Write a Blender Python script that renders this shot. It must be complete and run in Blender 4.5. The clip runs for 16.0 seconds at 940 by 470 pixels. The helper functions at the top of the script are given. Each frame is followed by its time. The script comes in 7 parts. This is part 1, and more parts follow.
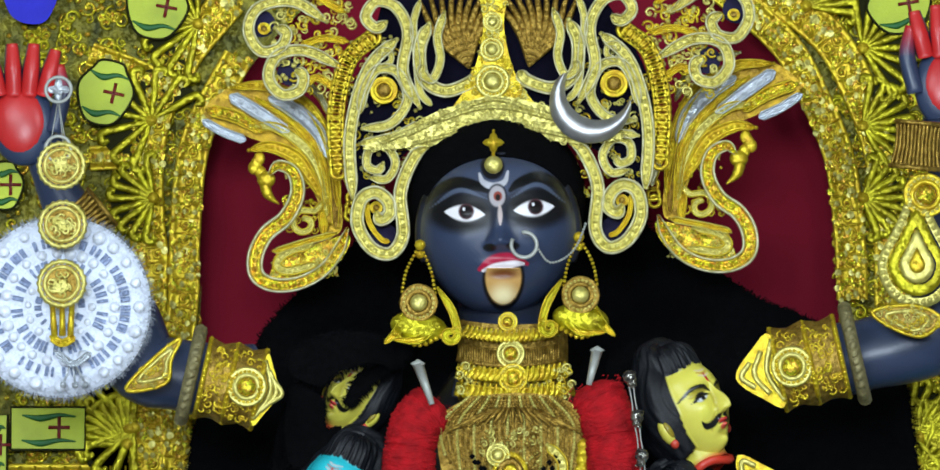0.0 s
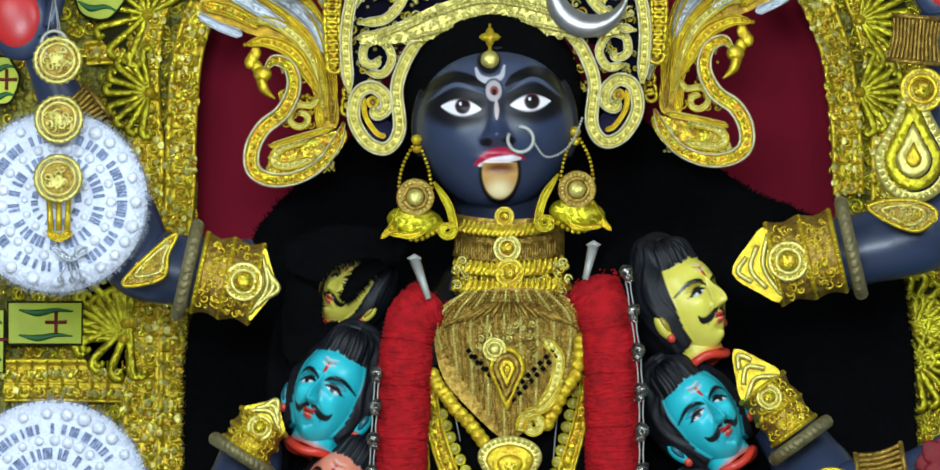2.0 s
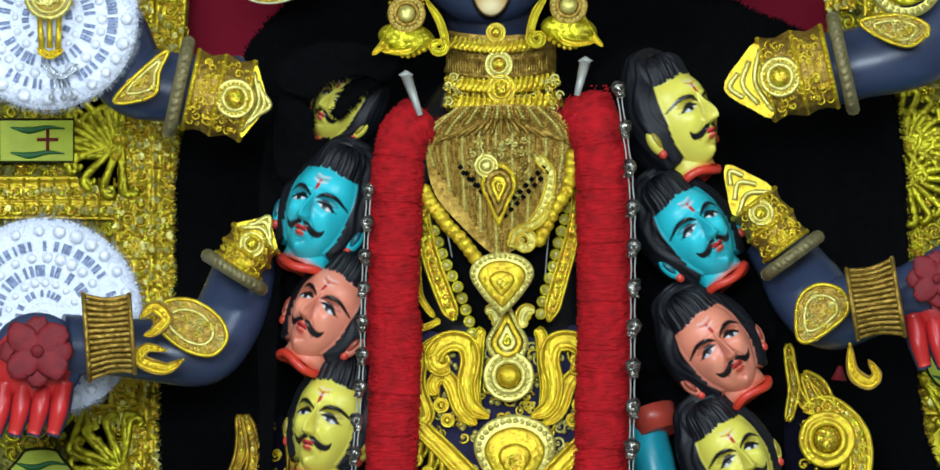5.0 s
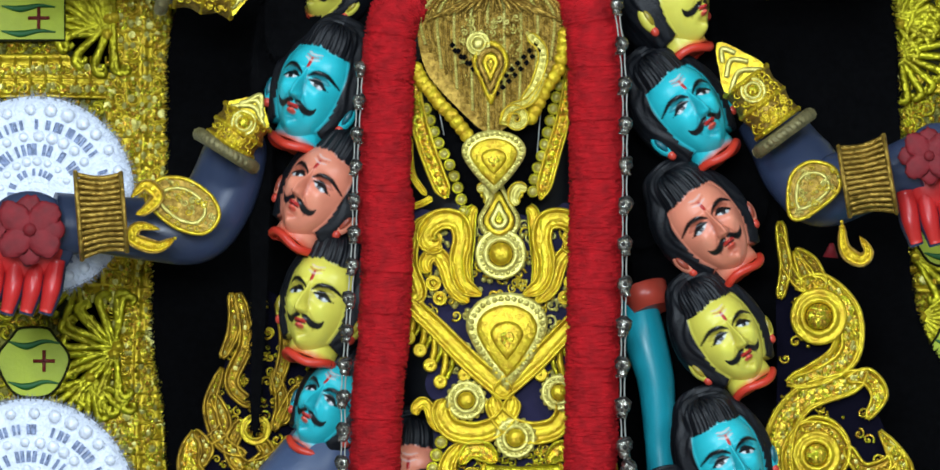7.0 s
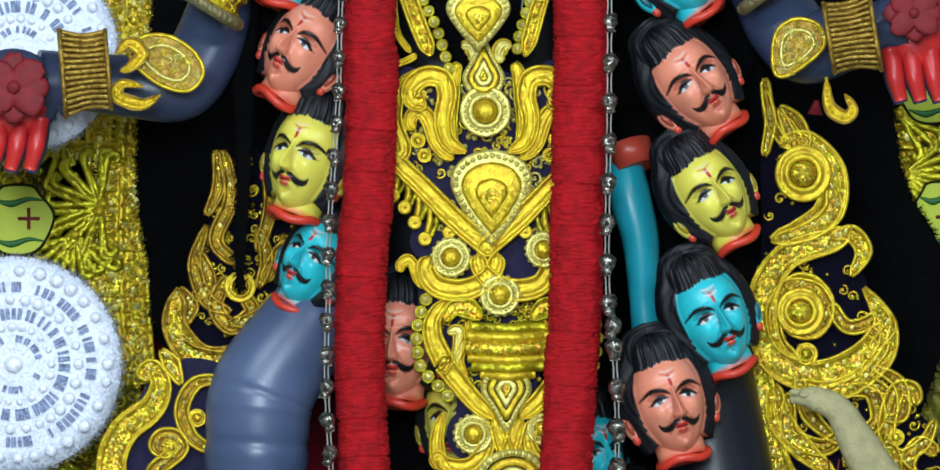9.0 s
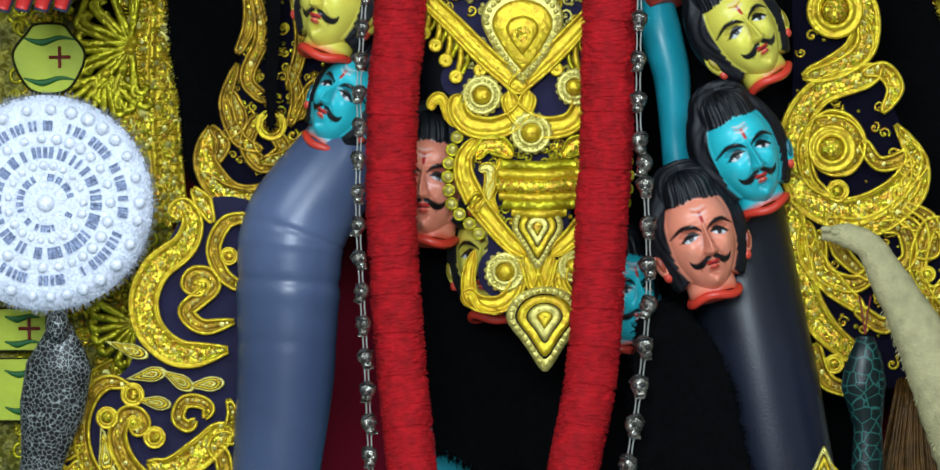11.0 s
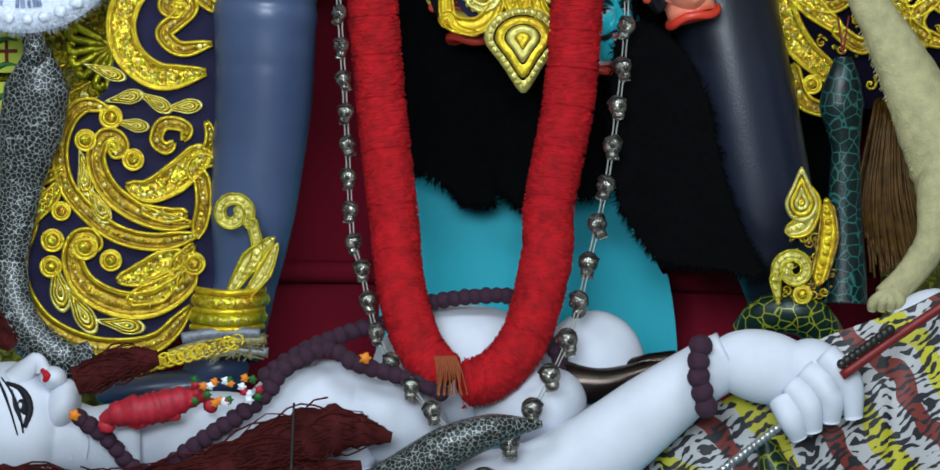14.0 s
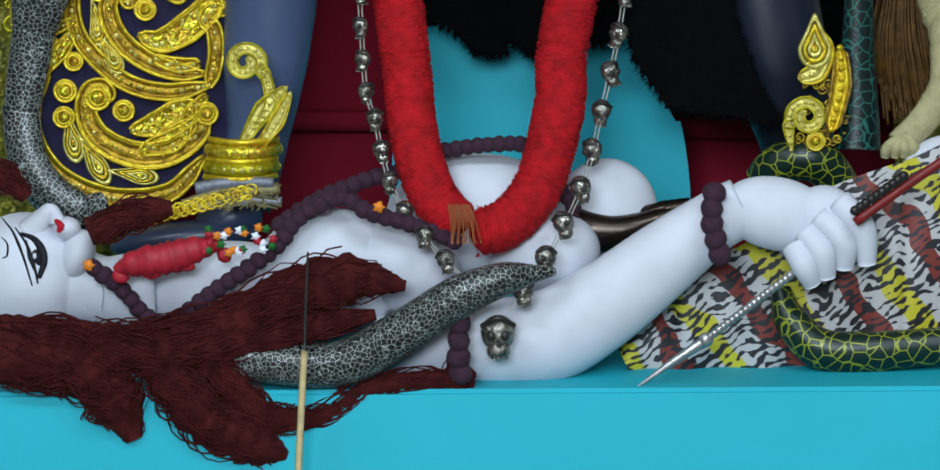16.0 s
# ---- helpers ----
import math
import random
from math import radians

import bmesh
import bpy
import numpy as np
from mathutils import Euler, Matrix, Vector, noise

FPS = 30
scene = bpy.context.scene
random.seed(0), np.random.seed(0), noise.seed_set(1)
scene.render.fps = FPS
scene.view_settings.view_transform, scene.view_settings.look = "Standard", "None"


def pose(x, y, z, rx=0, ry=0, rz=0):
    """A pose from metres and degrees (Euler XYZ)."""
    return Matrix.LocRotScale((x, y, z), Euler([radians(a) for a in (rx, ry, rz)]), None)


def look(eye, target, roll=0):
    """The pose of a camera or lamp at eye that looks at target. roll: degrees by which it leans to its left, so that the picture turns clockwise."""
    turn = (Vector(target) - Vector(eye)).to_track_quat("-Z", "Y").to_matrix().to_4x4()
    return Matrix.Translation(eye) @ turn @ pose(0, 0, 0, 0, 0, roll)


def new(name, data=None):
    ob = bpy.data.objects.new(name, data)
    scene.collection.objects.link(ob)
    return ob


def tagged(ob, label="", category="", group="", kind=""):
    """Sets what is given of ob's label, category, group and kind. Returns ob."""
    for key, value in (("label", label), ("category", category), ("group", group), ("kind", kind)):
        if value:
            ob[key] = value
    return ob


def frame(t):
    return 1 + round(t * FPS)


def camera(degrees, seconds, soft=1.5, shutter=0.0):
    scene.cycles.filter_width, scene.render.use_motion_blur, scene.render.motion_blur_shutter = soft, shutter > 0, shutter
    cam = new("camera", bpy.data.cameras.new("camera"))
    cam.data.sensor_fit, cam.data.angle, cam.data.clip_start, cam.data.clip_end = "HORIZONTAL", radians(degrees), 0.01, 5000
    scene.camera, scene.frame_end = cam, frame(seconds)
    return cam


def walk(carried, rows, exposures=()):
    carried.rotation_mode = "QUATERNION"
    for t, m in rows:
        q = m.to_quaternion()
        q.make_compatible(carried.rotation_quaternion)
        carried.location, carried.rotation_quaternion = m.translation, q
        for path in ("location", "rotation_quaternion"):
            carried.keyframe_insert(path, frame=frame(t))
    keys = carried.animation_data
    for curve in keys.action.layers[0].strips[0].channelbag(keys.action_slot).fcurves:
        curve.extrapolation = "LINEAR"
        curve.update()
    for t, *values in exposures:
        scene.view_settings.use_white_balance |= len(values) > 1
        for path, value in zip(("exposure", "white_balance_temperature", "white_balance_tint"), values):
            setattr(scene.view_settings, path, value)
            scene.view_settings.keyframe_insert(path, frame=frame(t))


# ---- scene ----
cam = camera(14.0, 16.0, soft=1.6)
DIST, EYE_Z = 5.3212, 1.75
TURNS = [
    (0.0, 98.592, 0.000, 0.000),
    (0.5, 98.330, -0.017, -0.032),
    (1.0, 97.919, -0.004, -0.012),
    (1.5, 97.521, -0.009, 0.000),
    (2.0, 97.015, 0.042, -0.047),
    (2.5, 96.569, 0.095, -0.097),
    (3.0, 96.143, 0.125, -0.089),
    (3.5, 95.702, 0.138, -0.106),
    (4.0, 95.195, 0.133, -0.118),
    (4.2, 95.008, 0.185, -0.094),
    (6.3, 93.073, 0.149, -0.258),
    (6.5, 92.893, 0.281, -0.258),
    (7.0, 92.440, 0.285, -0.272),
    (7.5, 91.984, 0.271, -0.285),
    (8.0, 91.490, 0.264, -0.337),
    (8.5, 90.911, 0.289, -0.434),
    (9.0, 90.303, 0.321, -0.502),
    (9.2, 90.080, 0.317, -0.492),
    (11.3, 87.546, 0.467, -0.016),
    (11.5, 87.333, 0.470, -0.047),
    (12.0, 86.684, 0.477, -0.159),
    (12.5, 85.978, 0.542, -0.278),
    (13.0, 85.194, 0.534, -0.376),
    (13.5, 84.421, 0.600, -0.368),
    (14.0, 83.707, 0.592, -0.375),
    (14.5, 83.031, 0.675, -0.464),
    (15.0, 82.476, 0.642, -0.420),
    (15.5, 81.927, 0.800, -0.334),
    (16.0, 81.441, 0.907, -0.217),
]
walk(cam, [(t, pose(0, -DIST, EYE_Z, rx, ry, rz)) for t, rx, ry, rz in TURNS], exposures=[(0.0, -0.12), (4.0, -0.03), (8.0, 0.0), (13.0, 0.0), (16.0, -0.08)])

# ---- light: a hall lit by two cool white ceiling panels, plus an added fill ----
world = bpy.data.worlds.new("hall_air")
scene.world = world
world.use_nodes = True
world.node_tree.nodes["Background"].inputs[0].default_value = (0.8, 0.9, 1.0, 1)
world.node_tree.nodes["Background"].inputs[1].default_value = 0.05
scene.view_settings.exposure = 0.0


def lamp(name, eye, target, power, sx, sy, colour):
    data = bpy.data.lights.new(name, "AREA")
    data.shape, data.size, data.size_y, data.energy, data.color = "RECTANGLE", sx, sy, power, colour
    ob = new(name, data)
    ob.matrix_world = look(eye, target)
    return ob


lamp("panel_light_a", (-1.7, -3.4, 3.75), (-0.1, 0, 1.2), 54, 1.5, 0.6, (0.84, 0.98, 1.10))
lamp("panel_light_b", (1.5, -3.4, 3.75), (0.1, 0, 1.2), 56, 1.5, 0.6, (0.84, 0.98, 1.10))
# unseen fill added behind the camera to brighten the lower shrine
lamp("fill_light", (-0.4, -5.8, 2.5), (0, 0, 0.85), 222, 1.6, 0.9, (0.84, 0.98, 1.10))


# ---- materials ----
def lin(r, g, b):
    return tuple(((c / 255 + 0.055) / 1.055) ** 2.4 if c > 10 else c / 255 / 12.92 for c in (r, g, b))


def shader(name, colour, rough=0.5, metal=0.0, grain=60.0, vary=0.25, bump=0.2, fine=400.0, facets=0.0, cell=300.0,
           paint=False, coat=0.0, sheen=0.0, gloss=0.5, second=None, tint_cells=0.0):
    """Base colour varied at two scales, fine relief, and, for foils, small facets that throw the light about."""
    m = bpy.data.materials.new(name)
    m.use_nodes = True
    nt = m.node_tree
    N, L = nt.nodes, nt.links
    b = N["Principled BSDF"]
    b.inputs["Metallic"].default_value, b.inputs["Roughness"].default_value = metal, rough
    b.inputs["Specular IOR Level"].default_value = gloss
    b.inputs["Coat Weight"].default_value = coat
    b.inputs["Coat Roughness"].default_value = 0.25
    b.inputs["Sheen Weight"].default_value = sheen
    co = N.new("ShaderNodeTexCoord")
    n1 = N.new("ShaderNodeTexNoise")
    n1.inputs["Scale"].default_value, n1.inputs["Detail"].default_value = grain, 5
    n2 = N.new("ShaderNodeTexNoise")
    n2.inputs["Scale"].default_value, n2.inputs["Detail"].default_value = fine, 3
    geo = N.new("ShaderNodeNewGeometry")
    for n in (n1, n2):
        L.new(geo.outputs["Position"], n.inputs["Vector"])
    mix = N.new("ShaderNodeMix")
    mix.data_type = "RGBA"
    ramp = N.new("ShaderNodeMapRange")
    ramp.inputs[1].default_value, ramp.inputs[2].default_value = 0.3, 0.7
    L.new(n1.outputs["Fac"], ramp.inputs[0])
    L.new(ramp.outputs[0], mix.inputs["Factor"])
    low = tuple(c * (1 - vary) for c in colour) if second is None else second
    mix.inputs["A"].default_value, mix.inputs["B"].default_value = (*low, 1), (*colour, 1)
    out = mix.outputs["Result"]
    if paint:
        att = N.new("ShaderNodeVertexColor")
        att.layer_name = "paint"
        mul = N.new("ShaderNodeMix")
        mul.data_type, mul.blend_type = "RGBA", "MULTIPLY"
        mul.inputs["Factor"].default_value = 1.0
        L.new(att.outputs["Color"], mul.inputs["A"])
        L.new(out, mul.inputs["B"])
        out = mul.outputs["Result"]
    L.new(out, b.inputs["Base Color"])
    rr = N.new("ShaderNodeMapRange")
    rr.inputs[3].default_value, rr.inputs[4].default_value = max(0.05, rough - 0.08), min(1, rough + 0.12)
    L.new(n2.outputs["Fac"], rr.inputs[0])
    L.new(rr.outputs[0], b.inputs["Roughness"])
    bp = N.new("ShaderNodeBump")
    bp.inputs["Strength"].default_value, bp.inputs["Distance"].default_value = bump, 0.002
    L.new(n2.outputs["Fac"], bp.inputs["Height"])
    normal = bp.outputs["Normal"]
    if facets:
        vo = N.new("ShaderNodeTexVoronoi")
        vo.inputs["Scale"].default_value = cell
        L.new(geo.outputs["Position"], vo.inputs["Vector"])
        sub = N.new("ShaderNodeVectorMath")
        sub.operation = "SUBTRACT"
        sub.inputs[1].default_value = (0.5, 0.5, 0.5)
        L.new(vo.outputs["Color"], sub.inputs[0])
        sc = N.new("ShaderNodeVectorMath")
        sc.operation = "SCALE"
        sc.inputs["Scale"].default_value = facets
        L.new(sub.outputs[0], sc.inputs[0])
        ad = N.new("ShaderNodeVectorMath")
        L.new(sc.outputs[0], ad.inputs[0])
        L.new(normal, ad.inputs[1])
        no = N.new("ShaderNodeVectorMath")
        no.operation = "NORMALIZE"
        L.new(ad.outputs[0], no.inputs[0])
        normal = no.outputs[0]
        if tint_cells:
            hs = N.new("ShaderNodeHueSaturation")
            sep = N.new("ShaderNodeSeparateColor")
            L.new(vo.outputs["Color"], sep.inputs[0])
            mr = N.new("ShaderNodeMapRange")
            mr.inputs[3].default_value, mr.inputs[4].default_value = 0.5 - tint_cells, 0.5 + tint_cells
            L.new(sep.outputs[0], mr.inputs[0])
            L.new(mr.outputs[0], hs.inputs["Hue"])
            mv = N.new("ShaderNodeMapRange")
            mv.inputs[3].default_value, mv.inputs[4].default_value = 0.55, 1.5
            L.new(sep.outputs[1], mv.inputs[0])
            L.new(mv.outputs[0], hs.inputs["Value"])
            L.new(out, hs.inputs["Color"])
            L.new(hs.outputs[0], b.inputs["Base Color"])
    L.new(normal, b.inputs["Normal"])
    return m


GOLD = shader("gold_foil", lin(213, 193, 40), 0.32, 0.6, 90, bump=0.5, fine=420, facets=0.26, cell=260, second=lin(184, 146, 26))
GOLD_PALE = shader("pale_gold_foil", lin(214, 204, 118), 0.34, 0.6, 90, bump=0.4, fine=420, facets=0.22, cell=260, second=lin(178, 166, 76))
GOLD_GLITTER = shader("glitter_gold", lin(224, 200, 56), 0.25, 0.7, 60, bump=0.4, fine=600, facets=0.6, cell=260, second=lin(172, 146, 28), tint_cells=0.05)
GOLD_DARK = shader("antique_gold", lin(190, 156, 70), 0.4, 0.75, 120, bump=0.8, fine=420, facets=0.4, cell=260, second=lin(116, 88, 24))
GOLD_LIME = shader("lime_gold_foil", lin(200, 192, 34), 0.34, 0.68, 40, bump=0.5, fine=300, facets=0.45, cell=200, second=lin(138, 124, 12))
SILVER = shader("silver_foil", lin(196, 202, 208), 0.3, 0.6, 100, bump=0.5, fine=500, facets=0.6, cell=300)
STEEL = shader("brushed_silver", lin(190, 190, 190), 0.38, 0.9, 60, bump=0.2)
WHITE_BEADS = shader("white_sequin", lin(232, 238, 250), 0.35, 0.1, 120, vary=0.12, bump=0.3, facets=0.4, cell=260)
WHITE_CARD = shader("white_glitter_card", lin(226, 233, 248), 0.5, 0.1, 40, vary=0.15, bump=0.5, fine=300, facets=0.5, cell=400)
CREAM_FOIL = shader("cream_foil", lin(206, 202, 166), 0.34, 0.4, 90, bump=0.4, fine=420, facets=0.16, cell=260, second=lin(164, 156, 104))
OLIVE_FOIL = shader("olive_foil", lin(120, 112, 18), 0.4, 0.6, 40, bump=0.7, fine=260, facets=0.6, cell=160, second=lin(52, 54, 14))
# gold foil with shade put into its colour, for grooves and dim scrolls
SHADE_GOLD = shader("shaded_gold_foil", lin(186, 150, 34), 0.36, 0.7, 60, bump=0.5, fine=420, facets=0.3, cell=260, second=lin(104, 76, 14))
GREY_FOIL = shader("dull_silver_foil", lin(150, 164, 196), 0.4, 0.4, 120, vary=0.35, bump=0.6, facets=0.7, cell=300)
TINSEL = shader("grey_tinsel", lin(128, 132, 140), 0.5, 0.4, 200, vary=0.5)
MAROON = shader("maroon_velvet", lin(122, 18, 38), 0.9, 0, 7, vary=0.2, bump=0.15, fine=900, gloss=0.15)
NAVY = shader("navy_velvet", lin(20, 15, 54), 0.9, 0, 20, vary=0.3, bump=0.2, sheen=0.1)
NAVY_DEEP = shader("deep_navy_velvet", lin(9, 7, 24), 0.9, 0, 20, vary=0.3, bump=0.2, gloss=0.1)
LIME = shader("lime_painted_card", lin(190, 205, 40), 0.55, 0, 14, vary=0.35, bump=0.3, fine=200)
GREEN = shader("dark_green_paint", lin(14, 96, 30), 0.55, 0, 30)
RED_PAINT = shader("dark_red_paint", lin(120, 20, 16), 0.5, 0, 30)
BLUE_CLOTH = shader("blue_cloth", lin(44, 44, 200), 0.8, 0, 20)
HAIR = shader("black_wool_hair", (0.0025, 0.0025, 0.003), 0.8, 0, 120, vary=0.5, bump=0.6, fine=900, gloss=0.04)
HAIR_BROWN = shader("brown_wool_hair", lin(78, 28, 27), 0.85, 0, 45, vary=0.55, bump=1.0, fine=500, gloss=0.1)
WOOL = shader("red_wool", lin(184, 12, 24), 0.75, 0, 60, vary=0.45, bump=1.0, fine=500, gloss=0.25)
CLAY = shader("painted_clay", (1, 1, 1), 0.34, 0, 18, vary=0.15, bump=0.10, fine=260, paint=True, coat=0.12, gloss=0.4)
CLAY_MATTE = shader("matte_white_clay", (1, 1, 1), 0.6, 0, 20, vary=0.10, bump=0.12, fine=200, paint=True, gloss=0.2)
HAIR_PAINT = shader("black_satin_paint", (0.006, 0.007, 0.010), 0.5, 0, 60, vary=0.4, bump=0.3, fine=300, gloss=0.3)
TEAL = shader("turquoise_paint", lin(10, 172, 190), 0.6, 0, 5, vary=0.08, bump=0.12, fine=500)
RUDRA = shader("purple_brown_wool", lin(58, 26, 48), 0.85, 0, 120, vary=0.4, bump=0.8, fine=700)
BONE = shader("grey_painted_tin", lin(176, 178, 170), 0.4, 0.2, 60, vary=0.3)
IRON = shader("dark_iron", lin(60, 58, 56), 0.4, 0.6, 90, vary=0.4)
PLASTER = shader("hall_wall_paint", lin(160, 158, 150), 0.8, 0, 3, vary=0.06, bump=0.1)
FLOOR = shader("hall_floor_tile", lin(150, 140, 130), 0.4, 0, 4, vary=0.15, bump=0.1)
DEEP_RED = shader("deep_red_felt", lin(130, 14, 26), 0.7, 0, 60, vary=0.4)
SKULL_TIN = shader("skull_tin", lin(176, 172, 162), 0.2, 0.9, 130, vary=0.85, bump=1.0, fine=300)
PETAL_RED = shader("red_petal", lin(176, 22, 44), 0.6, 0, 90, vary=0.4)
ORANGE = shader("orange_petal", lin(226, 130, 30), 0.6, 0, 90)
STRAW = shader("bamboo_stick", lin(200, 180, 130), 0.6, 0, 100)


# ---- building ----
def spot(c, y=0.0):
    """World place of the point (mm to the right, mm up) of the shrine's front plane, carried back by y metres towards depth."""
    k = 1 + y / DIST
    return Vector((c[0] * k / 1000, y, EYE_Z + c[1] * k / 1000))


def curve(pts, per=8, closed=False):
    """A smooth line through the points, with any number of columns."""
    p = np.array(pts, float)
    if len(p) < 3:
        s = np.linspace(0, 1, per + 1)[:, None]
        return p[0] * (1 - s) + p[-1] * s
    a = np.vstack([p[-1:], p, p[:2]]) if closed else np.vstack([2 * p[0] - p[1], p, 2 * p[-1] - p[-2]])
    out = []
    s = np.linspace(0, 1, per, endpoint=False)[:, None]
    for i in range(1, len(a) - 2):
        p0, p1, p2, p3 = a[i - 1:i + 3]
        out.append(0.5 * (2 * p1 + (p2 - p0) * s + (2 * p0 - 5 * p1 + 4 * p2 - p3) * s ** 2 + (3 * p1 - p0 - 3 * p2 + p3) * s ** 3))
    if not closed:
        out.append(p[-1:])
    return np.vstack(out)


def spiral(c, r0, r1, a0, turns, n=0):
    """Points of a coil from radius r0 at a0 degrees in to r1; turns > 0 runs against the clock."""
    n = n or max(6, int(abs(turns) * 18))
    s = np.linspace(0, 1, n)
    a = np.radians(a0) + 2 * np.pi * turns * s
    r = r0 + (r1 - r0) * s
    return np.stack([c[0] + r * np.cos(a), c[1] + r * np.sin(a)], 1)


def turned(pts, deg, c=(0, 0)):
    a = np.radians(deg)
    p = np.array(pts, float)
    q = p.copy()
    q[:, 0] = c[0] + (p[:, 0] - c[0]) * np.cos(a) - (p[:, 1] - c[1]) * np.sin(a)
    q[:, 1] = c[1] + (p[:, 0] - c[0]) * np.sin(a) + (p[:, 1] - c[1]) * np.cos(a)
    return q


class Form:
    """Collects a mesh in mm: x right, y up, z towards the viewer."""

    def __init__(self):
        self.v, self.f, self.c, self.m, self.n = [], [], [], [], 0
        self.flat = set()

    def add(self, v, f, colour=(1, 1, 1), mat=0):
        v = np.asarray(v, float)
        self.v.append(v)
        self.f += [tuple(int(i) + self.n for i in q) for q in f]
        self.m += [mat] * len(f)
        col = np.asarray(colour, float)
        self.c.append(np.broadcast_to(col, (len(v), 3)) if col.ndim == 1 else col)
        self.n += len(v)
        return self

    def grid(self, g, colour=(1, 1, 1), wrap=False, mat=0, flip=False):
        """Quads over g[i, j] = xyz; wrap closes j."""
        a, b = g.shape[:2]
        i, j = np.meshgrid(np.arange(a - 1), np.arange(b if wrap else b - 1), indexing="ij")
        k = (j + 1) % b
        f = np.stack([i * b + j, i * b + k, (i + 1) * b + k, (i + 1) * b + j], -1).reshape(-1, 4)
        if flip:
            f = f[:, ::-1]
        col = np.asarray(colour, float)
        return self.add(g.reshape(-1, 3), f, col.reshape(-1, 3) if col.ndim == 3 else col, mat)

    def tube(self, pts, r, n=8, flat=1.0, z=0.0, per=6, colour=(1, 1, 1), smooth=True, mat=0, closed=False, wob=0.0):
        """A round bar along the points; r: one radius, or several spread evenly along it; flat squeezes its depth."""
        p = np.array(pts, float)
        if smooth and len(p) > 2:
            p = curve(p, per, closed)
        if closed:
            p = np.vstack([p, p[:1]])
        if p.shape[1] == 2:
            p = np.column_stack([p, np.full(len(p), 0.0)])
        p = p + np.array([0, 0, z])
        t = np.gradient(p, axis=0)
        t /= np.linalg.norm(t, axis=1)[:, None] + 1e-9
        side = np.stack([-t[:, 1], t[:, 0], np.zeros(len(t))], 1)
        ln = np.linalg.norm(side, axis=1)
        for i in range(len(side)):
            if ln[i] < 0.2:
                side[i] = side[i - 1] if i else (1, 0, 0)
        side /= np.linalg.norm(side, axis=1)[:, None] + 1e-9
        up = np.cross(t, side)
        up *= np.where(up[:, 2:] < 0, -1, 1)
        rad = np.interp(np.linspace(0, 1, len(p)), np.linspace(0, 1, len(np.atleast_1d(r))), np.atleast_1d(r))
        if wob:
            rad = rad * (1 + wob * np.random.uniform(-1, 1, len(rad)))
        a = np.linspace(0, 2 * np.pi, n, endpoint=False)
        g = p[:, None] + rad[:, None, None] * (np.cos(a)[None, :, None] * side[:, None] + flat * np.sin(a)[None, :, None] * up[:, None])
        col = np.asarray(colour, float)
        if col.ndim == 2:
            s = np.linspace(0, 1, len(p))
            q = np.linspace(0, 1, len(col))
            col = np.stack([np.interp(s, q, col[:, i]) for i in range(3)], 1)[:, None].repeat(n, 1)
        base = self.n
        self.grid(g, col, wrap=True, mat=mat)
        if not closed:
            e = base + (len(p) - 1) * n
            self.f += [tuple(base + i for i in range(n)), tuple(e + i for i in range(n - 1, -1, -1))]
            self.m += [mat, mat]
        return self

    def band(self, pts, w, h=3.0, z=0.0, per=6, colour=(1, 1, 1), smooth=True, mat=0, lip=1.0, closed=False, inner=None, taper=False):
        """A flat strip with raised rims along the points; w: half width, one or several."""
        p = np.array(pts, float)
        if smooth and len(p) > 2:
            p = curve(p, per, closed)
        if closed:
            p = np.vstack([p, p[:1]])
        t = np.gradient(p[:, :2], axis=0)
        t /= np.linalg.norm(t, axis=1)[:, None] + 1e-9
        side = np.stack([-t[:, 1], t[:, 0]], 1)
        ww = np.interp(np.linspace(0, 1, len(p)), np.linspace(0, 1, len(np.atleast_1d(w))), np.atleast_1d(w))
        if taper:
            e = np.linspace(0, 1, len(p))
            ww = ww * np.sqrt(np.clip(np.minimum(e, 1 - e) * 14, 0.06, 1))
        prof = [(-1, 0), (-1, 0.7 + 0.2 * lip), (-0.86, 1 + 0.3 * lip), (-0.66, 0.95), (-0.54, 0.3), (-0.3, 0.42), (0, 0.7), (0.3, 0.42), (0.54, 0.3), (0.66, 0.95),
                (0.86, 1 + 0.3 * lip), (1, 0.7 + 0.2 * lip), (1, 0)]
        zz = p[:, 2] if p.shape[1] > 2 else np.zeros(len(p))
        g = np.zeros((len(p), len(prof), 3))
        for j, (a, b) in enumerate(prof):
            g[:, j, :2] = p[:, :2] + side * (ww * a)[:, None]
            g[:, j, 2] = z + zz + b * h
        first = len(self.m)
        self.grid(g, colour, mat=mat, flip=True)
        if inner is not None:
            cols = len(prof) - 1
            for i in range(first, len(self.m)):
                if 3 <= (i - first) % cols <= 8:
                    self.m[i] = inner
        return self

    def lathe(self, c, prof, n=24, z=0.0, sx=1.0, sy=1.0, tip=0.0, colour=(1, 1, 1), mat=0, scallop=0, deep=0.0, turn=0.0):
        """A turned relief facing the viewer: prof lists (radius, height); tip draws it out to a point upwards; scallop: number of lobes."""
        a = np.linspace(0, 2 * np.pi, n, endpoint=False)
        pr = np.array(prof, float)
        k = 1 + (deep * np.cos(scallop * a) if scallop else 0)
        x = np.cos(a) * k * sx
        y = np.sin(a) * k * sy
        if tip:
            lift = np.maximum(0, np.sin(a)) ** 3
            x = x * (1 - 0.45 * np.maximum(0, np.sin(a)) ** 1.5)
            y = y * (1 + tip * lift)
        q = np.stack([x, y], 1)
        if turn:
            q = turned(q, turn)
        g = np.zeros((len(pr), n, 3))
        g[..., 0] = c[0] + pr[:, :1] * q[None, :, 0]
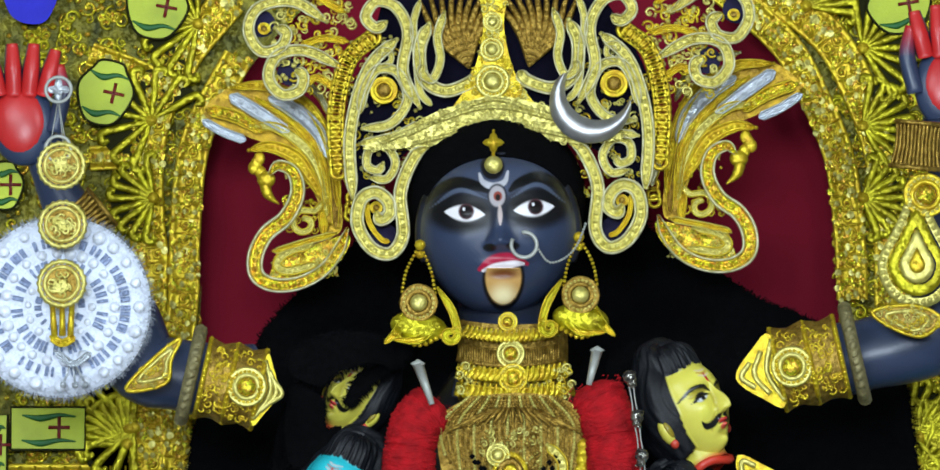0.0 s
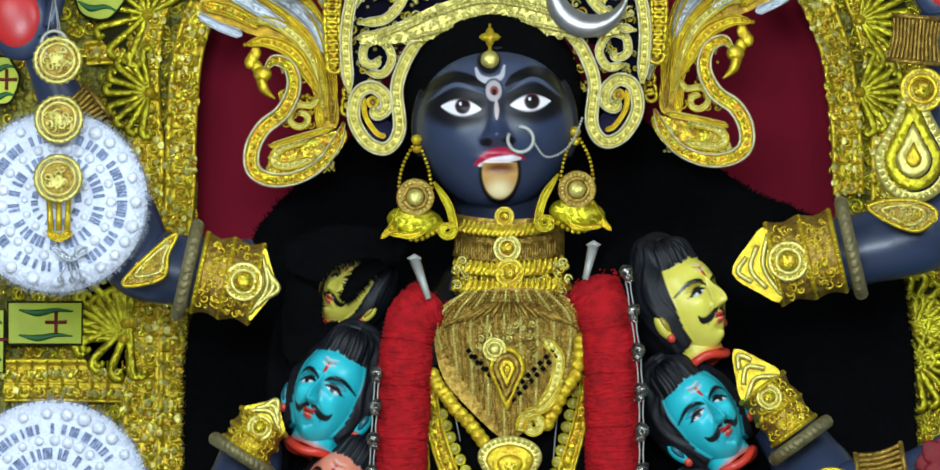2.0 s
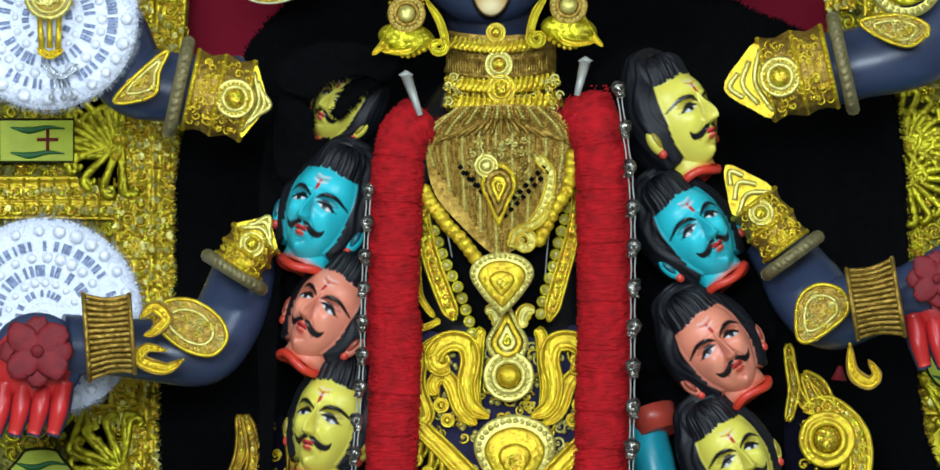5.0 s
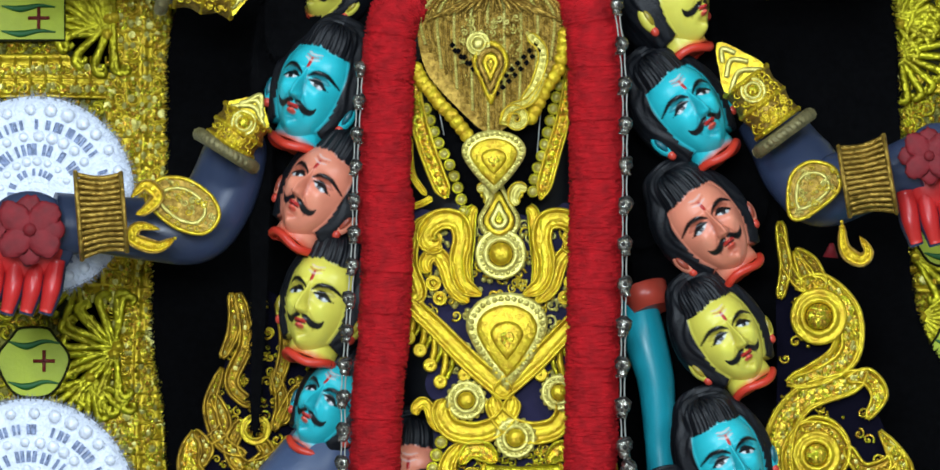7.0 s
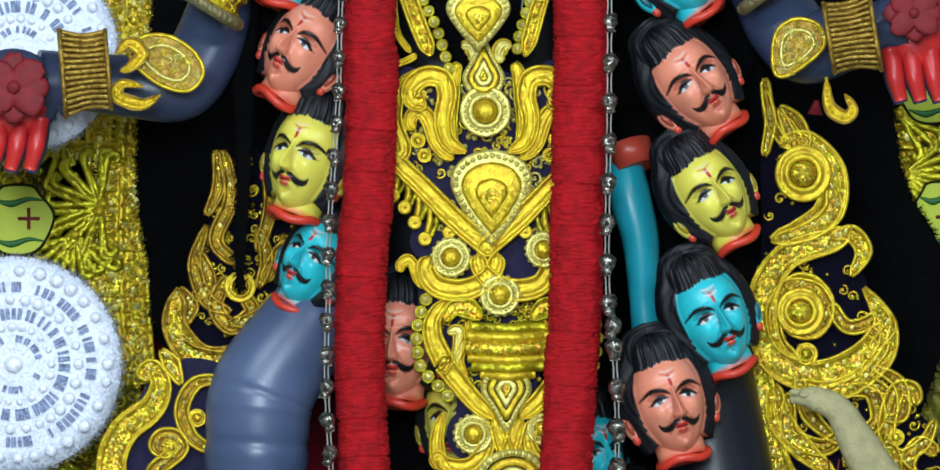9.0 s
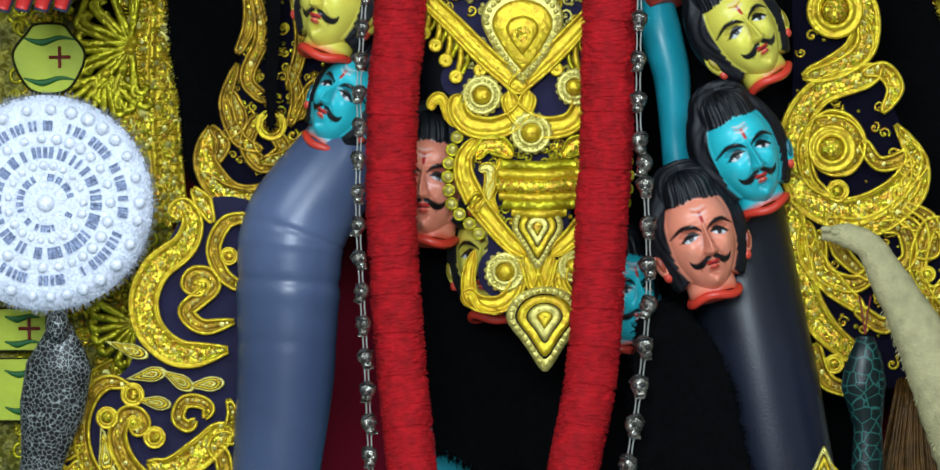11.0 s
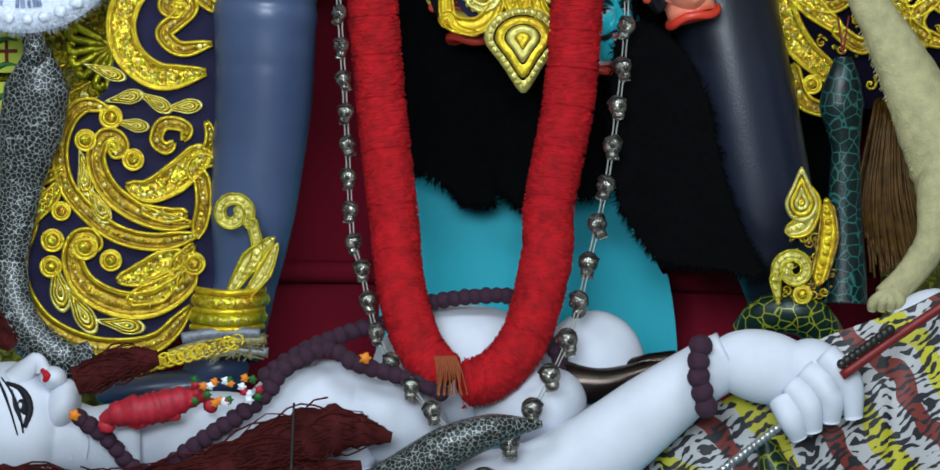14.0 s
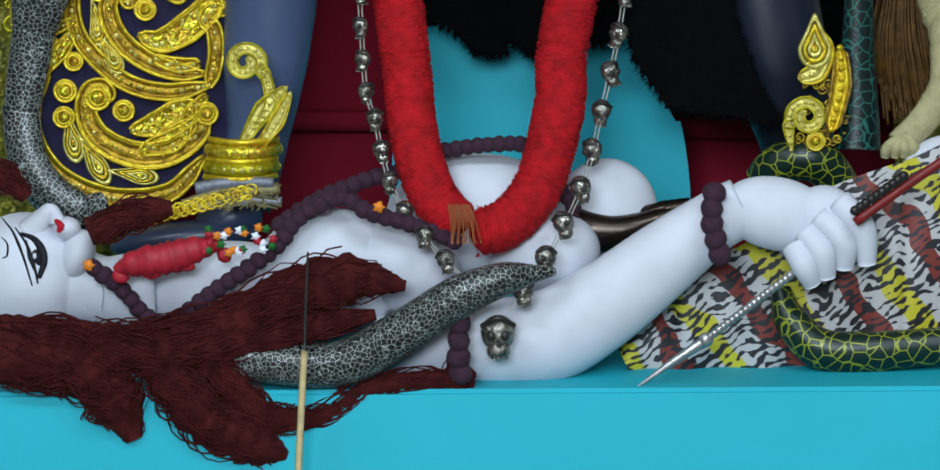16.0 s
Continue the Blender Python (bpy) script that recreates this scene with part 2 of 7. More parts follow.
        g[..., 1] = c[1] + pr[:, :1] * q[None, :, 1]
        g[..., 2] = z + pr[:, 1:2]
        return self.grid(g, colour, wrap=True, mat=mat, flip=True)

    def bead(self, c, r, z=0.0, h=0.8, n=8, colour=(1, 1, 1), mat=0):
        return self.lathe(c, [(r, 0), (r * 0.95, r * h * 0.4), (r * 0.65, r * h * 0.8), (0.02, r * h)], n, z, colour=colour, mat=mat)

    def beads(self, pts, gap, r, z=0.0, smooth=True, n=8, h=0.8, mat=0, closed=False, colour=(1, 1, 1)):
        p = curve(pts, 8, closed) if smooth and len(pts) > 2 else np.array(pts, float)
        d = np.concatenate([[0], np.cumsum(np.linalg.norm(np.diff(p[:, :2], axis=0), axis=1))])
        for s in np.arange(0, d[-1], gap):
            c = [np.interp(s, d, p[:, i]) for i in range(p.shape[1])]
            self.bead(c[:2], r, z + (c[2] if len(c) > 2 else 0), h, n, colour, mat)
        return self

    def ball(self, c, r, n=12, rot=0.0, colour=(1, 1, 1), mat=0, rough=0.0):
        """An ellipsoid of radii r about c."""
        la = np.linspace(-np.pi / 2, np.pi / 2, n)
        lo = np.linspace(0, 2 * np.pi, n + 4, endpoint=False)
        g = np.zeros((n, n + 4, 3))
        k = 1 + rough * np.random.uniform(-1, 1, (n, n + 4))
        g[..., 0] = np.cos(la)[:, None] * np.cos(lo) * r[0] * k
        g[..., 1] = np.sin(la)[:, None] * r[1] * k
        g[..., 2] = np.cos(la)[:, None] * np.sin(lo) * r[2] * k
        q = g.reshape(-1, 3)
        if rot:
            q = turned(q, rot)
        return self.grid(q.reshape(g.shape) + np.array([*c, 0][:3]), colour, wrap=True, mat=mat, flip=True)

    def plate(self, outline, z0, z1, colour=(1, 1, 1), mat=0, smooth=True, per=6, bevel=0.0):
        """A board of that outline from z0 (back) to z1 (front)."""
        p = curve(outline, per, True) if smooth else np.array(outline, float)
        area = np.sum(p[:, 0] * np.roll(p[:, 1], -1) - p[:, 1] * np.roll(p[:, 0], -1))
        if area < 0:
            p = p[::-1]
        n = len(p)
        base = self.n
        v = np.vstack([np.column_stack([p, np.full(n, z0)]), np.column_stack([p, np.full(n, z1)])])
        f = [(i, (i + 1) % n, n + (i + 1) % n, n + i) for i in range(n)]
        f += [tuple(range(n - 1, -1, -1)), tuple(range(n, 2 * n))]
        self.flat.update(range(len(self.f), len(self.f) + len(f)))
        return self.add(v, f, colour, mat)

    def mesh(self, name, c, y, mats, flat_shade=False):
        k = (1 + y / DIST) / 1000
        v = np.vstack(self.v)
        kv = (1 + (y - v[:, 2] / 1000) / DIST) / 1000  # nearer points keep their line of sight
        w = np.stack([v[:, 0] * kv - c[0] * k, -v[:, 2] / 1000, v[:, 1] * kv - c[1] * k], 1)
        me = bpy.data.meshes.new(name)
        me.from_pydata(w.tolist(), [], self.f)
        for m in mats:
            me.materials.append(m)
        me.polygons.foreach_set("material_index", self.m)
        if not flat_shade:
            me.polygons.foreach_set("use_smooth", [len(q) < 6 and i not in self.flat for i, q in enumerate(self.f)])
        if any(m in (CLAY, CLAY_MATTE) for m in mats):
            col = np.vstack(self.c)
            la = me.color_attributes.new("paint", "FLOAT_COLOR", "POINT")
            la.data.foreach_set("color", np.column_stack([col, np.ones(len(col))]).ravel())
        me.update()
        return me


PLACE = {}


def thing(name, c, y, label, category, group="", kind=""):
    """An empty at c of the front plane, y metres deep, to hold parts."""
    ob = new(name)
    ob.empty_display_size = 0.02
    ob.location = spot(c, y)
    PLACE[ob] = (c, y)
    return tagged(ob, label, category, group, kind)


def part(name, form, material, parent, label=""):
    """One mesh under a thing or under a part."""
    c, y = PLACE[parent]
    mats = material if isinstance(material, (list, tuple)) else [material]
    ob = new(name, form.mesh(name, c, y, mats))
    ob.parent = parent
    PLACE[ob] = (c, y)
    if label:
        ob["label"] = label
    return ob


def solo(name, form, material, c, y, label, category, group="", kind=""):
    """A thing that is one mesh."""
    mats = material if isinstance(material, (list, tuple)) else [material]
    ob = new(name, form.mesh(name, c, y, mats))
    ob.location = spot(c, y)
    PLACE[ob] = (c, y)
    return tagged(ob, label, category, group, kind)


# ---- an unseen hall added round the shrine for the gold to reflect ----
def slab(name, lo, hi, material, label, category):
    me = bpy.data.meshes.new(name)
    bm = bmesh.new()
    bmesh.ops.create_cube(bm, size=1)
    for v in bm.verts:
        v.co = Vector([lo[i] + (v.co[i] + 0.5) * (hi[i] - lo[i]) for i in range(3)])
    bm.to_mesh(me)
    bm.free()
    me.materials.append(material)
    return tagged(new(name, me), label, category, "", "structure")


slab("floor", (-4.2, -9.2, -0.1), (4.2, 1.4, 0), FLOOR, "unseen grey tiled floor added before the shrine", "floor")
slab("ceiling", (-4.2, -9.2, 4.2), (4.2, 1.4, 4.3), PLASTER, "unseen plain pale ceiling added over the shrine", "ceiling")
slab("wall_north", (-4.2, 1.2, 0), (4.2, 1.4, 4.2), PLASTER, "unseen plain wall added behind the shrine", "wall")
slab("wall_south", (-4.2, -9.2, 0), (4.2, -9.0, 4.2), PLASTER, "unseen plain pale wall added behind the camera", "wall")
slab("wall_west", (-4.2, -9.0, 0), (-4.0, 1.2, 4.2), PLASTER, "unseen plain pale side wall added for reflections", "wall")
slab("wall_east", (4.0, -9.0, 0), (4.2, 1.2, 4.2), PLASTER, "unseen plain pale side wall added for reflections", "wall")

# ---- the shrine's platform, turned a little, with its right end nearer ----
me = bpy.data.meshes.new("platform")
bm = bmesh.new()
bmesh.ops.create_cube(bm, size=1)
PLATFORM_TOP = spot((4, -1022), -0.30).z
for v in bm.verts:
    v.co = Vector((v.co.x * 3.4, v.co.y * 1.5 + 0.75, (v.co.z + 0.5) * PLATFORM_TOP))
bmesh.ops.bevel(bm, geom=bm.edges[:], offset=0.006, segments=2, affect="EDGES")
bm.to_mesh(me)
bm.free()
me.materials.append(TEAL)
platform = tagged(new("platform", me), "turquoise painted platform front under the shrine figures", "platform", "", "structure")
platform.matrix_world = pose(0, -0.30, 0, 0, 0, -3)

# ---- maroon cloth behind everything ----
f = Form()
xs = np.linspace(-760, 760, 160)
zs = np.linspace(1500, -1000, 60)
X, Z = np.meshgrid(xs, zs)
fold = 5 * np.sin(X / 60 + np.sin(Z / 300)) * (Z < 200) + 3 * np.sin(X / 23) * (Z < 0)
f.grid(np.stack([X, Z, fold], -1), flip=True)
for lz in (-640, -830):
    f.tube([(-700, lz, 12), (-200, lz + 4, 14), (300, lz - 14, 14), (700, lz - 30, 12)], 16, 8)
solo("maroon_drape", f, MAROON, (0, 0), 0.46, "maroon cloth drape hung behind the statue", "drape")

# ---- the arched gold surround with its opening ----
ARCH_L = [(-390, 467), (-380, 652), (-377, 737), (-381, 695), (-380, 797), (-374, 900), (-357, 955), (-309, 1046), (-241, 1124), (-174, 1193), (-72, 1254)]
ARCH_R = [(65, 1272), (184, 1237), (278, 1193), (350, 1141), (430, 1072), (471, 994), (504, 908), (515, 797), (517, 687), (521, 582), (526, 481)]


def board(outline, name, label):
    g = Form().plate(outline, -8, 8, smooth=False)
    return solo(name, g, OLIVE_FOIL, outline[0], 0.38, label, "backdrop panel")


LOW = -1000
inner_l = [tuple(p) for p in curve(ARCH_L, 6)]
inner_r = [tuple(p) for p in curve(ARCH_R, 6)]
left = [(-760, LOW), (inner_l[0][0] - 60, LOW), (inner_l[0][0] - 25, -300)] + inner_l + [inner_r[0]] + [(inner_r[0][0], 1500), (-760, 1500)]
board(left, "gold_backdrop", "lime gold foil backdrop board with an arched opening")
right = inner_r + [(inner_r[-1][0] + 60, -200), (inner_r[-1][0] + 90, LOW), (760, LOW), (760, 1500), (inner_r[0][0] + 4, 1500)]
board(right, "gold_backdrop", "lime gold foil backdrop board with an arched opening")

# ---- turquoise board behind the legs ----
f = Form().plate([(-57, -439), (2, -364), (103, -340), (203, -408), (252, -517), (293, -636), (307, -654), (318, -781), (296, -969), (-94, -964), (-100, -708), (-86, -455)], -8, 8, per=4)
solo("turquoise_board", f, TEAL, (118, -550), 0.27, "turquoise painted board standing behind the statue's legs", "board")


# ---- hair ----
def hairy(outline, z0, z1, strands, name, label, y, length=26, seed=1, mat=HAIR, sag=1.0, holes=0):
    """A soft slab of wool hair: a bulged body with thousands of loose strands over its front and along its edge."""
    rng = np.random.default_rng(seed)
    g = Form().plate(outline, z0, z1)
    edge = curve(outline, 10, True)
    n = len(edge)
    cx = edge.mean(0)
    v, q = [], []
    for i in range(strands):
        k = rng.integers(n)
        p = edge[k] + (edge[(k + 1) % n] - edge[k]) * rng.random()
        t = edge[(k + 1) % n] - edge[k]
        t = t / (np.linalg.norm(t) + 1e-9)
        out = np.array([t[1], -t[0]])
        if np.dot(out, p - cx) < 0:
            out = -out
        d = out * rng.uniform(0.1, 0.8) + t * rng.uniform(-0.9, 0.9) + np.array([0, -0.6 * sag])
        d = d / np.linalg.norm(d)
        w = np.array([-d[1], d[0]]) * rng.uniform(0.4, 1.1)
        ln = length * rng.uniform(0.3, 1.0)
        a = p - d * ln * 0.4
        b = p + d * ln * 0.3 + w * rng.uniform(-2, 2)
        e = p + d * ln * 0.6 + w * rng.uniform(-5, 5)
        z = rng.uniform(z0, z1) + 1
        m = len(v)
        v += [(*(a - w), z), (*(a + w), z), (*(b + w * 0.8), z + 2), (*(b - w * 0.8), z + 2), (*e, z)]
        q += [(m, m + 1, m + 2, m + 3), (m + 3, m + 2, m + 4)]
    g.add(v, q)
    return solo(name, g, mat, tuple(edge[0]), y, label, "hair")


CAPE = [(-113, 857), (-155, 797), (-201, 755), (-239, 721), (-285, 670), (-301, 636), (-357, 584), (-387, 509), (-391, 391), (-389, 347), (-409, 222), (-412, 89), (-398, -1), (-389, -93), (-370, -122), (-357, -143), (-274, -177), (-25, -228),
        (-31, -397), (35, -440), (118, -466), (202, -450), (293, -627), (394, -586), (478, -587), (537, -520), (693, -166), (701, -7), (661, 76), (641, 152),
        (624, 406), (620, 490), (611, 565), (595, 608), (528, 633), (475, 682), (404, 712), (358, 742), (308, 776), (254, 810), (199, 857)]
hairy(CAPE, -30, 22, 5200, "hair", "long black wool hair spread behind the statue", 0.30, 24, 3)
hairy([(-88, -196), (-62, -130), (5, -97), (121, -98), (221, -99), (287, -216), (295, -384), (227, -517), (168, -533), (112, -550), (84, -533), (61, -515), (59, -541), (22, -540), (9, -523), (-32, -498), (-53, -464)], -14, 14, 1400, "hair",
      "black wool hair hanging between the statue's legs", 0.16, 30, 4)
hairy([(-272, 506), (-281, 305), (-277, 138), (-279, -20), (-268, -28), (-257, 138), (-250, 305), (-243, 430), (-209, 556), (-234, 606)], -8, 8, 700, "hair", "narrow lock of black wool hair hanging over gold scrolls", 0.03, 22, 5)
hairy([(-109, 651), (-177, 618), (-243, 508), (-268, 391), (-264, 274), (-243, 224), (-210, 274), (-176, 340), (-126, 441), (-109, 542)], -10, 10, 900, "hair", "black wool hair falling behind the garland of heads", 0.10, 20, 6)
hairy([(193, 625), (208, 440), (240, 223), (315, 223), (432, 239), (433, 356), (384, 456), (352, 608), (277, 650)], -10, 10, 900, "hair", "black wool hair falling behind the garland of heads", 0.10, 20, 7)
hairy([(242, 470), (248, 219), (288, -31), (371, -81), (446, -32), (456, 135), (449, 302), (376, 503)], -10, 10, 600, "hair", "black wool hair falling behind the garland of heads", 0.12, 20, 8)


hairy([(245, -299), (312, -317), (361, -401), (382, -502), (411, -586), (436, -646), (369, -636), (302, -627), (260, -585), (234, -526), (228, -408)], -8, 8, 900, "hair", "black wool hair hanging over the inner side of the dark leg", -0.06, 26, 9)


# ---- painted faces ----
def soft(a, b, x):
    s = np.clip((x - a) / (b - a), 0, 1)
    return s * s * (3 - 2 * s)


def gauss(x, y, cx, cy, sx, sy):
    return np.exp(-((x - cx) / sx) ** 2 - ((y - cy) / sy) ** 2)


class Face:
    """A head as a dense skin over an ovoid; x and y run from -1 to 1 over the face as seen from the front."""

    def __init__(self, rx, ry, rz, nlat, nlon, jaw=0.22):
        la = np.linspace(-np.pi / 2, np.pi / 2, nlat)
        s = np.linspace(-1, 1, nlon)
        lo = np.pi * (0.62 * s + 0.38 * s ** 3)
        self.la, self.lo = np.meshgrid(la, lo, indexing="ij")
        c = np.cos(self.la) ** 0.85
        self.x, self.y = c * np.sin(self.lo), np.sin(self.la)
        self.front = np.clip(np.cos(self.lo), 0, 1)
        taper = 1 - jaw * soft(0.1, 1.0, -self.y)
        self.g = np.stack([rx * self.x * taper, ry * self.y, rz * c * np.cos(self.lo)], -1)
        self.r = (rx, ry, rz)
        self.col = np.zeros((*self.la.shape, 3))
        self.face = (np.cos(self.lo) > 0.02) * 1.0

    def push(self, dz, dy=None):
        self.g[..., 2] += dz * self.front ** 0.5 * self.r[2]

    def swell(self, k):
        self.g *= (1 + k)[..., None]

    def paint(self, mask, colour):
        m = (np.clip(mask, 0, 1))[..., None]
        self.col = self.col * (1 - m) + np.array(lin(*colour)) * m

    def ellipse(self, cx, cy, sx, sy, e=0.12, tilt=0.0):
        a = np.radians(tilt)
        dx, dy = self.x - cx, self.y - cy
        u, w = dx * np.cos(a) + dy * np.sin(a), -dx * np.sin(a) + dy * np.cos(a)
        return self.face * (1 - soft(1 - e, 1 + e, np.sqrt((u / sx) ** 2 + (w / sy) ** 2)))

    def stroke(self, pts, w, e=0.25):
        """A painted line through the points, thinning to its ends."""
        p = curve(pts, 10)
        best = np.full(self.x.shape, 9.0)
        for i, q in enumerate(p):
            s = i / (len(p) - 1)
            ww = w * (0.35 + 0.65 * np.sin(np.pi * s))
            best = np.minimum(best, np.hypot(self.x - q[0], self.y - q[1]) / ww)
        return self.face * (1 - soft(1 - e, 1 + e, best))

    def almond(self, cx, cy, a, b, tilt=0.0, e=0.1):
        t = np.radians(tilt)
        dx, dy = self.x - cx, self.y - cy
        u, w = dx * np.cos(t) + dy * np.sin(t), -dx * np.sin(t) + dy * np.cos(t)
        lim = b * np.clip(1 - (u / a) ** 2, 0, 1)
        return self.face * (np.abs(u) < a) * (1 - soft(1 - e * 3, 1 + e, np.abs(w) / (lim + 1e-6)))


def man_head(skin, dark, seed):
    """A painted clay head of a moustached man, cut at the neck: one mesh, about 150 mm high with its swept-back hair."""
    f = Face(41, 58, 46, 130, 170, jaw=0.30)
    x, y = f.x, f.y
    ax = np.abs(x)
    # a broad square forehead, flat temples and a narrow jaw
    f.g[..., 0] *= 1 + 0.10 * soft(0.15, 0.6, y) * f.front - 0.05 * gauss(ax, y, 0.9, -0.3, 0.3, 0.3)
    f.push(0.05 * soft(0.2, 0.55, y) * (1 - ax ** 4))
    ridge = np.clip(1 - ax / (0.05 + 0.11 * soft(0.2, -0.3, y)), 0, 1) ** 0.8
    f.push(0.30 * ridge * soft(0.34, -0.2, y) * soft(-0.34, -0.27, y) + 0.07 * ridge * soft(0.5, 0.2, y) * soft(-0.34, -0.25, y))
    f.push(0.13 * gauss(ax, y, 0.14, -0.24, 0.07, 0.06))
    f.push(0.08 * gauss(ax, y, 0.36, 0.29, 0.28, 0.06) - 0.13 * gauss(ax, y, 0.36, 0.13, 0.24, 0.09) + 0.11 * gauss(ax, y, 0.40, 0.10, 0.17, 0.055))
    f.push(0.09 * gauss(ax, y, 0.52, -0.12, 0.2, 0.16) - 0.07 * gauss(ax, y, 0.46, -0.5, 0.16, 0.2) + 0.13 * gauss(x, y, 0, -0.43, 0.15, 0.04) + 0.12 * gauss(x, y, 0, -0.53, 0.13, 0.04)
           - 0.09 * gauss(x, y, 0, -0.63, 0.2, 0.05) + 0.15 * gauss(x, y, 0, -0.82, 0.2, 0.12))
    f.col[:] = lin(*skin)
    # highlights on cheeks and forehead, and shade under the lip, painted into the skin
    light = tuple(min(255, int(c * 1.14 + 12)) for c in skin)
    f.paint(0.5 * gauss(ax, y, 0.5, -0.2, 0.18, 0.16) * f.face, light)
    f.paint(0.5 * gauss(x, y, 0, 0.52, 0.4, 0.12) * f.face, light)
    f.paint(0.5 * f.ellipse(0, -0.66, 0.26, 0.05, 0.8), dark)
    ink = (10, 10, 14)
    for s in (-1, 1):
        # shade beside the nose, in cheek folds and over the eyes, painted darker
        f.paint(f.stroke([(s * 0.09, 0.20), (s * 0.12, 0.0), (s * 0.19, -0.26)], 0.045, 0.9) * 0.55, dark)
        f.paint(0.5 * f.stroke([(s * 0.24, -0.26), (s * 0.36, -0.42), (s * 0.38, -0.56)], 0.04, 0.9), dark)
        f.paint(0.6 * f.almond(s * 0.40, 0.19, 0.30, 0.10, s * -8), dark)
        f.paint(f.almond(s * 0.40, 0.085, 0.255, 0.075, s * -10), ink)
        f.paint(f.almond(s * 0.40, 0.055, 0.205, 0.040, s * -10), (206, 212, 214))
        f.paint(f.ellipse(s * 0.39, 0.065, 0.07, 0.045), (20, 16, 22))
        f.paint(f.stroke([(s * 0.15, 0.10), (s * 0.36, 0.165), (s * 0.68, 0.03)], 0.036), ink)
        f.paint(f.stroke([(s * 0.08, 0.17), (s * 0.28, 0.275), (s * 0.55, 0.29), (s * 0.86, 0.16)], 0.046), ink)
        f.paint(f.stroke([(s * 0.035, -0.345), (s * 0.16, -0.365), (s * 0.34, -0.45), (s * 0.52, -0.44), (s * 0.60, -0.36)], 0.066, 0.15), ink)
    f.paint(f.ellipse(0, -0.44, 0.2, 0.042), (190, 44, 40))
    f.paint(f.ellipse(0, -0.54, 0.16, 0.052), (216, 84, 66))
    f.paint(f.stroke([(-0.2, -0.485), (0, -0.475), (0.2, -0.485)], 0.02), (50, 12, 14))
    f.paint(f.ellipse(0, 0.42, 0.05, 0.11), (184, 34, 32))
    for k in (0.47, 0.53, 0.59):
        f.paint(0.65 * f.stroke([(-0.24 + k * 0.1, k + 0.035), (-0.02, k), (0.2, k + 0.03)], 0.024), (226, 196, 190) if k != 0.53 else (190, 80, 60))
    # square hairline with sharp corners at the temples; hair combed back in ridges
    line = 0.73 + 0.04 * soft(0.35, 0.0, ax) - 0.03 * ax
    hair = np.maximum(soft(-0.012, 0.012, y - line), soft(0.03, -0.03, np.cos(f.lo) - 0.44 + 0.10 * soft(0.1, -0.5, y)) * soft(-0.75, -0.6, y))
    f.paint(hair, (9, 10, 14))
    comb = np.sin(f.lo * 17 + 2.2 * np.sin(f.la * 2.4 + seed) + 1.3 * np.sin(f.lo * 5 + seed))
    # faint highlight painted along the tops of the combed ridges
    f.paint(hair * soft(0.4, 1.0, comb) * 0.2, (30, 35, 48))
    rise = np.maximum(soft(0.0, 0.2, y - line), soft(0.44, 0.1, np.cos(f.lo)))
    f.swell(hair * (0.03 + 0.13 * rise + 0.022 * comb + 0.012 * np.sin(f.lo * 41 + 4 * np.sin(f.la * 5)) + 0.16 * soft(0.75, 0.98, y) + 0.20 * soft(0.5, -0.1, np.cos(f.lo))))
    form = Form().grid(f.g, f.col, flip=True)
    quad = (hair[:-1, :-1] + hair[1:, :-1] + hair[:-1, 1:] + hair[1:, 1:]) / 4
    form.m = [int(k > 0.6) for k in quad.ravel()]
    for s in (-1, 1):
        form.ball((s * 46, -15, 2), (9, 16, 8), 14, s * -14, colour=lin(*skin))
        # inner ear in the darker tone, its shade put into the colour
        form.ball((s * 49, -14, 7), (4, 10, 4), 10, s * -14, colour=lin(*dark))
        form.ball((s * 45, -29, 4), (5, 6, 5), 8, 0, colour=lin(206, 70, 52))
    neck = [(0, -36, -10), (0, -54, -8), (0, -64, -6)]
    form.tube(neck, [27, 27, 27], 22, colour=[lin(*skin), lin(*skin), lin(206, 74, 48)])
    ring = np.array([(27 * np.cos(a), -63 + 2.5 * np.sin(3 * a + seed), -6 + 26 * np.sin(a)) for a in np.linspace(0, 2 * np.pi, 24, endpoint=False)])
    form.tube(ring, 5.0, 7, closed=True, colour=lin(206, 58, 40))
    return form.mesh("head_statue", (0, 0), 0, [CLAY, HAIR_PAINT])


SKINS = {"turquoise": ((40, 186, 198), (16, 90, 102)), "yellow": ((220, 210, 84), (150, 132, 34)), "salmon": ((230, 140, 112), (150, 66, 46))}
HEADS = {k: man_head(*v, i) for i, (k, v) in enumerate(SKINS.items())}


def severed_head(skin, c, y, size, roll, yaw=0.0, nod=0.0, note=""):
    """size: scale; roll: degrees the crown leans to the left as seen; yaw: degrees the face turns to the viewer's right."""
    ob = new("head_statue", HEADS[skin])
    ob.matrix_world = Matrix.Translation(spot(c, y)) @ pose(0, 0, 0, 0, -roll, 0) @ pose(0, 0, 0, 0, 0, yaw) @ pose(0, 0, 0, nod - 5, 0, 0) @ Matrix.Scale(size, 4)
    return tagged(ob, note or f"{skin} painted clay head with black hair and moustache", "statue head", "garland of painted heads")


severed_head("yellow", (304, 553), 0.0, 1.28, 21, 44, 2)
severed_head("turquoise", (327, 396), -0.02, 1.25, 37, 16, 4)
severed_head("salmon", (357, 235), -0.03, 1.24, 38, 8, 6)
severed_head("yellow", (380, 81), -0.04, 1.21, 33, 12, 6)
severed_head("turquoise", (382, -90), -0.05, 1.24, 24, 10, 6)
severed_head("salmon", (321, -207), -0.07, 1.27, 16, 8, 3)
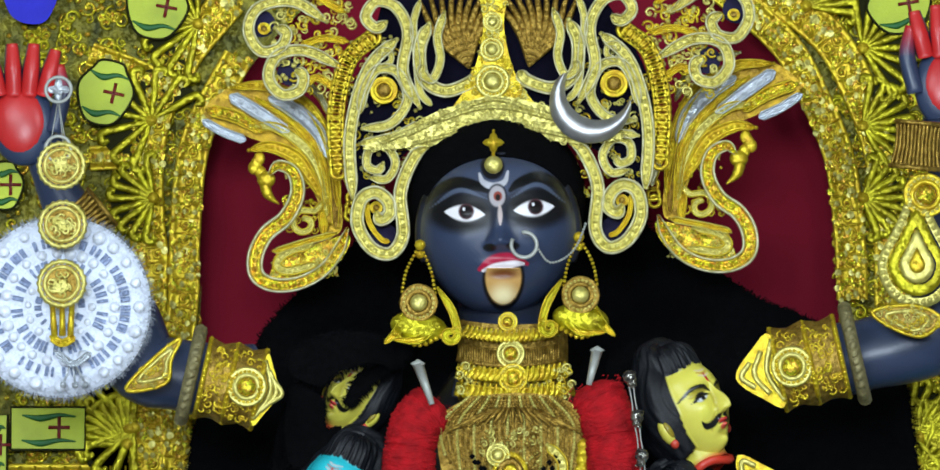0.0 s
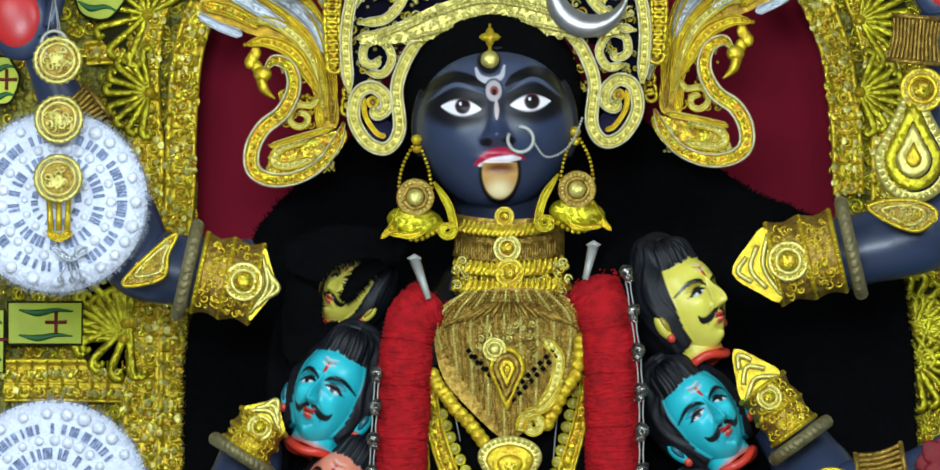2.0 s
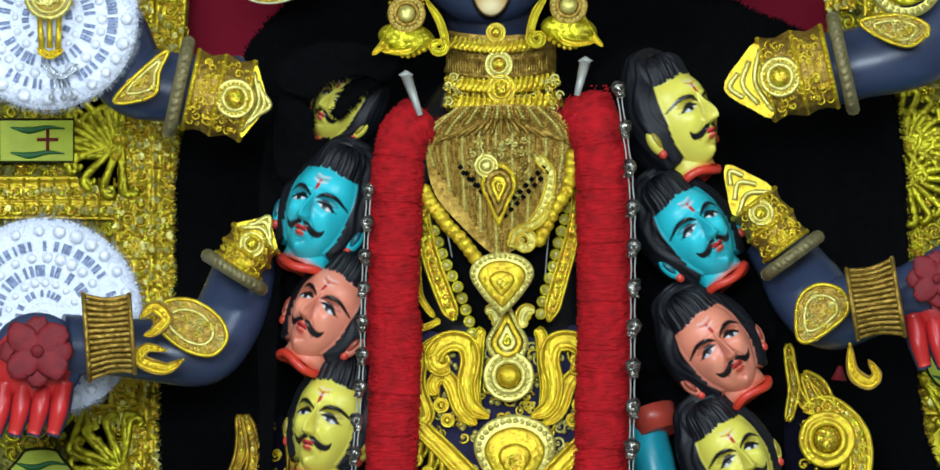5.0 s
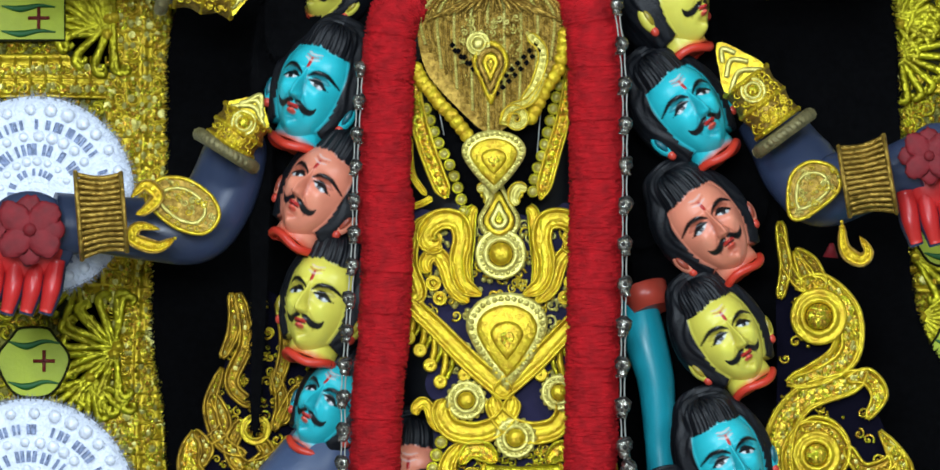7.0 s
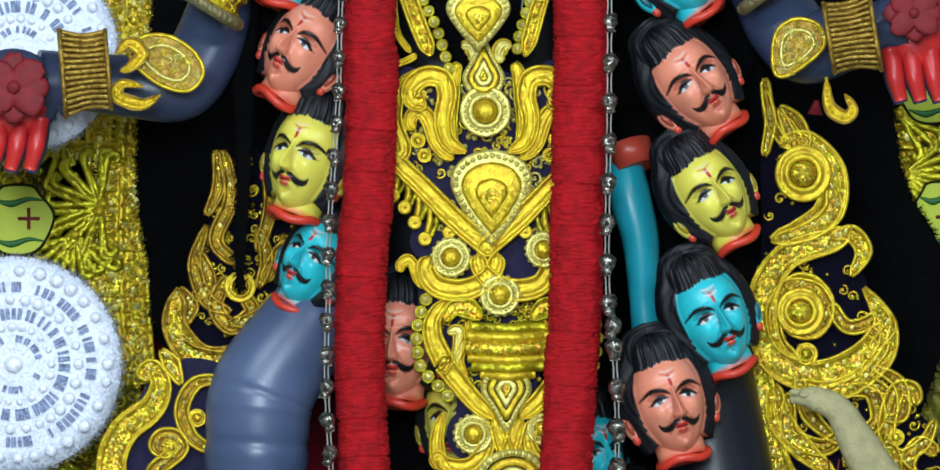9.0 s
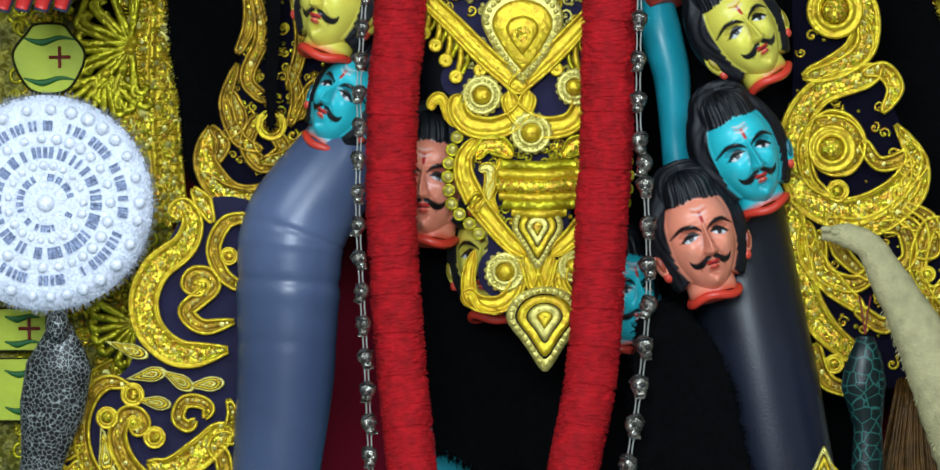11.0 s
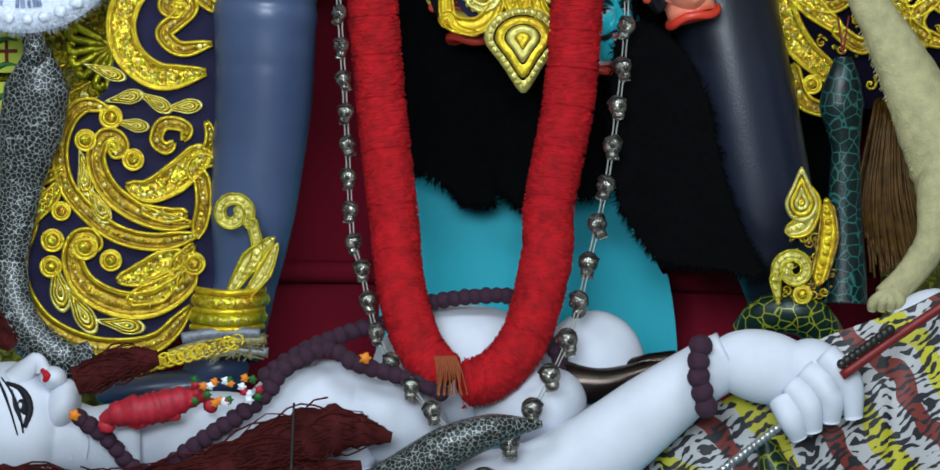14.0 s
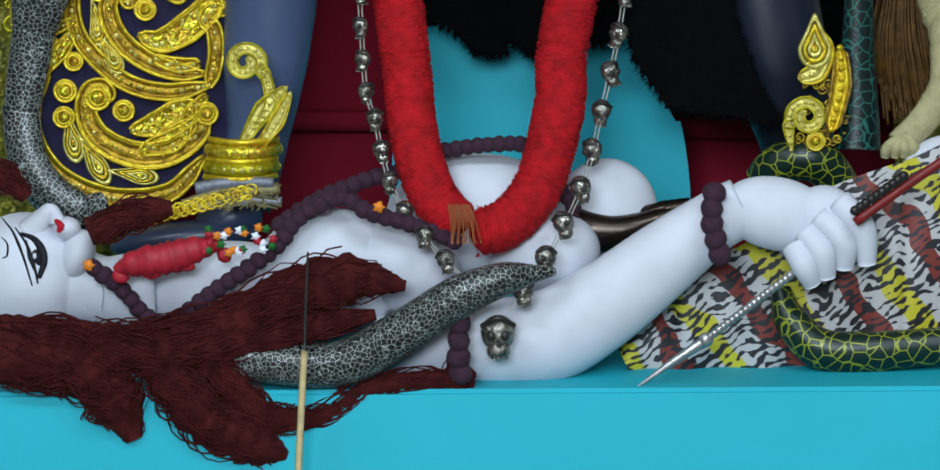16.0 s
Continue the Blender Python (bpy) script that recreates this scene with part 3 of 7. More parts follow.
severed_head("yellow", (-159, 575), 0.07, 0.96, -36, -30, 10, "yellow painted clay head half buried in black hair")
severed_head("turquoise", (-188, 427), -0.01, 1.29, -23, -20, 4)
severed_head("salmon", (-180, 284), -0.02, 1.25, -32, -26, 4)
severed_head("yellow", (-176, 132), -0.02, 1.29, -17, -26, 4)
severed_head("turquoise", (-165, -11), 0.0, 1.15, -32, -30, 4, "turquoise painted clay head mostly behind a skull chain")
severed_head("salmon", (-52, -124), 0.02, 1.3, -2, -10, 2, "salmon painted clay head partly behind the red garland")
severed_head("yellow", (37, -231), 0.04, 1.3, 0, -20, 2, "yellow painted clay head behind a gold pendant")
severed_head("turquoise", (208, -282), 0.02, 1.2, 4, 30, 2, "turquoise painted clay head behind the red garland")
hairy([(-252, 584), (-208, 571), (-203, 529), (-180, 527), (-193, 491), (-252, 483)], -6, 6, 400, "hair", "black wool hair falling over a yellow head", 0.0, 18, 15)
hairy([(-252, 609), (-210, 591), (-187, 609), (-143, 623), (-101, 619), (-84, 651), (-177, 668), (-244, 643)], -6, 6, 400, "hair", "black wool hair falling over a yellow head", 0.0, 18, 16)
hairy([(-67, 668), (-109, 641), (-143, 616), (-160, 597), (-172, 571), (-161, 569), (-143, 588), (-109, 612), (-68, 641)], -6, 6, 500, "hair", "black wool hair falling over a yellow head", 0.02, 22, 11)

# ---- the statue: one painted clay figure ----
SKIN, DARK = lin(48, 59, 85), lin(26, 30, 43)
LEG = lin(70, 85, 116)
PALM = lin(196, 40, 40)


def creased(radii):
    """Leg radii with the soft folds of the knee pressed in."""
    s = np.linspace(0, 1, 170)
    r = np.interp(s, np.linspace(0, 1, len(radii)), radii)
    for c, w, dip in ((0.30, 0.008, 2.2), (0.34, 0.012, -1.2), (0.425, 0.008, 2.6), (0.45, 0.014, -1.5), (0.52, 0.006, 1.0)):
        r = r - dip * np.exp(-((s - c) / w) ** 2)
    return list(r)


def statue():
    S = Form()
    c = (40, 807)
    f = Face(112, 116, 92, 300, 340, jaw=0.15)
    x, y = f.x, f.y
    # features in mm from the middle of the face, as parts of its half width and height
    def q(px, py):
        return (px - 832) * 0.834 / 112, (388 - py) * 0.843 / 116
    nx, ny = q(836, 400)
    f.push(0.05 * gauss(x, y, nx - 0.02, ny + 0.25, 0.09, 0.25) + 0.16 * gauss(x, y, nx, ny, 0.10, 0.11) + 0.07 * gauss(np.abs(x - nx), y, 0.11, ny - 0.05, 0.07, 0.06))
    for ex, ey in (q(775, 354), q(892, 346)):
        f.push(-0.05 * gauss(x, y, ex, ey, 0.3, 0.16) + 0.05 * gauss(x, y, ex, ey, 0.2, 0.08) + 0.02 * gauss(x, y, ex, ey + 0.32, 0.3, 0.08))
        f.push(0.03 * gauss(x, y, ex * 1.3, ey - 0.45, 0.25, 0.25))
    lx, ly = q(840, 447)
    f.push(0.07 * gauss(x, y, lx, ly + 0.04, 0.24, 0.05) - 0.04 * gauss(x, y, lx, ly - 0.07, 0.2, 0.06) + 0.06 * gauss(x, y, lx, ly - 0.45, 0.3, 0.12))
    f.col[:] = SKIN
    # sides darkened and forehead lightened: shade and highlight painted into the skin
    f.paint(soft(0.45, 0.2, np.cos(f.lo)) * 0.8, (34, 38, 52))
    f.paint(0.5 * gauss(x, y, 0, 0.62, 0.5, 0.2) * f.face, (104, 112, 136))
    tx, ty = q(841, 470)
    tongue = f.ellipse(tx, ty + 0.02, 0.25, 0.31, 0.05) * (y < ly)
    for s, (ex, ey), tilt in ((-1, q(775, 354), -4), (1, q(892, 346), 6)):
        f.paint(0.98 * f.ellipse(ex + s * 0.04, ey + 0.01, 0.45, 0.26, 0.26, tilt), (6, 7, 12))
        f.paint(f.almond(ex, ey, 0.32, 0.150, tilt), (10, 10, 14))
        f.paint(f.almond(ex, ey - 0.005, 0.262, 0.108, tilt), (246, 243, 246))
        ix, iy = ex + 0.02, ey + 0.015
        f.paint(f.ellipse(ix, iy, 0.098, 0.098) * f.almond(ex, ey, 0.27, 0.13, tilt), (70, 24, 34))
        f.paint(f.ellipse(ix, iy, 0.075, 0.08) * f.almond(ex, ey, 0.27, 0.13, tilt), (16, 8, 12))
        # small white glint painted on the iris
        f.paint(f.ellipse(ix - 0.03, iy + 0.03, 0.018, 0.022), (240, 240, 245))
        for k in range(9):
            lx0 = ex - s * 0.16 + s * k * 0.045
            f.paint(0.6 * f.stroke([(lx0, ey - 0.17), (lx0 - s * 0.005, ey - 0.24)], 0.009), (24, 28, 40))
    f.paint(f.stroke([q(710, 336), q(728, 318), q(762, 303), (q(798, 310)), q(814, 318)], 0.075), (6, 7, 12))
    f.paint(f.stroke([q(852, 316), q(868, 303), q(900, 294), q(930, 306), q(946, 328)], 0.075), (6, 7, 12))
    # pale strokes under the brows, a highlight painted on the lids
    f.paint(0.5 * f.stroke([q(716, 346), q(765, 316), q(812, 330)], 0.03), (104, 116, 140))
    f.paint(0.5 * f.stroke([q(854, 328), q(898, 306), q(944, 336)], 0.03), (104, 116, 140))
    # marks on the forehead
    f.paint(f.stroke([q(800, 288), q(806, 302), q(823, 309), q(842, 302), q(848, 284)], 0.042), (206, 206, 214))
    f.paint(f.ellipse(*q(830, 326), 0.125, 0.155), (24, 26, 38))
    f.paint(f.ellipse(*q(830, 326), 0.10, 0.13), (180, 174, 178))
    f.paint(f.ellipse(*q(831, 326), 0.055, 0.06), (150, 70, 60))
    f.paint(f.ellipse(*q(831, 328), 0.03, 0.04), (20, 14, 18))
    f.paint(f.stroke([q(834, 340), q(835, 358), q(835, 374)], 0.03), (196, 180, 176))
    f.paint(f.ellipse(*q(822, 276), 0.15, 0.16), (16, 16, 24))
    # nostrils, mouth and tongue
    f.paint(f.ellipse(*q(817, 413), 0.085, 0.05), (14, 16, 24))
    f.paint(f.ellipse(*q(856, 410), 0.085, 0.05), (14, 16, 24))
    # shade down both sides of the nose, painted
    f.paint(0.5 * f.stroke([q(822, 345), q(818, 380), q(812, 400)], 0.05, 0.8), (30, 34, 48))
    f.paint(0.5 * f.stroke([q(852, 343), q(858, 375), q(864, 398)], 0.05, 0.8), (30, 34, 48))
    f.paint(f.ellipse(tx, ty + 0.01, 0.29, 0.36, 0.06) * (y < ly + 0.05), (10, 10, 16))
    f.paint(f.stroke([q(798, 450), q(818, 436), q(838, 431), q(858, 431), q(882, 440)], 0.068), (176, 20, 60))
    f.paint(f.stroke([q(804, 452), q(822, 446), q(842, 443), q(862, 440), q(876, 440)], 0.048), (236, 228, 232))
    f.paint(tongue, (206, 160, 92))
    # tongue shaded at its root and highlighted near the tip, in the paint
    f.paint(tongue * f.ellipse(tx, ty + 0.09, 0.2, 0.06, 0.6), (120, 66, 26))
    f.paint(tongue * f.ellipse(tx, ty - 0.18, 0.16, 0.12, 0.8), (248, 232, 180))
    f.push(0.09 * tongue)
    # black hairline
    line = 0.93 - 0.42 * np.abs(x) ** 2.6
    hair = np.maximum(soft(0, 0.02, y - (line)), soft(0.22, 0.12, np.cos(f.lo)) * (y > -0.35))
    f.paint(hair, (5, 5, 7))
    f.swell(hair * 0.05)
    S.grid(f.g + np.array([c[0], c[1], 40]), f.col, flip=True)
    # hair cap rising under the crown
    cap = (37, 857)
    S.ball((cap[0], cap[1], 0), (126, 124, 90), 40, 0, colour=(0.003, 0.003, 0.004), mat=1)
    # neck, with the shade under the chin put into its colour
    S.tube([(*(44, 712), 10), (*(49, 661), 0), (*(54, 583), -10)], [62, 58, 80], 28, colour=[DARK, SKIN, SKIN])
    # torso and hips, near-black to stand in for shade between the ornaments
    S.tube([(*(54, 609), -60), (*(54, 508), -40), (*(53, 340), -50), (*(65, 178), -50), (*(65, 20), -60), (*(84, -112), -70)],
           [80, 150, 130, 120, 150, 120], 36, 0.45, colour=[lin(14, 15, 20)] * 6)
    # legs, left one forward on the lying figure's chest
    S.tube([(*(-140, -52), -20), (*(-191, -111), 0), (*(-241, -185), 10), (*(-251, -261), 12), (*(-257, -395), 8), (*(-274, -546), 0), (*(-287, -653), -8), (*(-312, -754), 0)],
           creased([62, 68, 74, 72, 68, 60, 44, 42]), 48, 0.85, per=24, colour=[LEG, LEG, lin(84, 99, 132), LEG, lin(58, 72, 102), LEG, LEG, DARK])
    S.ball((*(-395, -800), 20), (105, 26, 40), 16, 6, colour=SKIN)
    S.ball((*(-331, -775), 10), (50, 36, 44), 14, 20, colour=SKIN)
    # right leg: same skin taken towards black, its shade put into the colour
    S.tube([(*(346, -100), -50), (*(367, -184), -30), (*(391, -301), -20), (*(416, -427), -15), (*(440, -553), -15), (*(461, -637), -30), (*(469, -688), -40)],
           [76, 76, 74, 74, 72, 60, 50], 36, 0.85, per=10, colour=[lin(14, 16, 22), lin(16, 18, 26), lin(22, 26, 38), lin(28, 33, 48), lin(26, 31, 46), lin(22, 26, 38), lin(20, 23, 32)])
    # upper arms and raised forearms
    S.tube([(*(-305, 594), -30), (*(-339, 595), -20), (*(-406, 606), 0), (*(-456, 619), 0), (*(-486, 678), -15), (*(-534, 780), -30), (*(-591, 891), -20), (*(-602, 943), -10)],
           [56, 54, 50, 52, 54, 42, 26, 26], 24, 0.9, per=8, colour=SKIN)
    S.tube([(*(433, 616), -30), (*(483, 622), -20), (*(559, 636), 0), (*(639, 661), 0), (*(682, 712), -15), (*(688, 797), -30), (*(673, 934), -20), (*(666, 977), -10)],
           [56, 54, 50, 58, 50, 42, 28, 28], 24, 0.9, per=8, colour=SKIN)
    # raised palms
    for (mx, my), k in (((-632, 964), 1), ((675, 1020), -1)):
        S.ball((mx, my, 0), (46, 62, 18), 20, 8 * k, colour=SKIN)
        S.ball((mx - 3 * k, my + 2, 6), (38, 50, 15), 20, 8 * k, colour=PALM)
        for i, a in enumerate((16, 6, -4, -16)):
            bx = mx + (i - 1.4) * -21 * k
            tip = (bx - np.sin(np.radians(a)) * 95 * k * -0.6, my + 118 - 9 * abs(i - 1.5))
            S.tube([(bx, my + 40, 8), ((bx + tip[0]) / 2, (my + 40 + tip[1]) / 2, 14), (*tip, 10)], [12, 11.5, 8], 12, colour=[PALM, PALM, lin(206, 50, 48)])
            S.tube([(bx, my + 40, 3), ((bx + tip[0]) / 2, (my + 40 + tip[1]) / 2, 7), (*tip, 4)], [13.5, 13, 9], 12, colour=SKIN)
        S.tube([(mx + 44 * k, my - 12, 4), (mx + 56 * k, my + 40, 8), (mx + 50 * k, my + 84, 8)], [13, 12, 8], 12, colour=[SKIN, SKIN, PALM])
    # lower arms, held out to both sides
    S.tube([(*(-295, 366), -20), (*(-300, 341), -10), (*(-322, 282), 10), (*(-355, 237), 30), (*(-418, 237), 40), (*(-484, 243), 50), (*(-551, 245), 60)],
           [40, 45, 50, 48, 44, 40, 44], 28, 0.9, per=8, colour=SKIN)
    S.tube([(*(434, 393), -30), (*(458, 360), -20), (*(483, 322), 10), (*(516, 289), 30), (*(566, 297), 40), (*(616, 309), 50), (*(658, 322), 60)],
           [40, 46, 54, 54, 46, 40, 46], 28, 0.9, per=8, colour=SKIN)
    # open palms
    for (mx, my), k in (((-587, 235), 1), ((671, 325), -1)):
        S.ball((mx, my - 10, 66), (66 if k > 0 else 46, 66, 22), 24, 10 * k, colour=SKIN)
        S.ball((mx - 4 * k, my - 14, 74), (56 if k > 0 else 40, 56, 19), 24, 10 * k, colour=PALM)
        for i in range(4):
            bx = mx - 44 * k + i * 27 * k
            S.tube([(bx, my - 42, 74), (bx - 6 * k, my - 80, 84), (bx - 14 * k, my - 112, 80)], [14, 13, 9], 12, colour=[PALM, PALM, lin(206, 52, 46)])
            S.tube([(bx, my - 42, 68), (bx - 5 * k, my - 82, 76), (bx - 14 * k, my - 116, 74)], [16, 15, 10], 12, colour=SKIN)
    return S


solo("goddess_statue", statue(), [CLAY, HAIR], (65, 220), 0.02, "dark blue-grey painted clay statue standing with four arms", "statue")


# ---- thick red wool garland ----
def wool_rope(pts, r, gap, fuzz, seed):
    """Wound wool: close coils, each a little off, with tufts standing out of them."""
    rng = np.random.default_rng(seed)
    p = curve(pts, 14)
    d = np.concatenate([[0], np.cumsum(np.linalg.norm(np.diff(p, axis=0), axis=1))])
    n = int(d[-1] / gap) * 8
    s = np.linspace(0, d[-1], n)
    q = np.stack([np.interp(s, d, p[:, i]) for i in range(3)], 1)
    t = np.gradient(q, axis=0)
    t /= np.linalg.norm(t, axis=1)[:, None]
    side = np.stack([-t[:, 1], t[:, 0], 0 * t[:, 0]], 1)
    side /= np.linalg.norm(side, axis=1)[:, None] + 1e-9
    up = np.cross(t, side)
    a = np.linspace(0, 2 * np.pi, 44, endpoint=False)
    rad = r[0] + (r[1] - r[0]) * (s / d[-1])
    ph = 2 * np.pi * s / gap
    jit = np.array([[noise.noise((i * 0.16, j * 0.55 + seed * 9, 0)) for j in range(44)] for i in range(n)])
    lump = np.array([[noise.noise((i * 0.035, j * 0.12 + seed * 5, 7)) for j in range(44)] for i in range(n)])
    tuft = np.array([[noise.noise((i * 0.42, j * 0.9 + seed * 3, 3)) for j in range(44)] for i in range(n)])
    coil_ph = ph[:, None] / 2 + 0.7 * np.sin(a * 2 + s[:, None] * 0.03) + 3.2 * jit
    joint = np.abs(((s + 17 * np.sin(s * 0.013)) % 64) - 32) < 2.5
    k = 1 + 0.07 * np.abs(np.sin(coil_ph)) + 0.10 * tuft - 0.04 + 0.07 * lump - 0.07 * joint[:, None]
    env = np.clip(np.minimum(s, d[-1] - s) / 18, 0, 1) ** 0.5
    k *= (0.3 + 0.7 * env)[:, None]
    g = q[:, None] + (rad[:, None] * k)[..., None] * (np.cos(a)[None, :, None] * side[:, None] + 0.8 * np.sin(a)[None, :, None] * up[:, None])
    f = Form().grid(g, wrap=True)
    v, fs = [], []
    for i in range(fuzz):
        m = rng.integers(n)
        b = rng.uniform(0, 2 * np.pi)
        nrm = np.cos(b) * side[m] + 0.8 * np.sin(b) * up[m]
        if nrm[2] * np.sign(up[m][2]) < -0.3:
            continue
        o = q[m] + rad[m] * 0.97 * nrm
        tan = np.cross(t[m], nrm) * rng.uniform(-1, 1) + t[m] * rng.uniform(-0.6, 0.6)
        ln = rng.uniform(3, 7)
        w = t[m] * rng.uniform(0.5, 1.0)
        e = o + nrm * rng.uniform(0.5, 4) + tan * ln
        j = len(v)
        v += [o - w, o + w, (o + e) / 2 + nrm * 2 + w * 0.8, (o + e) / 2 + nrm * 2 - w * 0.8, e]
        fs += [(j, j + 1, j + 2, j + 3), (j + 3, j + 2, j + 4)]
    f.add(v, fs)
    return f


g = thing("garland", (-85, 304), -0.10, "thick red wool garland hanging from the statue's neck", "garland")
LEFT_ROPE = [(*(-44, 565), -20), (*(-79, 525), 0), (*(-89, 390), 5), (*(-93, 224), 5), (*(-87, 279), 5), (*(-94, 87), 5), (*(-103, 6), 5), (*(-107, -162), 5),
             (*(-95, -380), 15), (*(-77, -565), 45), (*(-69, -656), 80), (*(-45, -741), 125), (*(-2, -794), 150)]
RIGHT_ROPE = [(*(171, 593), -20), (*(197, 524), 0), (*(203, 390), 5), (*(202, 223), 5), (*(201, 219), 5), (*(195, 36), 5), (*(193, -63), 5), (*(186, -165), 5),
              (*(171, -382), 15), (*(139, -550), 45), (*(137, -616), 80), (*(107, -726), 120), (*(60, -785), 145), (*(7, -798), 152)]
part("strand", wool_rope(LEFT_ROPE, (36, 33), 9, 6000, 1), WOOL, g)
part("strand", wool_rope(RIGHT_ROPE, (38, 34), 9, 6000, 2), WOOL, g)
f = Form()
for i in range(14):
    a = (-1, -767)
    dx = (i - 7) * 2.2
    f.tube([(a[0] + dx - 6, a[1] + 10, 182), (a[0] + dx * 1.2, a[1] - 12, 188), (a[0] + dx * 1.5 + random.uniform(-8, 8), a[1] - 46, 180)], 0.9, 5)
part("tie", f, shader("straw_string", lin(150, 84, 40), 0.7), g, "brown string tie")


# ---- white glitter discs ----
def disc(c, r, y, note):
    th = thing("parasol_disc", c, y, note, "decorative disc", "white glitter discs")
    part("card", Form().lathe(c, [(r, -6), (r, 0), (r * 0.8, 2), (r * 0.4, 4), (0.1, 5)], 72), WHITE_CARD, th)
    for k, w in ((0.72, 7), (0.47, 8), (0.24, 5)):
        n = int(2 * np.pi * k * r / 9)
        for i in range(n):
            g = Form()
            if random.random() < 0.14:
                continue
            a = 2 * np.pi * (i + random.uniform(-0.35, 0.35)) / n
            cc = (c[0] + k * r * np.cos(a), c[1] + k * r * np.sin(a))
            g.band([turned([(cc[0] - w, cc[1])], np.degrees(a), cc)[0], turned([(cc[0] + w, cc[1])], np.degrees(a), cc)[0]], random.uniform(1.8, 3.8), 2, 4, smooth=False)
            part("sequin", g, GREY_FOIL, th)
    for k, br, step in ((0.87, 9, 29), (0.60, 8, 21), (0.35, 6.5, 17), (0.15, 3, 8)):
        n = int(2 * np.pi * k * r / step)
        for i in range(n):
            a = 2 * np.pi * (i + 0.3 * math.sin(i * 7)) / n
            b = br * (1 + 0.15 * math.sin(i * 5.3))
            part("stud", Form().lathe((c[0] + k * r * np.cos(a), c[1] + k * r * np.sin(a)), [(b, 0), (b * 0.9, b * 0.4), (b * 0.5, b * 0.7), (0.05, b * 0.75)], 10, 3), WHITE_BEADS, th)
    part("hub", Form().lathe(c, [(r * 0.09, 3), (r * 0.08, 9), (r * 0.03, 11), (0.1, 11)], 18), WHITE_BEADS, th)
    rng = np.random.default_rng(int(r * 10))
    v, fs = [], []
    for i in range(900):
        a = rng.uniform(0, 2 * np.pi)
        o = np.array([np.cos(a), np.sin(a)])
        t = np.array([-o[1], o[0]])
        p = np.array(c) + o * (r - 3)
        e = p + o * rng.uniform(3, 13) + t * rng.uniform(-6, 6)
        j = len(v)
        z = rng.uniform(-8, 3)
        v += [(*(p - t * 0.8), z), (*(p + t * 0.8), z), (*e, z + 1)]
        fs.append((j, j + 1, j + 2))
    part("fringe", Form().add(v, fs), TINSEL, th, "grey tinsel fringe")
    return th


disc((-575, 702), 128, -0.07, "round white glitter disc with silver sequin rings and tinsel edge")
disc((-579, 284), 139, 0.08, "round white glitter disc behind the statue's open hand")
disc((-588, -148), 150, 0.08, "round white glitter disc with silver sequin rings and tinsel edge")
# ---- gold ornament kit ----
def scroll(th, pts, w, h=6.0, z=0.0, mats=(GOLD_PALE, GOLD), beads=True, name="scroll", per=6):
    """A curling gold strip with raised rims and a bead row down its middle, one part."""
    f = Form().band(pts, w, h, z, per, inner=1, taper=True)
    ww = float(np.mean(np.atleast_1d(w)))
    if beads and ww > 3:
        f.beads([tuple(p) for p in pts], ww * 1.15, ww * 0.42, z + h * 0.5, mat=1, n=7)
    return part(name, f, list(mats), th)


def coil(c, r, a0, turns, tail=(), inner=0.25):
    """Points of a tail running into a coil."""
    return [tuple(p) for p in tail] + [tuple(p) for p in spiral(c, r, r * inner, a0, turns, max(7, int(abs(turns) * 9)))]


def medal(th, c, r, z=0.0, mats=(GOLD, GOLD_PALE, GOLD_GLITTER), name="medallion", beads=True, label=""):
    """A round boss with a beaded rim, a groove and a raised jewel."""
    f = Form().lathe(c, [(r, 0), (r, r * 0.14), (r * 0.92, r * 0.2), (r * 0.8, r * 0.12), (r * 0.72, r * 0.12), (r * 0.66, r * 0.22), (r * 0.55, r * 0.24), (r * 0.48, r * 0.14)], 28, z)
    if beads:
        f.beads(spiral(c, r * 0.78, r * 0.78, 0, 1, 40), r * 0.22, r * 0.1, z + r * 0.1, smooth=False, mat=1, n=6)
    ob = part(name, f, list(mats[:2]), th, label)
    part("jewel", Form().lathe(c, [(r * 0.46, r * 0.14), (r * 0.4, r * 0.3), (r * 0.2, r * 0.38), (0.05, r * 0.4)], 14, z), mats[2], ob)
    return ob


def drop(th, c, w, hgt, z=0.0, down=False, mats=(GOLD, GOLD_PALE, GOLD_GLITTER), name="drop", turn=0.0):
    """A teardrop plaque in steps, with a beaded rim; its point is up, or down."""
    t = (180 if down else 0) + turn
    f = Form()
    sy, tip = hgt / w * 0.66, 0.75
    for a, b, m, h0 in ((1.0, 0.74, 1, 0), (0.72, 0.46, 0, 3), (0.44, 0.2, 1, 6), (0.2, 0.0, 2, 8)):
        f.lathe(c, [(w * a, h0), (w * a * 0.96, h0 + 4), (w * (a + b) / 2, h0 + 5), (w * b * 1.04 + 0.01, h0 + 3.5)], 30, z, 1, sy, tip, mat=m, turn=t)
    a = np.linspace(0, 2 * np.pi, 60, endpoint=False)
    x = np.cos(a) * (1 - 0.45 * np.maximum(0, np.sin(a)) ** 1.5)
    y = np.sin(a) * sy * (1 + tip * np.maximum(0, np.sin(a)) ** 3)
    rim = turned(np.stack([x, y], 1) * w * 0.86, t) + np.array(c)
    f.beads([tuple(p) for p in rim], w * 0.17, w * 0.075, z + 4, mat=1, n=6, closed=True)
    return part(name, f, list(mats), th)


def filler(th, box, n, seed, size=(6, 13), z=0.0, mats=(GOLD, GOLD_PALE), name="filigree", keep=None, kind="stuff"):
    """Many small curls and grains, too small to pick apart."""
    rng = np.random.default_rng(seed)
    f = Form()
    x0, y0, x1, y1 = box
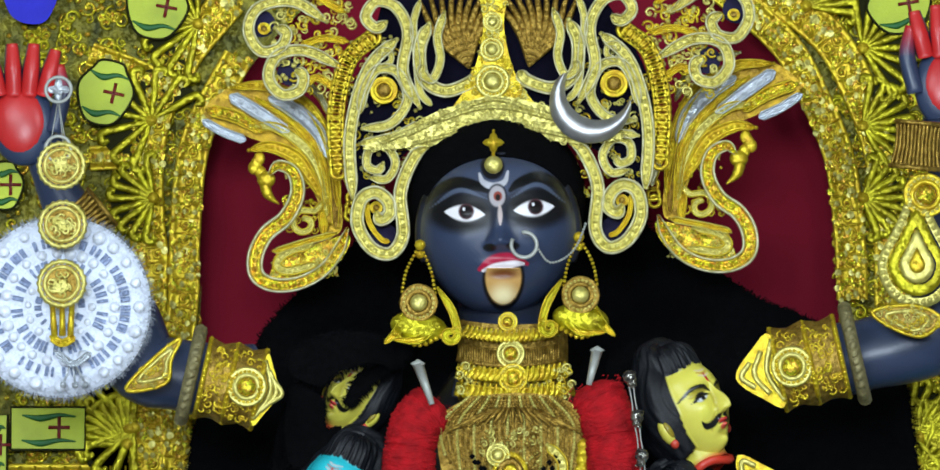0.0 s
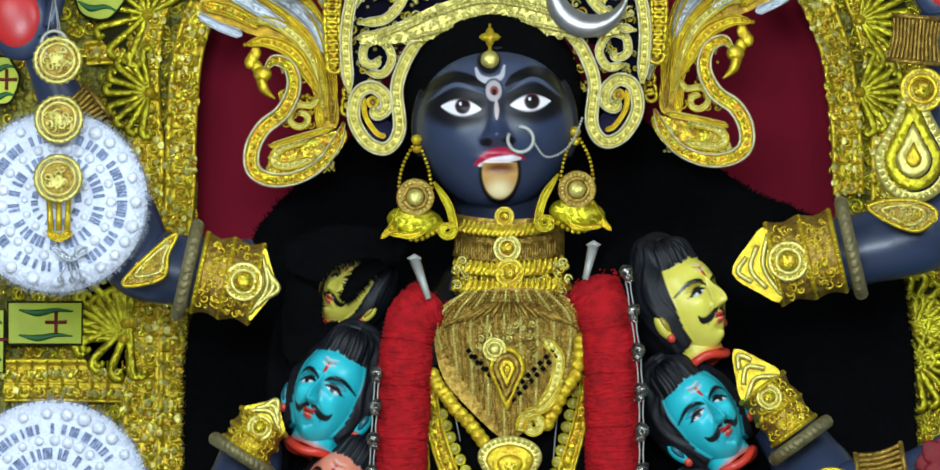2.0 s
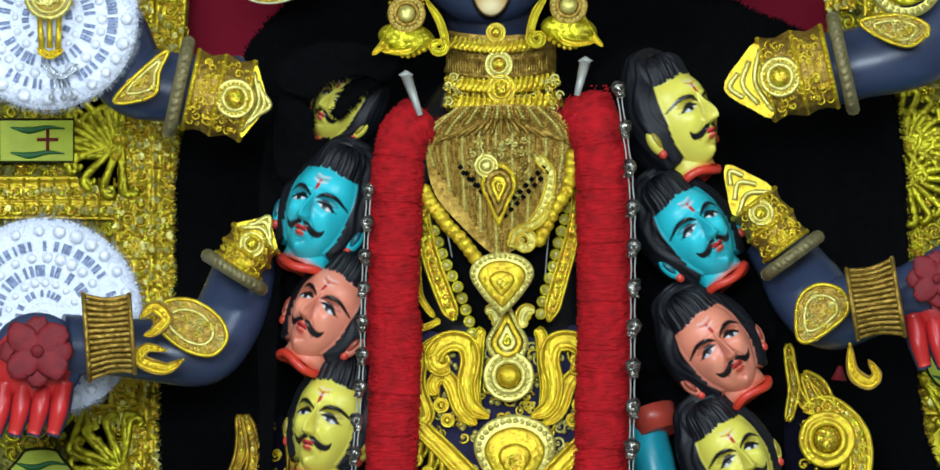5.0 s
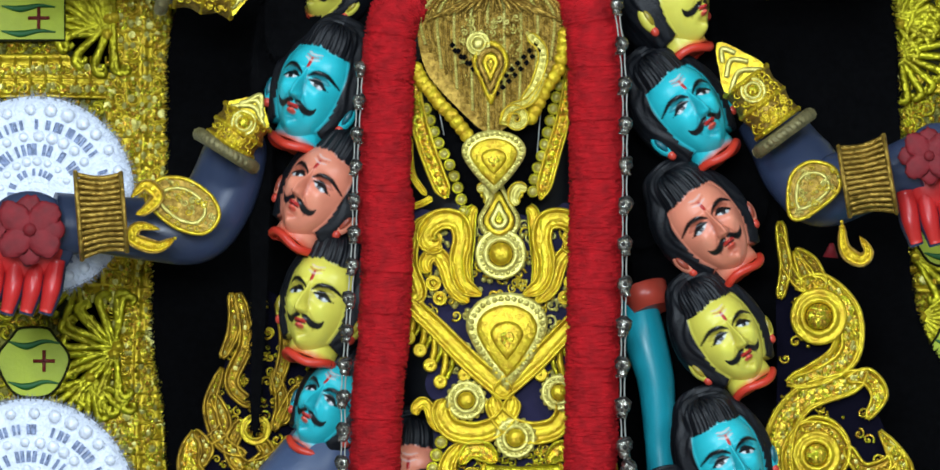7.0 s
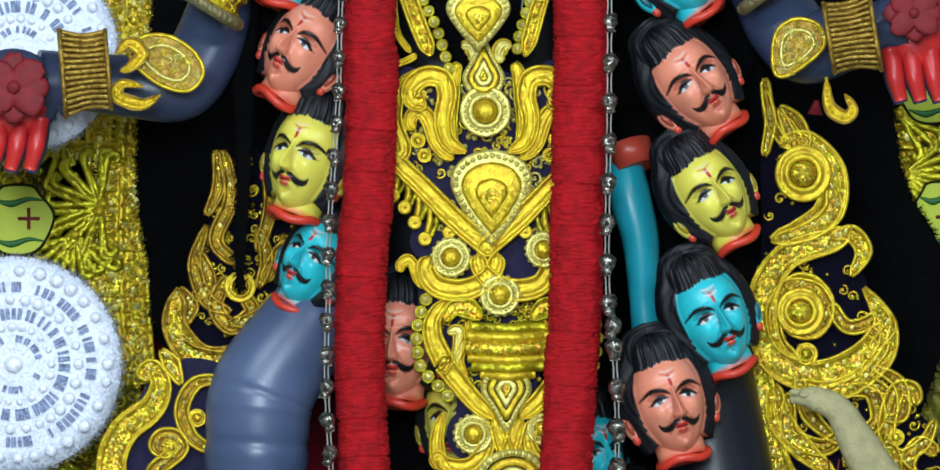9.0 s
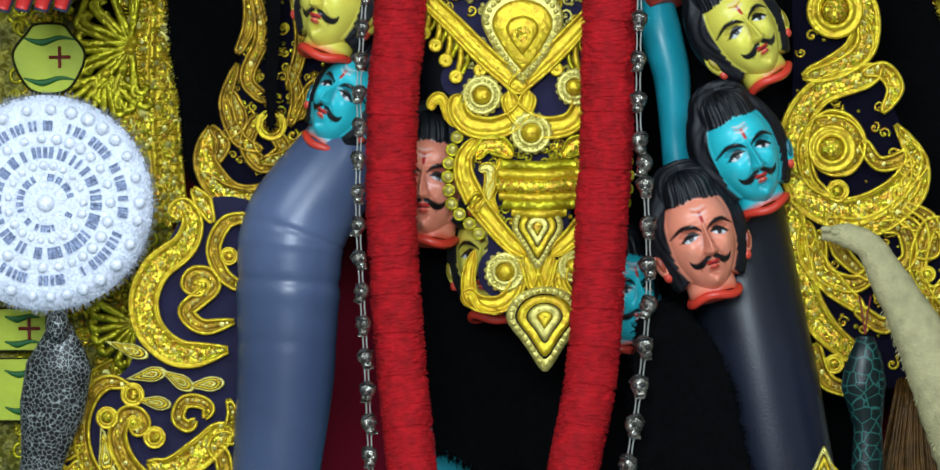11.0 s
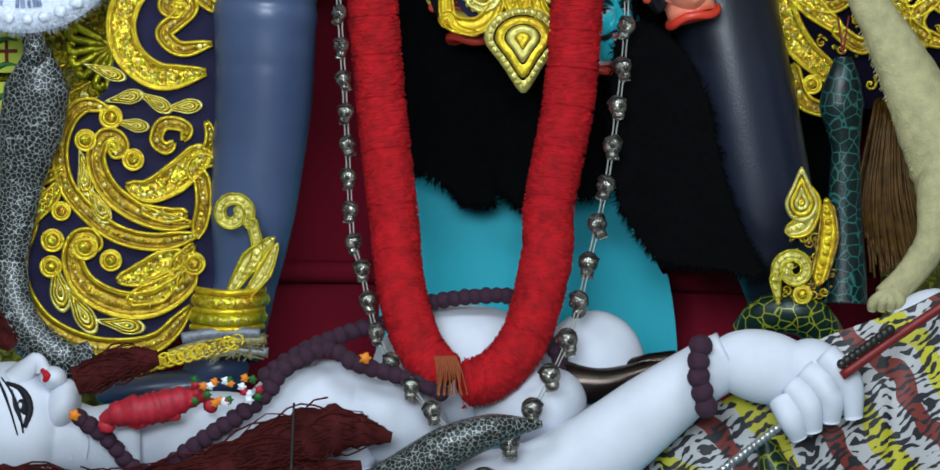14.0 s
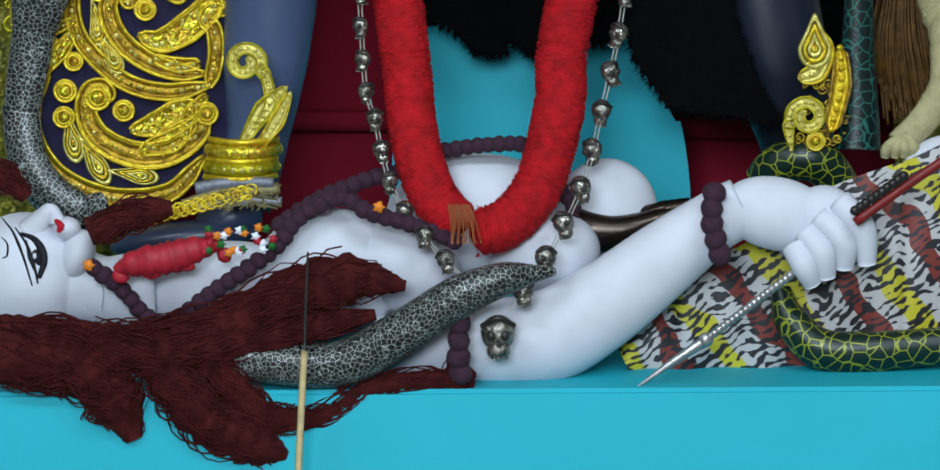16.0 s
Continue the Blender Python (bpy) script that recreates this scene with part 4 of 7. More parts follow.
    for i in range(n):
        c = (rng.uniform(x0, x1), rng.uniform(y0, y1))
        if keep is not None and not keep(*c):
            continue
        r = rng.uniform(*size)
        zz = z + rng.uniform(0, 3)
        if rng.random() < 0.6:
            f.tube(spiral(c, r, r * 0.25, rng.uniform(0, 360), rng.choice([-1, 1]) * 1.1, 12), r * 0.22, 5, z=zz, smooth=False, mat=int(rng.random() < 0.35))
            f.bead(c, r * 0.28, zz + 1, mat=1, n=6)
        else:
            f.bead(c, r * 0.45, zz, mat=1, n=7)
    ob = part(name, f, list(mats), th)
    ob["kind"] = kind
    return ob


def mirror(pts, cx, lean):
    return [(2 * cx - p[0], p[1] + lean * 2 * (cx - p[0])) for p in pts]


def both(fn, pts, cx, lean, *a, **k):
    fn(pts, *a, **k)
    fn(mirror(pts, cx, lean), *a, **k)


# ---- crown ----
crown = thing("crown", (37, 968), 0.0, "tall pale gold crown of curling scrolls and beads", "crown")
CX = (41, 968)[0]
part("backing", Form().plate([(-164, 857), (-177, 934), (-169, 1011), (-139, 1072), (-122, 1141), (-72, 1193), (150, 1193), (192, 1141), (234, 1072), (259, 1003), (255, 934), (246, 865), (220, 857), (191, 917), (132, 936), (30, 949), (-71, 934), (-122, 883), (-138, 857)], -14, -8), NAVY_DEEP, crown, "dark navy velvet backing")


def cs(pts, w=8, h=9, z=0.0, mats=(CREAM_FOIL, GOLD_PALE)):
    both(lambda p: scroll(crown, p, w * 1.1, h, z, mats, True), pts, CX, 0.03)


cs([(-104, 1084), (-139, 1050), (-160, 998), (-170, 934), (-165, 857)], 8.5, 10)
cs([(-61, 929), (-79, 915), (-98, 865), (-94, 806), (-111, 778), (-138, 785), (-158, 818), (-154, 853), (-134, 865), (-116, 853), (-113, 835), (-126, 826), (-133, 838)], 9, 11, 6)
cs([(-71, 986), (-95, 1037), (-88, 1094), (-105, 1131), (-133, 1139), (-148, 1117), (-133, 1101), (-118, 1110)], 8, 10, 4)
cs([(-152, 956), (-112, 963), (-88, 998), (-102, 1036), (-131, 1041), (-149, 1013), (-156, 977)], 7, 8, 2)
cs([(-126, 1044), (-112, 1053), (-114, 1067), (-126, 1068), (-129, 1058)], 4, 6, 3)
cs([(-142, 886), (-117, 884), (-105, 908), (-120, 931), (-142, 925), (-145, 903), (-130, 896), (-122, 907)], 6, 8, 3)
cs([(-156, 934), (-105, 946), (-71, 964)], 6, 7, 8)
cs([(-58, 1107), (-71, 1072), (-66, 1029), (-36, 1010), (0, 1022), (14, 1037)], 9, 9, 4)
cs([(-36, 1124), (-46, 1089), (-42, 1055), (-53, 1027), (-68, 1036), (-66, 1048)], 6, 9, 8)
cs([(-71, 1141), (-80, 1107), (-76, 1063), (-71, 1011), (-54, 989)], 5, 7, 6)
cs([(-145, 853), (-142, 823), (-126, 799), (-113, 794)], 3.5, 7, 6, (GOLD, GOLD))
cs([(-203, 1110), (-250, 1139), (-299, 1131), (-314, 1098), (-297, 1068), (-270, 1072), (-260, 1093), (-275, 1103)], 8, 10, -6)
cs([(-182, 1044), (-233, 1068), (-273, 1061), (-285, 1029), (-266, 1005), (-241, 1011), (-236, 1032), (-248, 1041)], 8, 10, -6)
cs([(-173, 1081), (-207, 1086), (-241, 1075)], 5, 8, -6, (GOLD, GOLD))
cs([(-185, 1010), (-215, 1029), (-231, 1020)], 5, 8, -6, (GOLD, GOLD))
cs([(-180, 1124), (-208, 1141), (-242, 1159)], 5, 8, -6, (GOLD, GOLD))
for p in ([(-296, 1107)], [(-253, 1037)], [(-121, 801)]):
    both(lambda q: part("inset", Form().lathe(q[0], [(20, 0), (0.1, 1)], 16, -10), NAVY, crown), p, CX, 0.03)
for p, r in (([(-122, 1011)], 20), ([(-292, 1100)], 9), ([(-133, 1101)], 9), ([(-132, 843)], 9)):
    both(lambda q: medal(crown, q[0], r, 4, (GOLD, GOLD_PALE, GOLD_DARK), "boss", False), p, CX, 0.03)
# a column of loops outside the rim
for i, p in enumerate(curve([(-138, 1087), (-169, 1059), (-185, 1011), (-190, 960), (-186, 895)], 5)):
    both(lambda q: part("loop", Form().tube(spiral(q[0], 10, 10, 0, 1, 12)[:-1], 3.4, 6, closed=True, z=2).bead(q[0], 4.5, 1), GOLD, crown), [tuple(p)], CX, 0.03)
filler(crown, (*(-279, 1003), *(-165, 1141)), 150, 5, (5, 10), -8, (GOLD, GOLD_PALE))
filler(crown, (*(247, 1003), *(354, 1141)), 150, 6, (5, 10), -8, (GOLD, GOLD_PALE))
filler(crown, (*(-164, 857), *(-71, 1089)), 110, 7, (4, 8), -8, (GOLD, GOLD_PALE))
filler(crown, (*(149, 857), *(247, 1089)), 110, 8, (4, 8), -8, (GOLD, GOLD_PALE))
# brim
brim = [(-151, 927), (-105, 949), (-54, 977), (-12, 992), (31, 1003), (81, 996), (124, 984), (170, 964), (217, 944), (166, 934), (132, 937), (81, 944), (32, 951), (-20, 939), (-79, 929)]
part("brim", Form().plate(brim, 0, 18), GOLD_PALE, crown, "pale gold beaded brim")
poly = curve(brim, 6, True)


def inside(x, y, p=poly):
    q = np.roll(p, -1, 0)
    return bool(np.sum(((p[:, 1] > y) != (q[:, 1] > y)) & (x < (q[:, 0] - p[:, 0]) * (y - p[:, 1]) / (q[:, 1] - p[:, 1] + 1e-9) + p[:, 0])) % 2)


filler(crown, (*(-151, 925), *(217, 1005)), 1100, 9, (2.5, 6), 17, (GOLD_PALE, GOLD_PALE), keep=inside)
for row in ([(-122, 936), (-54, 964), (32, 987), (124, 968), (191, 946)], [(-80, 934), (-20, 949), (32, 961), (90, 955), (153, 941)], [(-88, 947), (-29, 975), (32, 998), (98, 980), (170, 956)]):
    part("beading", Form().tube(row, 3, 6, z=20).beads(row, 9, 3.6, 21), GOLD_PALE, crown)
# central crest
crest = [(-25, 980), (-2, 1020), (12, 1063), (19, 1107), (14, 1167), (53, 1167), (48, 1107), (56, 1059), (71, 1020), (94, 982), (32, 998)]
part("crest", Form().plate(crest, 0, 14), GOLD, crown, "gold beaded crest")
cpoly = curve(crest, 6, True)
filler(crown, (*(-25, 977), *(94, 1167)), 500, 10, (3, 7), 13, (GOLD_PALE, GOLD), keep=lambda x, y: inside(x, y, cpoly))
for p, r in (((32, 1024), 24), ((31, 1070), 17), ((32, 1110), 14)):
    medal(crown, p, r, 16, (GOLD_PALE, GOLD, GOLD_PALE))
for k in range(9):
    a = 62 + k * 8
    o = (-2, 1044)
    pts = [o, (o[0] + 60 * np.cos(np.radians(a + 10)), o[1] + 60 * np.sin(np.radians(a + 10))), (o[0] + 118 * np.cos(np.radians(a)), o[1] + 118 * np.sin(np.radians(a)))]
    both(lambda q: part("fan_rib", Form().tube(q, [2.5, 6, 3], 6, z=3).beads(q, 9, 2.5, 7), GOLD_DARK, crown), pts, CX, 0.03)

# ---- crescent blade on the crown ----
f = Form()
out, inn = spiral((170, 993), 58, 58, 135, 0.62, 26), spiral((181, 1015), 47, 47, 152, 0.53, 26)
g = np.zeros((26, 5, 3))
for i in range(26):
    for j, s in enumerate((0, 0.25, 0.5, 0.75, 1)):
        g[i, j, :2] = out[i] * (1 - s) + inn[i] * s
        g[i, j, 2] = 30 + 12 * np.sin(np.pi * s)
f.grid(g)
solo("crescent_blade", f, STEEL, (174, 977), 0.0, "polished silver crescent fixed to the crown", "crescent")

# ---- swans beside the crown ----
SX, SLEAN = (46, 840)[0], 0.045


def swan(m):
    t = (lambda p: mirror(p, SX, SLEAN)) if m else (lambda p: p)
    th = thing("swan_ornament", t([(-257, 857)])[0], 0.10, "gold and silver foil swan with a swept wing beside the crown", "swan ornament", "swan ornaments")
    W = [([(-338, 1015), (-287, 1017), (-236, 995), (-207, 956), (-191, 900), (-185, 840)], [5, 8, 8, 8, 7, 5], GOLD),
         ([(-340, 1004), (-300, 980), (-255, 951)], [9, 10, 7], SILVER),
         ([(-285, 1001), (-247, 982), (-215, 951), (-200, 913)], [8, 12, 11, 5], SILVER),
         ([(-370, 983), (-329, 972), (-293, 951)], [9, 10, 7], GOLD_GLITTER),
         ([(-378, 968), (-348, 951), (-316, 939)], [6, 7, 7], SILVER),
         ([(-302, 999), (-262, 975), (-223, 936), (-206, 895), (-197, 836)], [4, 6, 7, 7, 5], GOLD),
         ([(-310, 960), (-270, 956), (-230, 925), (-208, 883), (-201, 831)], [5, 8, 9, 8, 5], GOLD_PALE),
         ([(-312, 925), (-282, 930), (-246, 915), (-223, 883), (-209, 857)], [4, 9, 11, 9, 4], GOLD),
         ([(-193, 878), (-190, 848), (-189, 814)], [5, 7, 4], GOLD_DARK),
         ([(-210, 840), (-206, 818), (-206, 804)], [5, 7, 4], GOLD),
         ([(-179, 895), (-169, 874), (-164, 855)], [4, 6, 4], CREAM_FOIL),
         ([(-290, 1035), (-249, 1028), (-215, 1007), (-198, 973)], [5, 7, 7, 4], CREAM_FOIL)]
    for pts, w, mat in W:
        scroll(th, t(pts), w, 8, 0, (SILVER if mat is SILVER else GOLD, mat), mat is not SILVER, "feather")
    part("backing", Form().plate(t([(-376, 977), (-338, 1016), (-283, 1020), (-232, 994), (-202, 951), (-187, 891), (-180, 814), (-206, 806), (-212, 844), (-231, 887), (-266, 925), (-297, 938), (-321, 947)]), -6, -1), SHADE_GOLD, th)
    part("body", Form().plate(t([(-170, 804), (-206, 795), (-256, 776), (-277, 759), (-279, 731), (-239, 732), (-197, 753), (-174, 780)]), -4, 8), GOLD_GLITTER, th)
    scroll(th, t([(-284, 889), (-270, 903), (-249, 893), (-243, 863), (-259, 829), (-286, 806), (-301, 776), (-299, 747), (-275, 733), (-239, 736), (-205, 755), (-184, 784), (-172, 814)]), [7, 9, 11, 12, 12, 11, 10, 9, 7], 10, 4, (CREAM_FOIL, GOLD_GLITTER), name="neck")
    scroll(th, t([(-222, 790), (-256, 780), (-271, 763), (-256, 753), (-214, 763)]), 7, 8, 8, (GOLD, GOLD_PALE), name="breast_feather")
    scroll(th, t([(-189, 806), (-239, 792), (-276, 780)]), 5, 8, 10, (GOLD_PALE, GOLD), name="breast_feather")
    part("head", Form().ball((*t([(-287, 883)])[0], 8), (13, 12, 8), 10), GOLD, th)
    part("beak", Form().tube(t([(-289, 877), (-284, 861), (-269, 848)]), [8, 7, 1], 8, z=8), GOLD, th)
    for i, p in enumerate([(-301, 906), (-305, 900), (-297, 913), (-295, 893)]):
        part("crest_feather", Form().ball((*t([p])[0], 4), (8, 10, 4), 8), GOLD, th)
    scroll(th, t(coil((-233, 821), 20, 60, 1.2, [(-202, 857), (-216, 840)])), 5, 7, 2, (GOLD, GOLD_PALE))
    scroll(th, t(coil((-242, 891), 18, 200, -1.0, [])), 4, 7, -2, (GOLD, GOLD_PALE))
    x = [p[0] for p in t([(-300, 1029), (-165, 1029)])]
    dy = t([(-239, 797)])[0][1] - (-239, 797)[1]
    filler(th, (min(x) + 20, (-239, 746)[1] + dy, max(x) - 20, (-239, 784)[1] + dy), 90, 12, (2.5, 5), 8, (GOLD_GLITTER, GOLD_PALE))
    filler(th, (min(x) + 40, (-239, 806)[1] + dy, max(x) - 30, (-240, 968)[1] + dy), 60, 13, (4, 8), -3, (GOLD, GOLD_GLITTER))
    for i in range(11):
        p = curve([(-164, 1011), (-159, 943), (-165, 857), (-170, 814)], 4)[i]
        part("loop", Form().tube(spiral(t([tuple(p)])[0], 8, 8, 0, 1, 10)[:-1], 3, 6, closed=True), GOLD, th)


swan(False)
swan(True)


# ---- backdrop: bands of sequins and rings, fans and painted plaques ----
def sequin_band(pts, w, seed, label):
    """A foil strip with rows of rings and loose sequins."""
    rng = np.random.default_rng(seed)
    th = thing("sequin_band", tuple(pts[len(pts) // 2]), 0.36, label, "sequin band", "sequin bands of the backdrop")
    p = curve(pts, 12)
    part("strip", Form().band(pts, w, 5, 0), GOLD, th)
    d = np.concatenate([[0], np.cumsum(np.linalg.norm(np.diff(p, axis=0), axis=1))])
    at = lambda s: np.array([np.interp(s, d, p[:, i]) for i in range(2)])
    k = 0
    s = 8.0
    while s < d[-1] - 8:
        o = at(s)
        t = at(s + 1) - at(s - 1)
        t = t / np.linalg.norm(t)
        n = np.array([-t[1], t[0]])
        for e in ((-0.45, 0.3) if w > 24 else (0,)):
            c = o + n * w * e
            f = Form().tube(spiral(tuple(c), 9, 3, rng.uniform(0, 360), 1.25, 14), 2.6, 5, z=5, smooth=False)
            f.bead(tuple(c), 3.5, 6, mat=1, n=7)
            part("ring", f, [GOLD, GOLD_GLITTER], th)
        f = Form().tube([tuple(o - n * w * 0.85 + t * 10), tuple(o + n * w * 0.85 + t * 10)], 2, 5, z=6)
        part("bar", f, GOLD, th)
        s += 21
    f = Form()
    for i in range(int(d[-1] * w / 38)):
        o = at(rng.uniform(0, d[-1]))
        c = o + np.array([rng.uniform(-1, 1), rng.uniform(-0.2, 0.2)]) * w * 0.95
        f.lathe(tuple(c), [(rng.uniform(3, 6), 0), (0.05, rng.uniform(0.5, 3))], 8, rng.uniform(6, 11), sx=rng.uniform(0.6, 1), mat=int(rng.random() < 0.35))
    ob = part("glitter", f, [GOLD_GLITTER, GOLD_PALE], th, "loose glittering gold sequins")
    ob["kind"] = "stuff"
    return th


EDGE_L = [(-411, -176), (-421, -1), (-412, 264), (-408, 473), (-411, 610), (-402, 712), (-401, 797), (-394, 900), (-376, 968), (-328, 1059)]
sequin_band(EDGE_L, 22, 1, "gold foil edge band with coiled rings round the arch")
sequin_band([(x - 48, y) for x, y in [(-409, -176), (-419, -1), (-409, 264), (-405, 473), (-407, 610), (-402, 763), (-408, 831), (-409, 917), (-395, 986), (-356, 1063), (-293, 1141)]], 26, 2, "glittering gold sequin band beside the arch")
EDGE_R = [(320, 1176), (367, 1150), (448, 1074), (490, 994), (522, 908), (534, 797), (536, 712)]
sequin_band(EDGE_R, 22, 3, "gold foil edge band with coiled rings round the arch")
sequin_band([(x + 50, y + 8) for x, y in [(354, 1176), (375, 1150), (457, 1081), (501, 1003), (531, 913), (543, 797), (543, 695)]], 26, 4, "glittering gold sequin band beside the arch")
sequin_band([(-645, 460), (-561, 460), (-477, 460)], 22, 5, "horizontal gold sequin band with raised rims")
sequin_band([(-644, 435), (-561, 435), (-477, 433)], 14, 6, "horizontal gold sequin band with raised rims")
sequin_band([(-538, 1063), (-470, 1037), (-410, 1003)], 18, 7, "short gold sequin band across the backdrop")
sequin_band([(-536, 913), (-502, 915), (-460, 910)], 18, 8, "short gold sequin band across the backdrop")
sequin_band([(626, 443), (660, 441), (689, 439)], 18, 9, "short gold sequin band across the backdrop")
sequin_band([(628, 164), (670, 161), (708, 160)], 18, 10, "short gold sequin band across the backdrop")
sequin_band([(-610, 148), (-544, 146), (-477, 142)], 20, 12, "horizontal gold sequin band with raised rims")
sequin_band([(-609, -458), (-549, -409), (-490, -376)], 14, 13, "short gold sequin band across the backdrop")


def fan(c, r, a0, a1, n, y=0.355):
    """A palmette of curling ribs over dark velvet."""
    th = thing("palmette", c, y, "gold foil palmette of curling ribs on dark velvet", "palmette", "gold palmettes of the backdrop")
    rim = [(c[0] + r * 0.98 * np.cos(np.radians(a)), c[1] + r * 0.98 * np.sin(np.radians(a))) for a in np.linspace(a0, a1, 12)]
    part("backing", Form().plate(rim + [c], 0, 2, smooth=False), DARK_OLIVE, th)
    for i in range(n):
        a = np.radians(a0 + (a1 - a0) * i / (n - 1))
        b = a + 0.18 * (1 if i > n / 2 else -1)
        q = [c, (c[0] + 0.5 * r * np.cos(a), c[1] + 0.5 * r * np.sin(a)), (c[0] + 0.95 * r * np.cos(a), c[1] + 0.95 * r * np.sin(a)), (c[0] + r * np.cos(b), c[1] + r * np.sin(b)),
             (c[0] + 0.88 * r * np.cos(b), c[1] + 0.88 * r * np.sin(b))]
        part("rib", Form().tube(q, [3, 5.5, 6, 5.5, 3.5], 6, 0.7, z=5), GOLD_LIME, th)
    part("knob", Form().bead(c, 9, 4), GOLD, th)


DARK_OLIVE = shader("dark_olive_velvet", lin(40, 40, 16), 0.9, 0, 30, gloss=0.1)
for c, r, a0, a1 in (((-386, 1107), 80, 90, 260), ((-450, 968), 75, 30, 250), ((-446, 857), 62, 100, 260), ((-476, 531), 78, 80, 280), ((-478, 509), 70, 90, 180), ((-469, 532), 75, 90, 270),
                     ((-469, 64), 82, 80, 280), ((-502, 31), 60, 200, 330), ((-464, 74), 75, 90, 270), ((-465, -317), 60, 150, 300), ((611, 532), 70, -70, 80), ((626, 477), 66, -80, 70),
                     ((645, 193), 66, -60, 80), ((653, 110), 60, -80, 40), ((557, 1072), 80, -60, 100), ((555, 960), 70, -60, 80), ((477, 1133), 70, -10, 100), ((627, 519), 50, -30, 90),
                     ((554, 857), 60, -70, 70), ((-519, 164), 56, 60, 280)):
    fan(c, r, a0, a1, 9)


def plaque(c, w, h, rot, pot=False, y=0.35):
    """A lime painted card with green leaf strokes and a small red cross mark."""
    th = thing("painted_plaque", c, y, "lime green painted card pot with green strokes and red mark", "painted plaque", "lime plaques of the backdrop")
    if pot:
        o = [(-w, h * 0.1), (-w * 0.6, h * 0.75), (-w * 0.35, h), (w * 0.35, h), (w * 0.6, h * 0.75), (w, h * 0.1), (w * 0.6, -h * 0.8), (0, -h), (-w * 0.6, -h * 0.8)]
        out = [tuple(p) for p in turned(o, rot) + np.array(c)]
        part("card", Form().plate(out, 0, 5), LIME, th)
        part("rim", Form().tube(out, 2, 5, z=5, closed=True), DARK_OLIVE, th)
    else:
        o = [(-w, -h), (w, -h), (w, h), (-w, h)]
        out = [tuple(p) for p in turned(o, rot) + np.array(c)]
        part("card", Form().plate(out, 0, 5, smooth=False), LIME, th)
        part("rim", Form().tube(out, 2, 5, z=5, closed=True, smooth=False), DARK_OLIVE, th)
    for s in (0.62, -0.55):
        q = turned([(-w * 0.7, h * s), (-w * 0.2, h * (s - 0.14)), (w * 0.3, h * s), (w * 0.75, h * (s - 0.06))], rot) + np.array(c)
        part("leaf_stroke", Form().tube(q, [1, 5, 3, 1], 6, 0.4, z=6), GREEN, th)
    m = np.array(c) + turned([(w * 0.3, h * 0.05)], rot)[0]
    g = Form()
    for q in ([(-15, 0), (15, 0)], [(0, -15), (0, 15)]):
        g.tube(turned(q, rot) + m, 2.4, 6, 0.6, z=6)
    part("mark", g, RED_PAINT, th)


plaque((-516, 1007), 40, 46, -12, True)
plaque((-444, 1131), 44, 46, -10, True)
plaque((-589, 531), 52, 30, 0)
plaque((-659, 506), 14, 44, 0)
plaque((-581, 52), 50, 48, 0, True)
plaque((691, 222), 46, 42, 0, True)
plaque((699, 47), 38, 50, 0, True)
plaque((609, 1133), 46, 40, 10, True)
plaque((-620, -408), 40, 44, 0)
plaque((-623, -324), 34, 30, 0)
plaque((-655, 874), 26, 34, 0, True)
f = Form().plate([(-659, 1167), (-587, 1167), (-598, 1115), (-628, 1107), (-654, 1124)], 0, 4)
solo("blue_cloth", f, BLUE_CLOTH, (-624, 1141), 0.34, "small piece of bright blue cloth on the backdrop", "cloth")
bt = thing("foil_relief", (-582, 1141), 0.372, "small gold foil curls and sequins pressed over the backdrop", "foil relief")
for i, b in enumerate((((-655, 473), (-387, 1228)), ((514, 473), (696, 1228)), ((-627, -96), (-385, 599)), ((604, -103), (711, 594)), ((-635, -509), (-401, 7)), ((627, 18), (729, 268)))):
    filler(bt, (*b[0], *b[1]), 900, 40 + i, (6, 14), 0, (GOLD_LIME, GOLD_GLITTER))
# ---- jewels of the head ----
for m, c in ((-1, (-72, 708)), (1, (155, 719))):
    th = thing("earring", c, -0.08, "large gold earring with round boss and curled leaves", "earring", "earrings")
    medal(th, c, 27, 6, (GOLD_DARK, GOLD_PALE, GOLD_PALE))
    top = (c[0] + 2 * m * -1, c[1] + 82)
    for s in (-1, 1):
        part("chain", Form().beads([top, (c[0] + s * 17, c[1] + 46), (c[0] + s * 24, c[1] + 10)], 6, 2.6, 2), GOLD, th)
    part("stud", Form().bead(top, 8, 2).bead((top[0], top[1] - 14), 6, 2), GOLD, th)
    part("cup", Form().lathe((c[0], c[1] - 34), [(40, -4), (36, 6), (22, 10), (0.1, 12)], 20, 0, 1, 0.55, turn=-8), GOLD_LIME, th)
    scroll(th, coil((c[0] - m * 44, c[1] - 46), 12, 60 if m < 0 else 120, m * 1.1, [(c[0] - m * 26, c[1] + 22), (c[0] - m * 46, c[1] - 10), (c[0] - m * 54, c[1] - 38)]), 6, 6, 2, (GOLD, GOLD_LIME), False, "leaf")
    scroll(th, [(c[0] + m * 14, c[1] - 14), (c[0] + m * 30, c[1] - 40), (c[0] + m * 48, c[1] - 58)], [8, 7, 3], 6, 2, (GOLD_LIME, GOLD), False, "leaf")
    scroll(th, [(c[0] - m * 24, c[1] - 34), (c[0], c[1] - 52), (c[0] + m * 36, c[1] - 52)], [4, 7, 3], 6, 5, (GOLD_LIME, GOLD), False, "leaf")
    part("drop_beads", Form().beads([(c[0] - 34, c[1] - 44), (c[0], c[1] - 60), (c[0] + 34, c[1] - 46)], 8, 3.6, 6), GOLD, th)
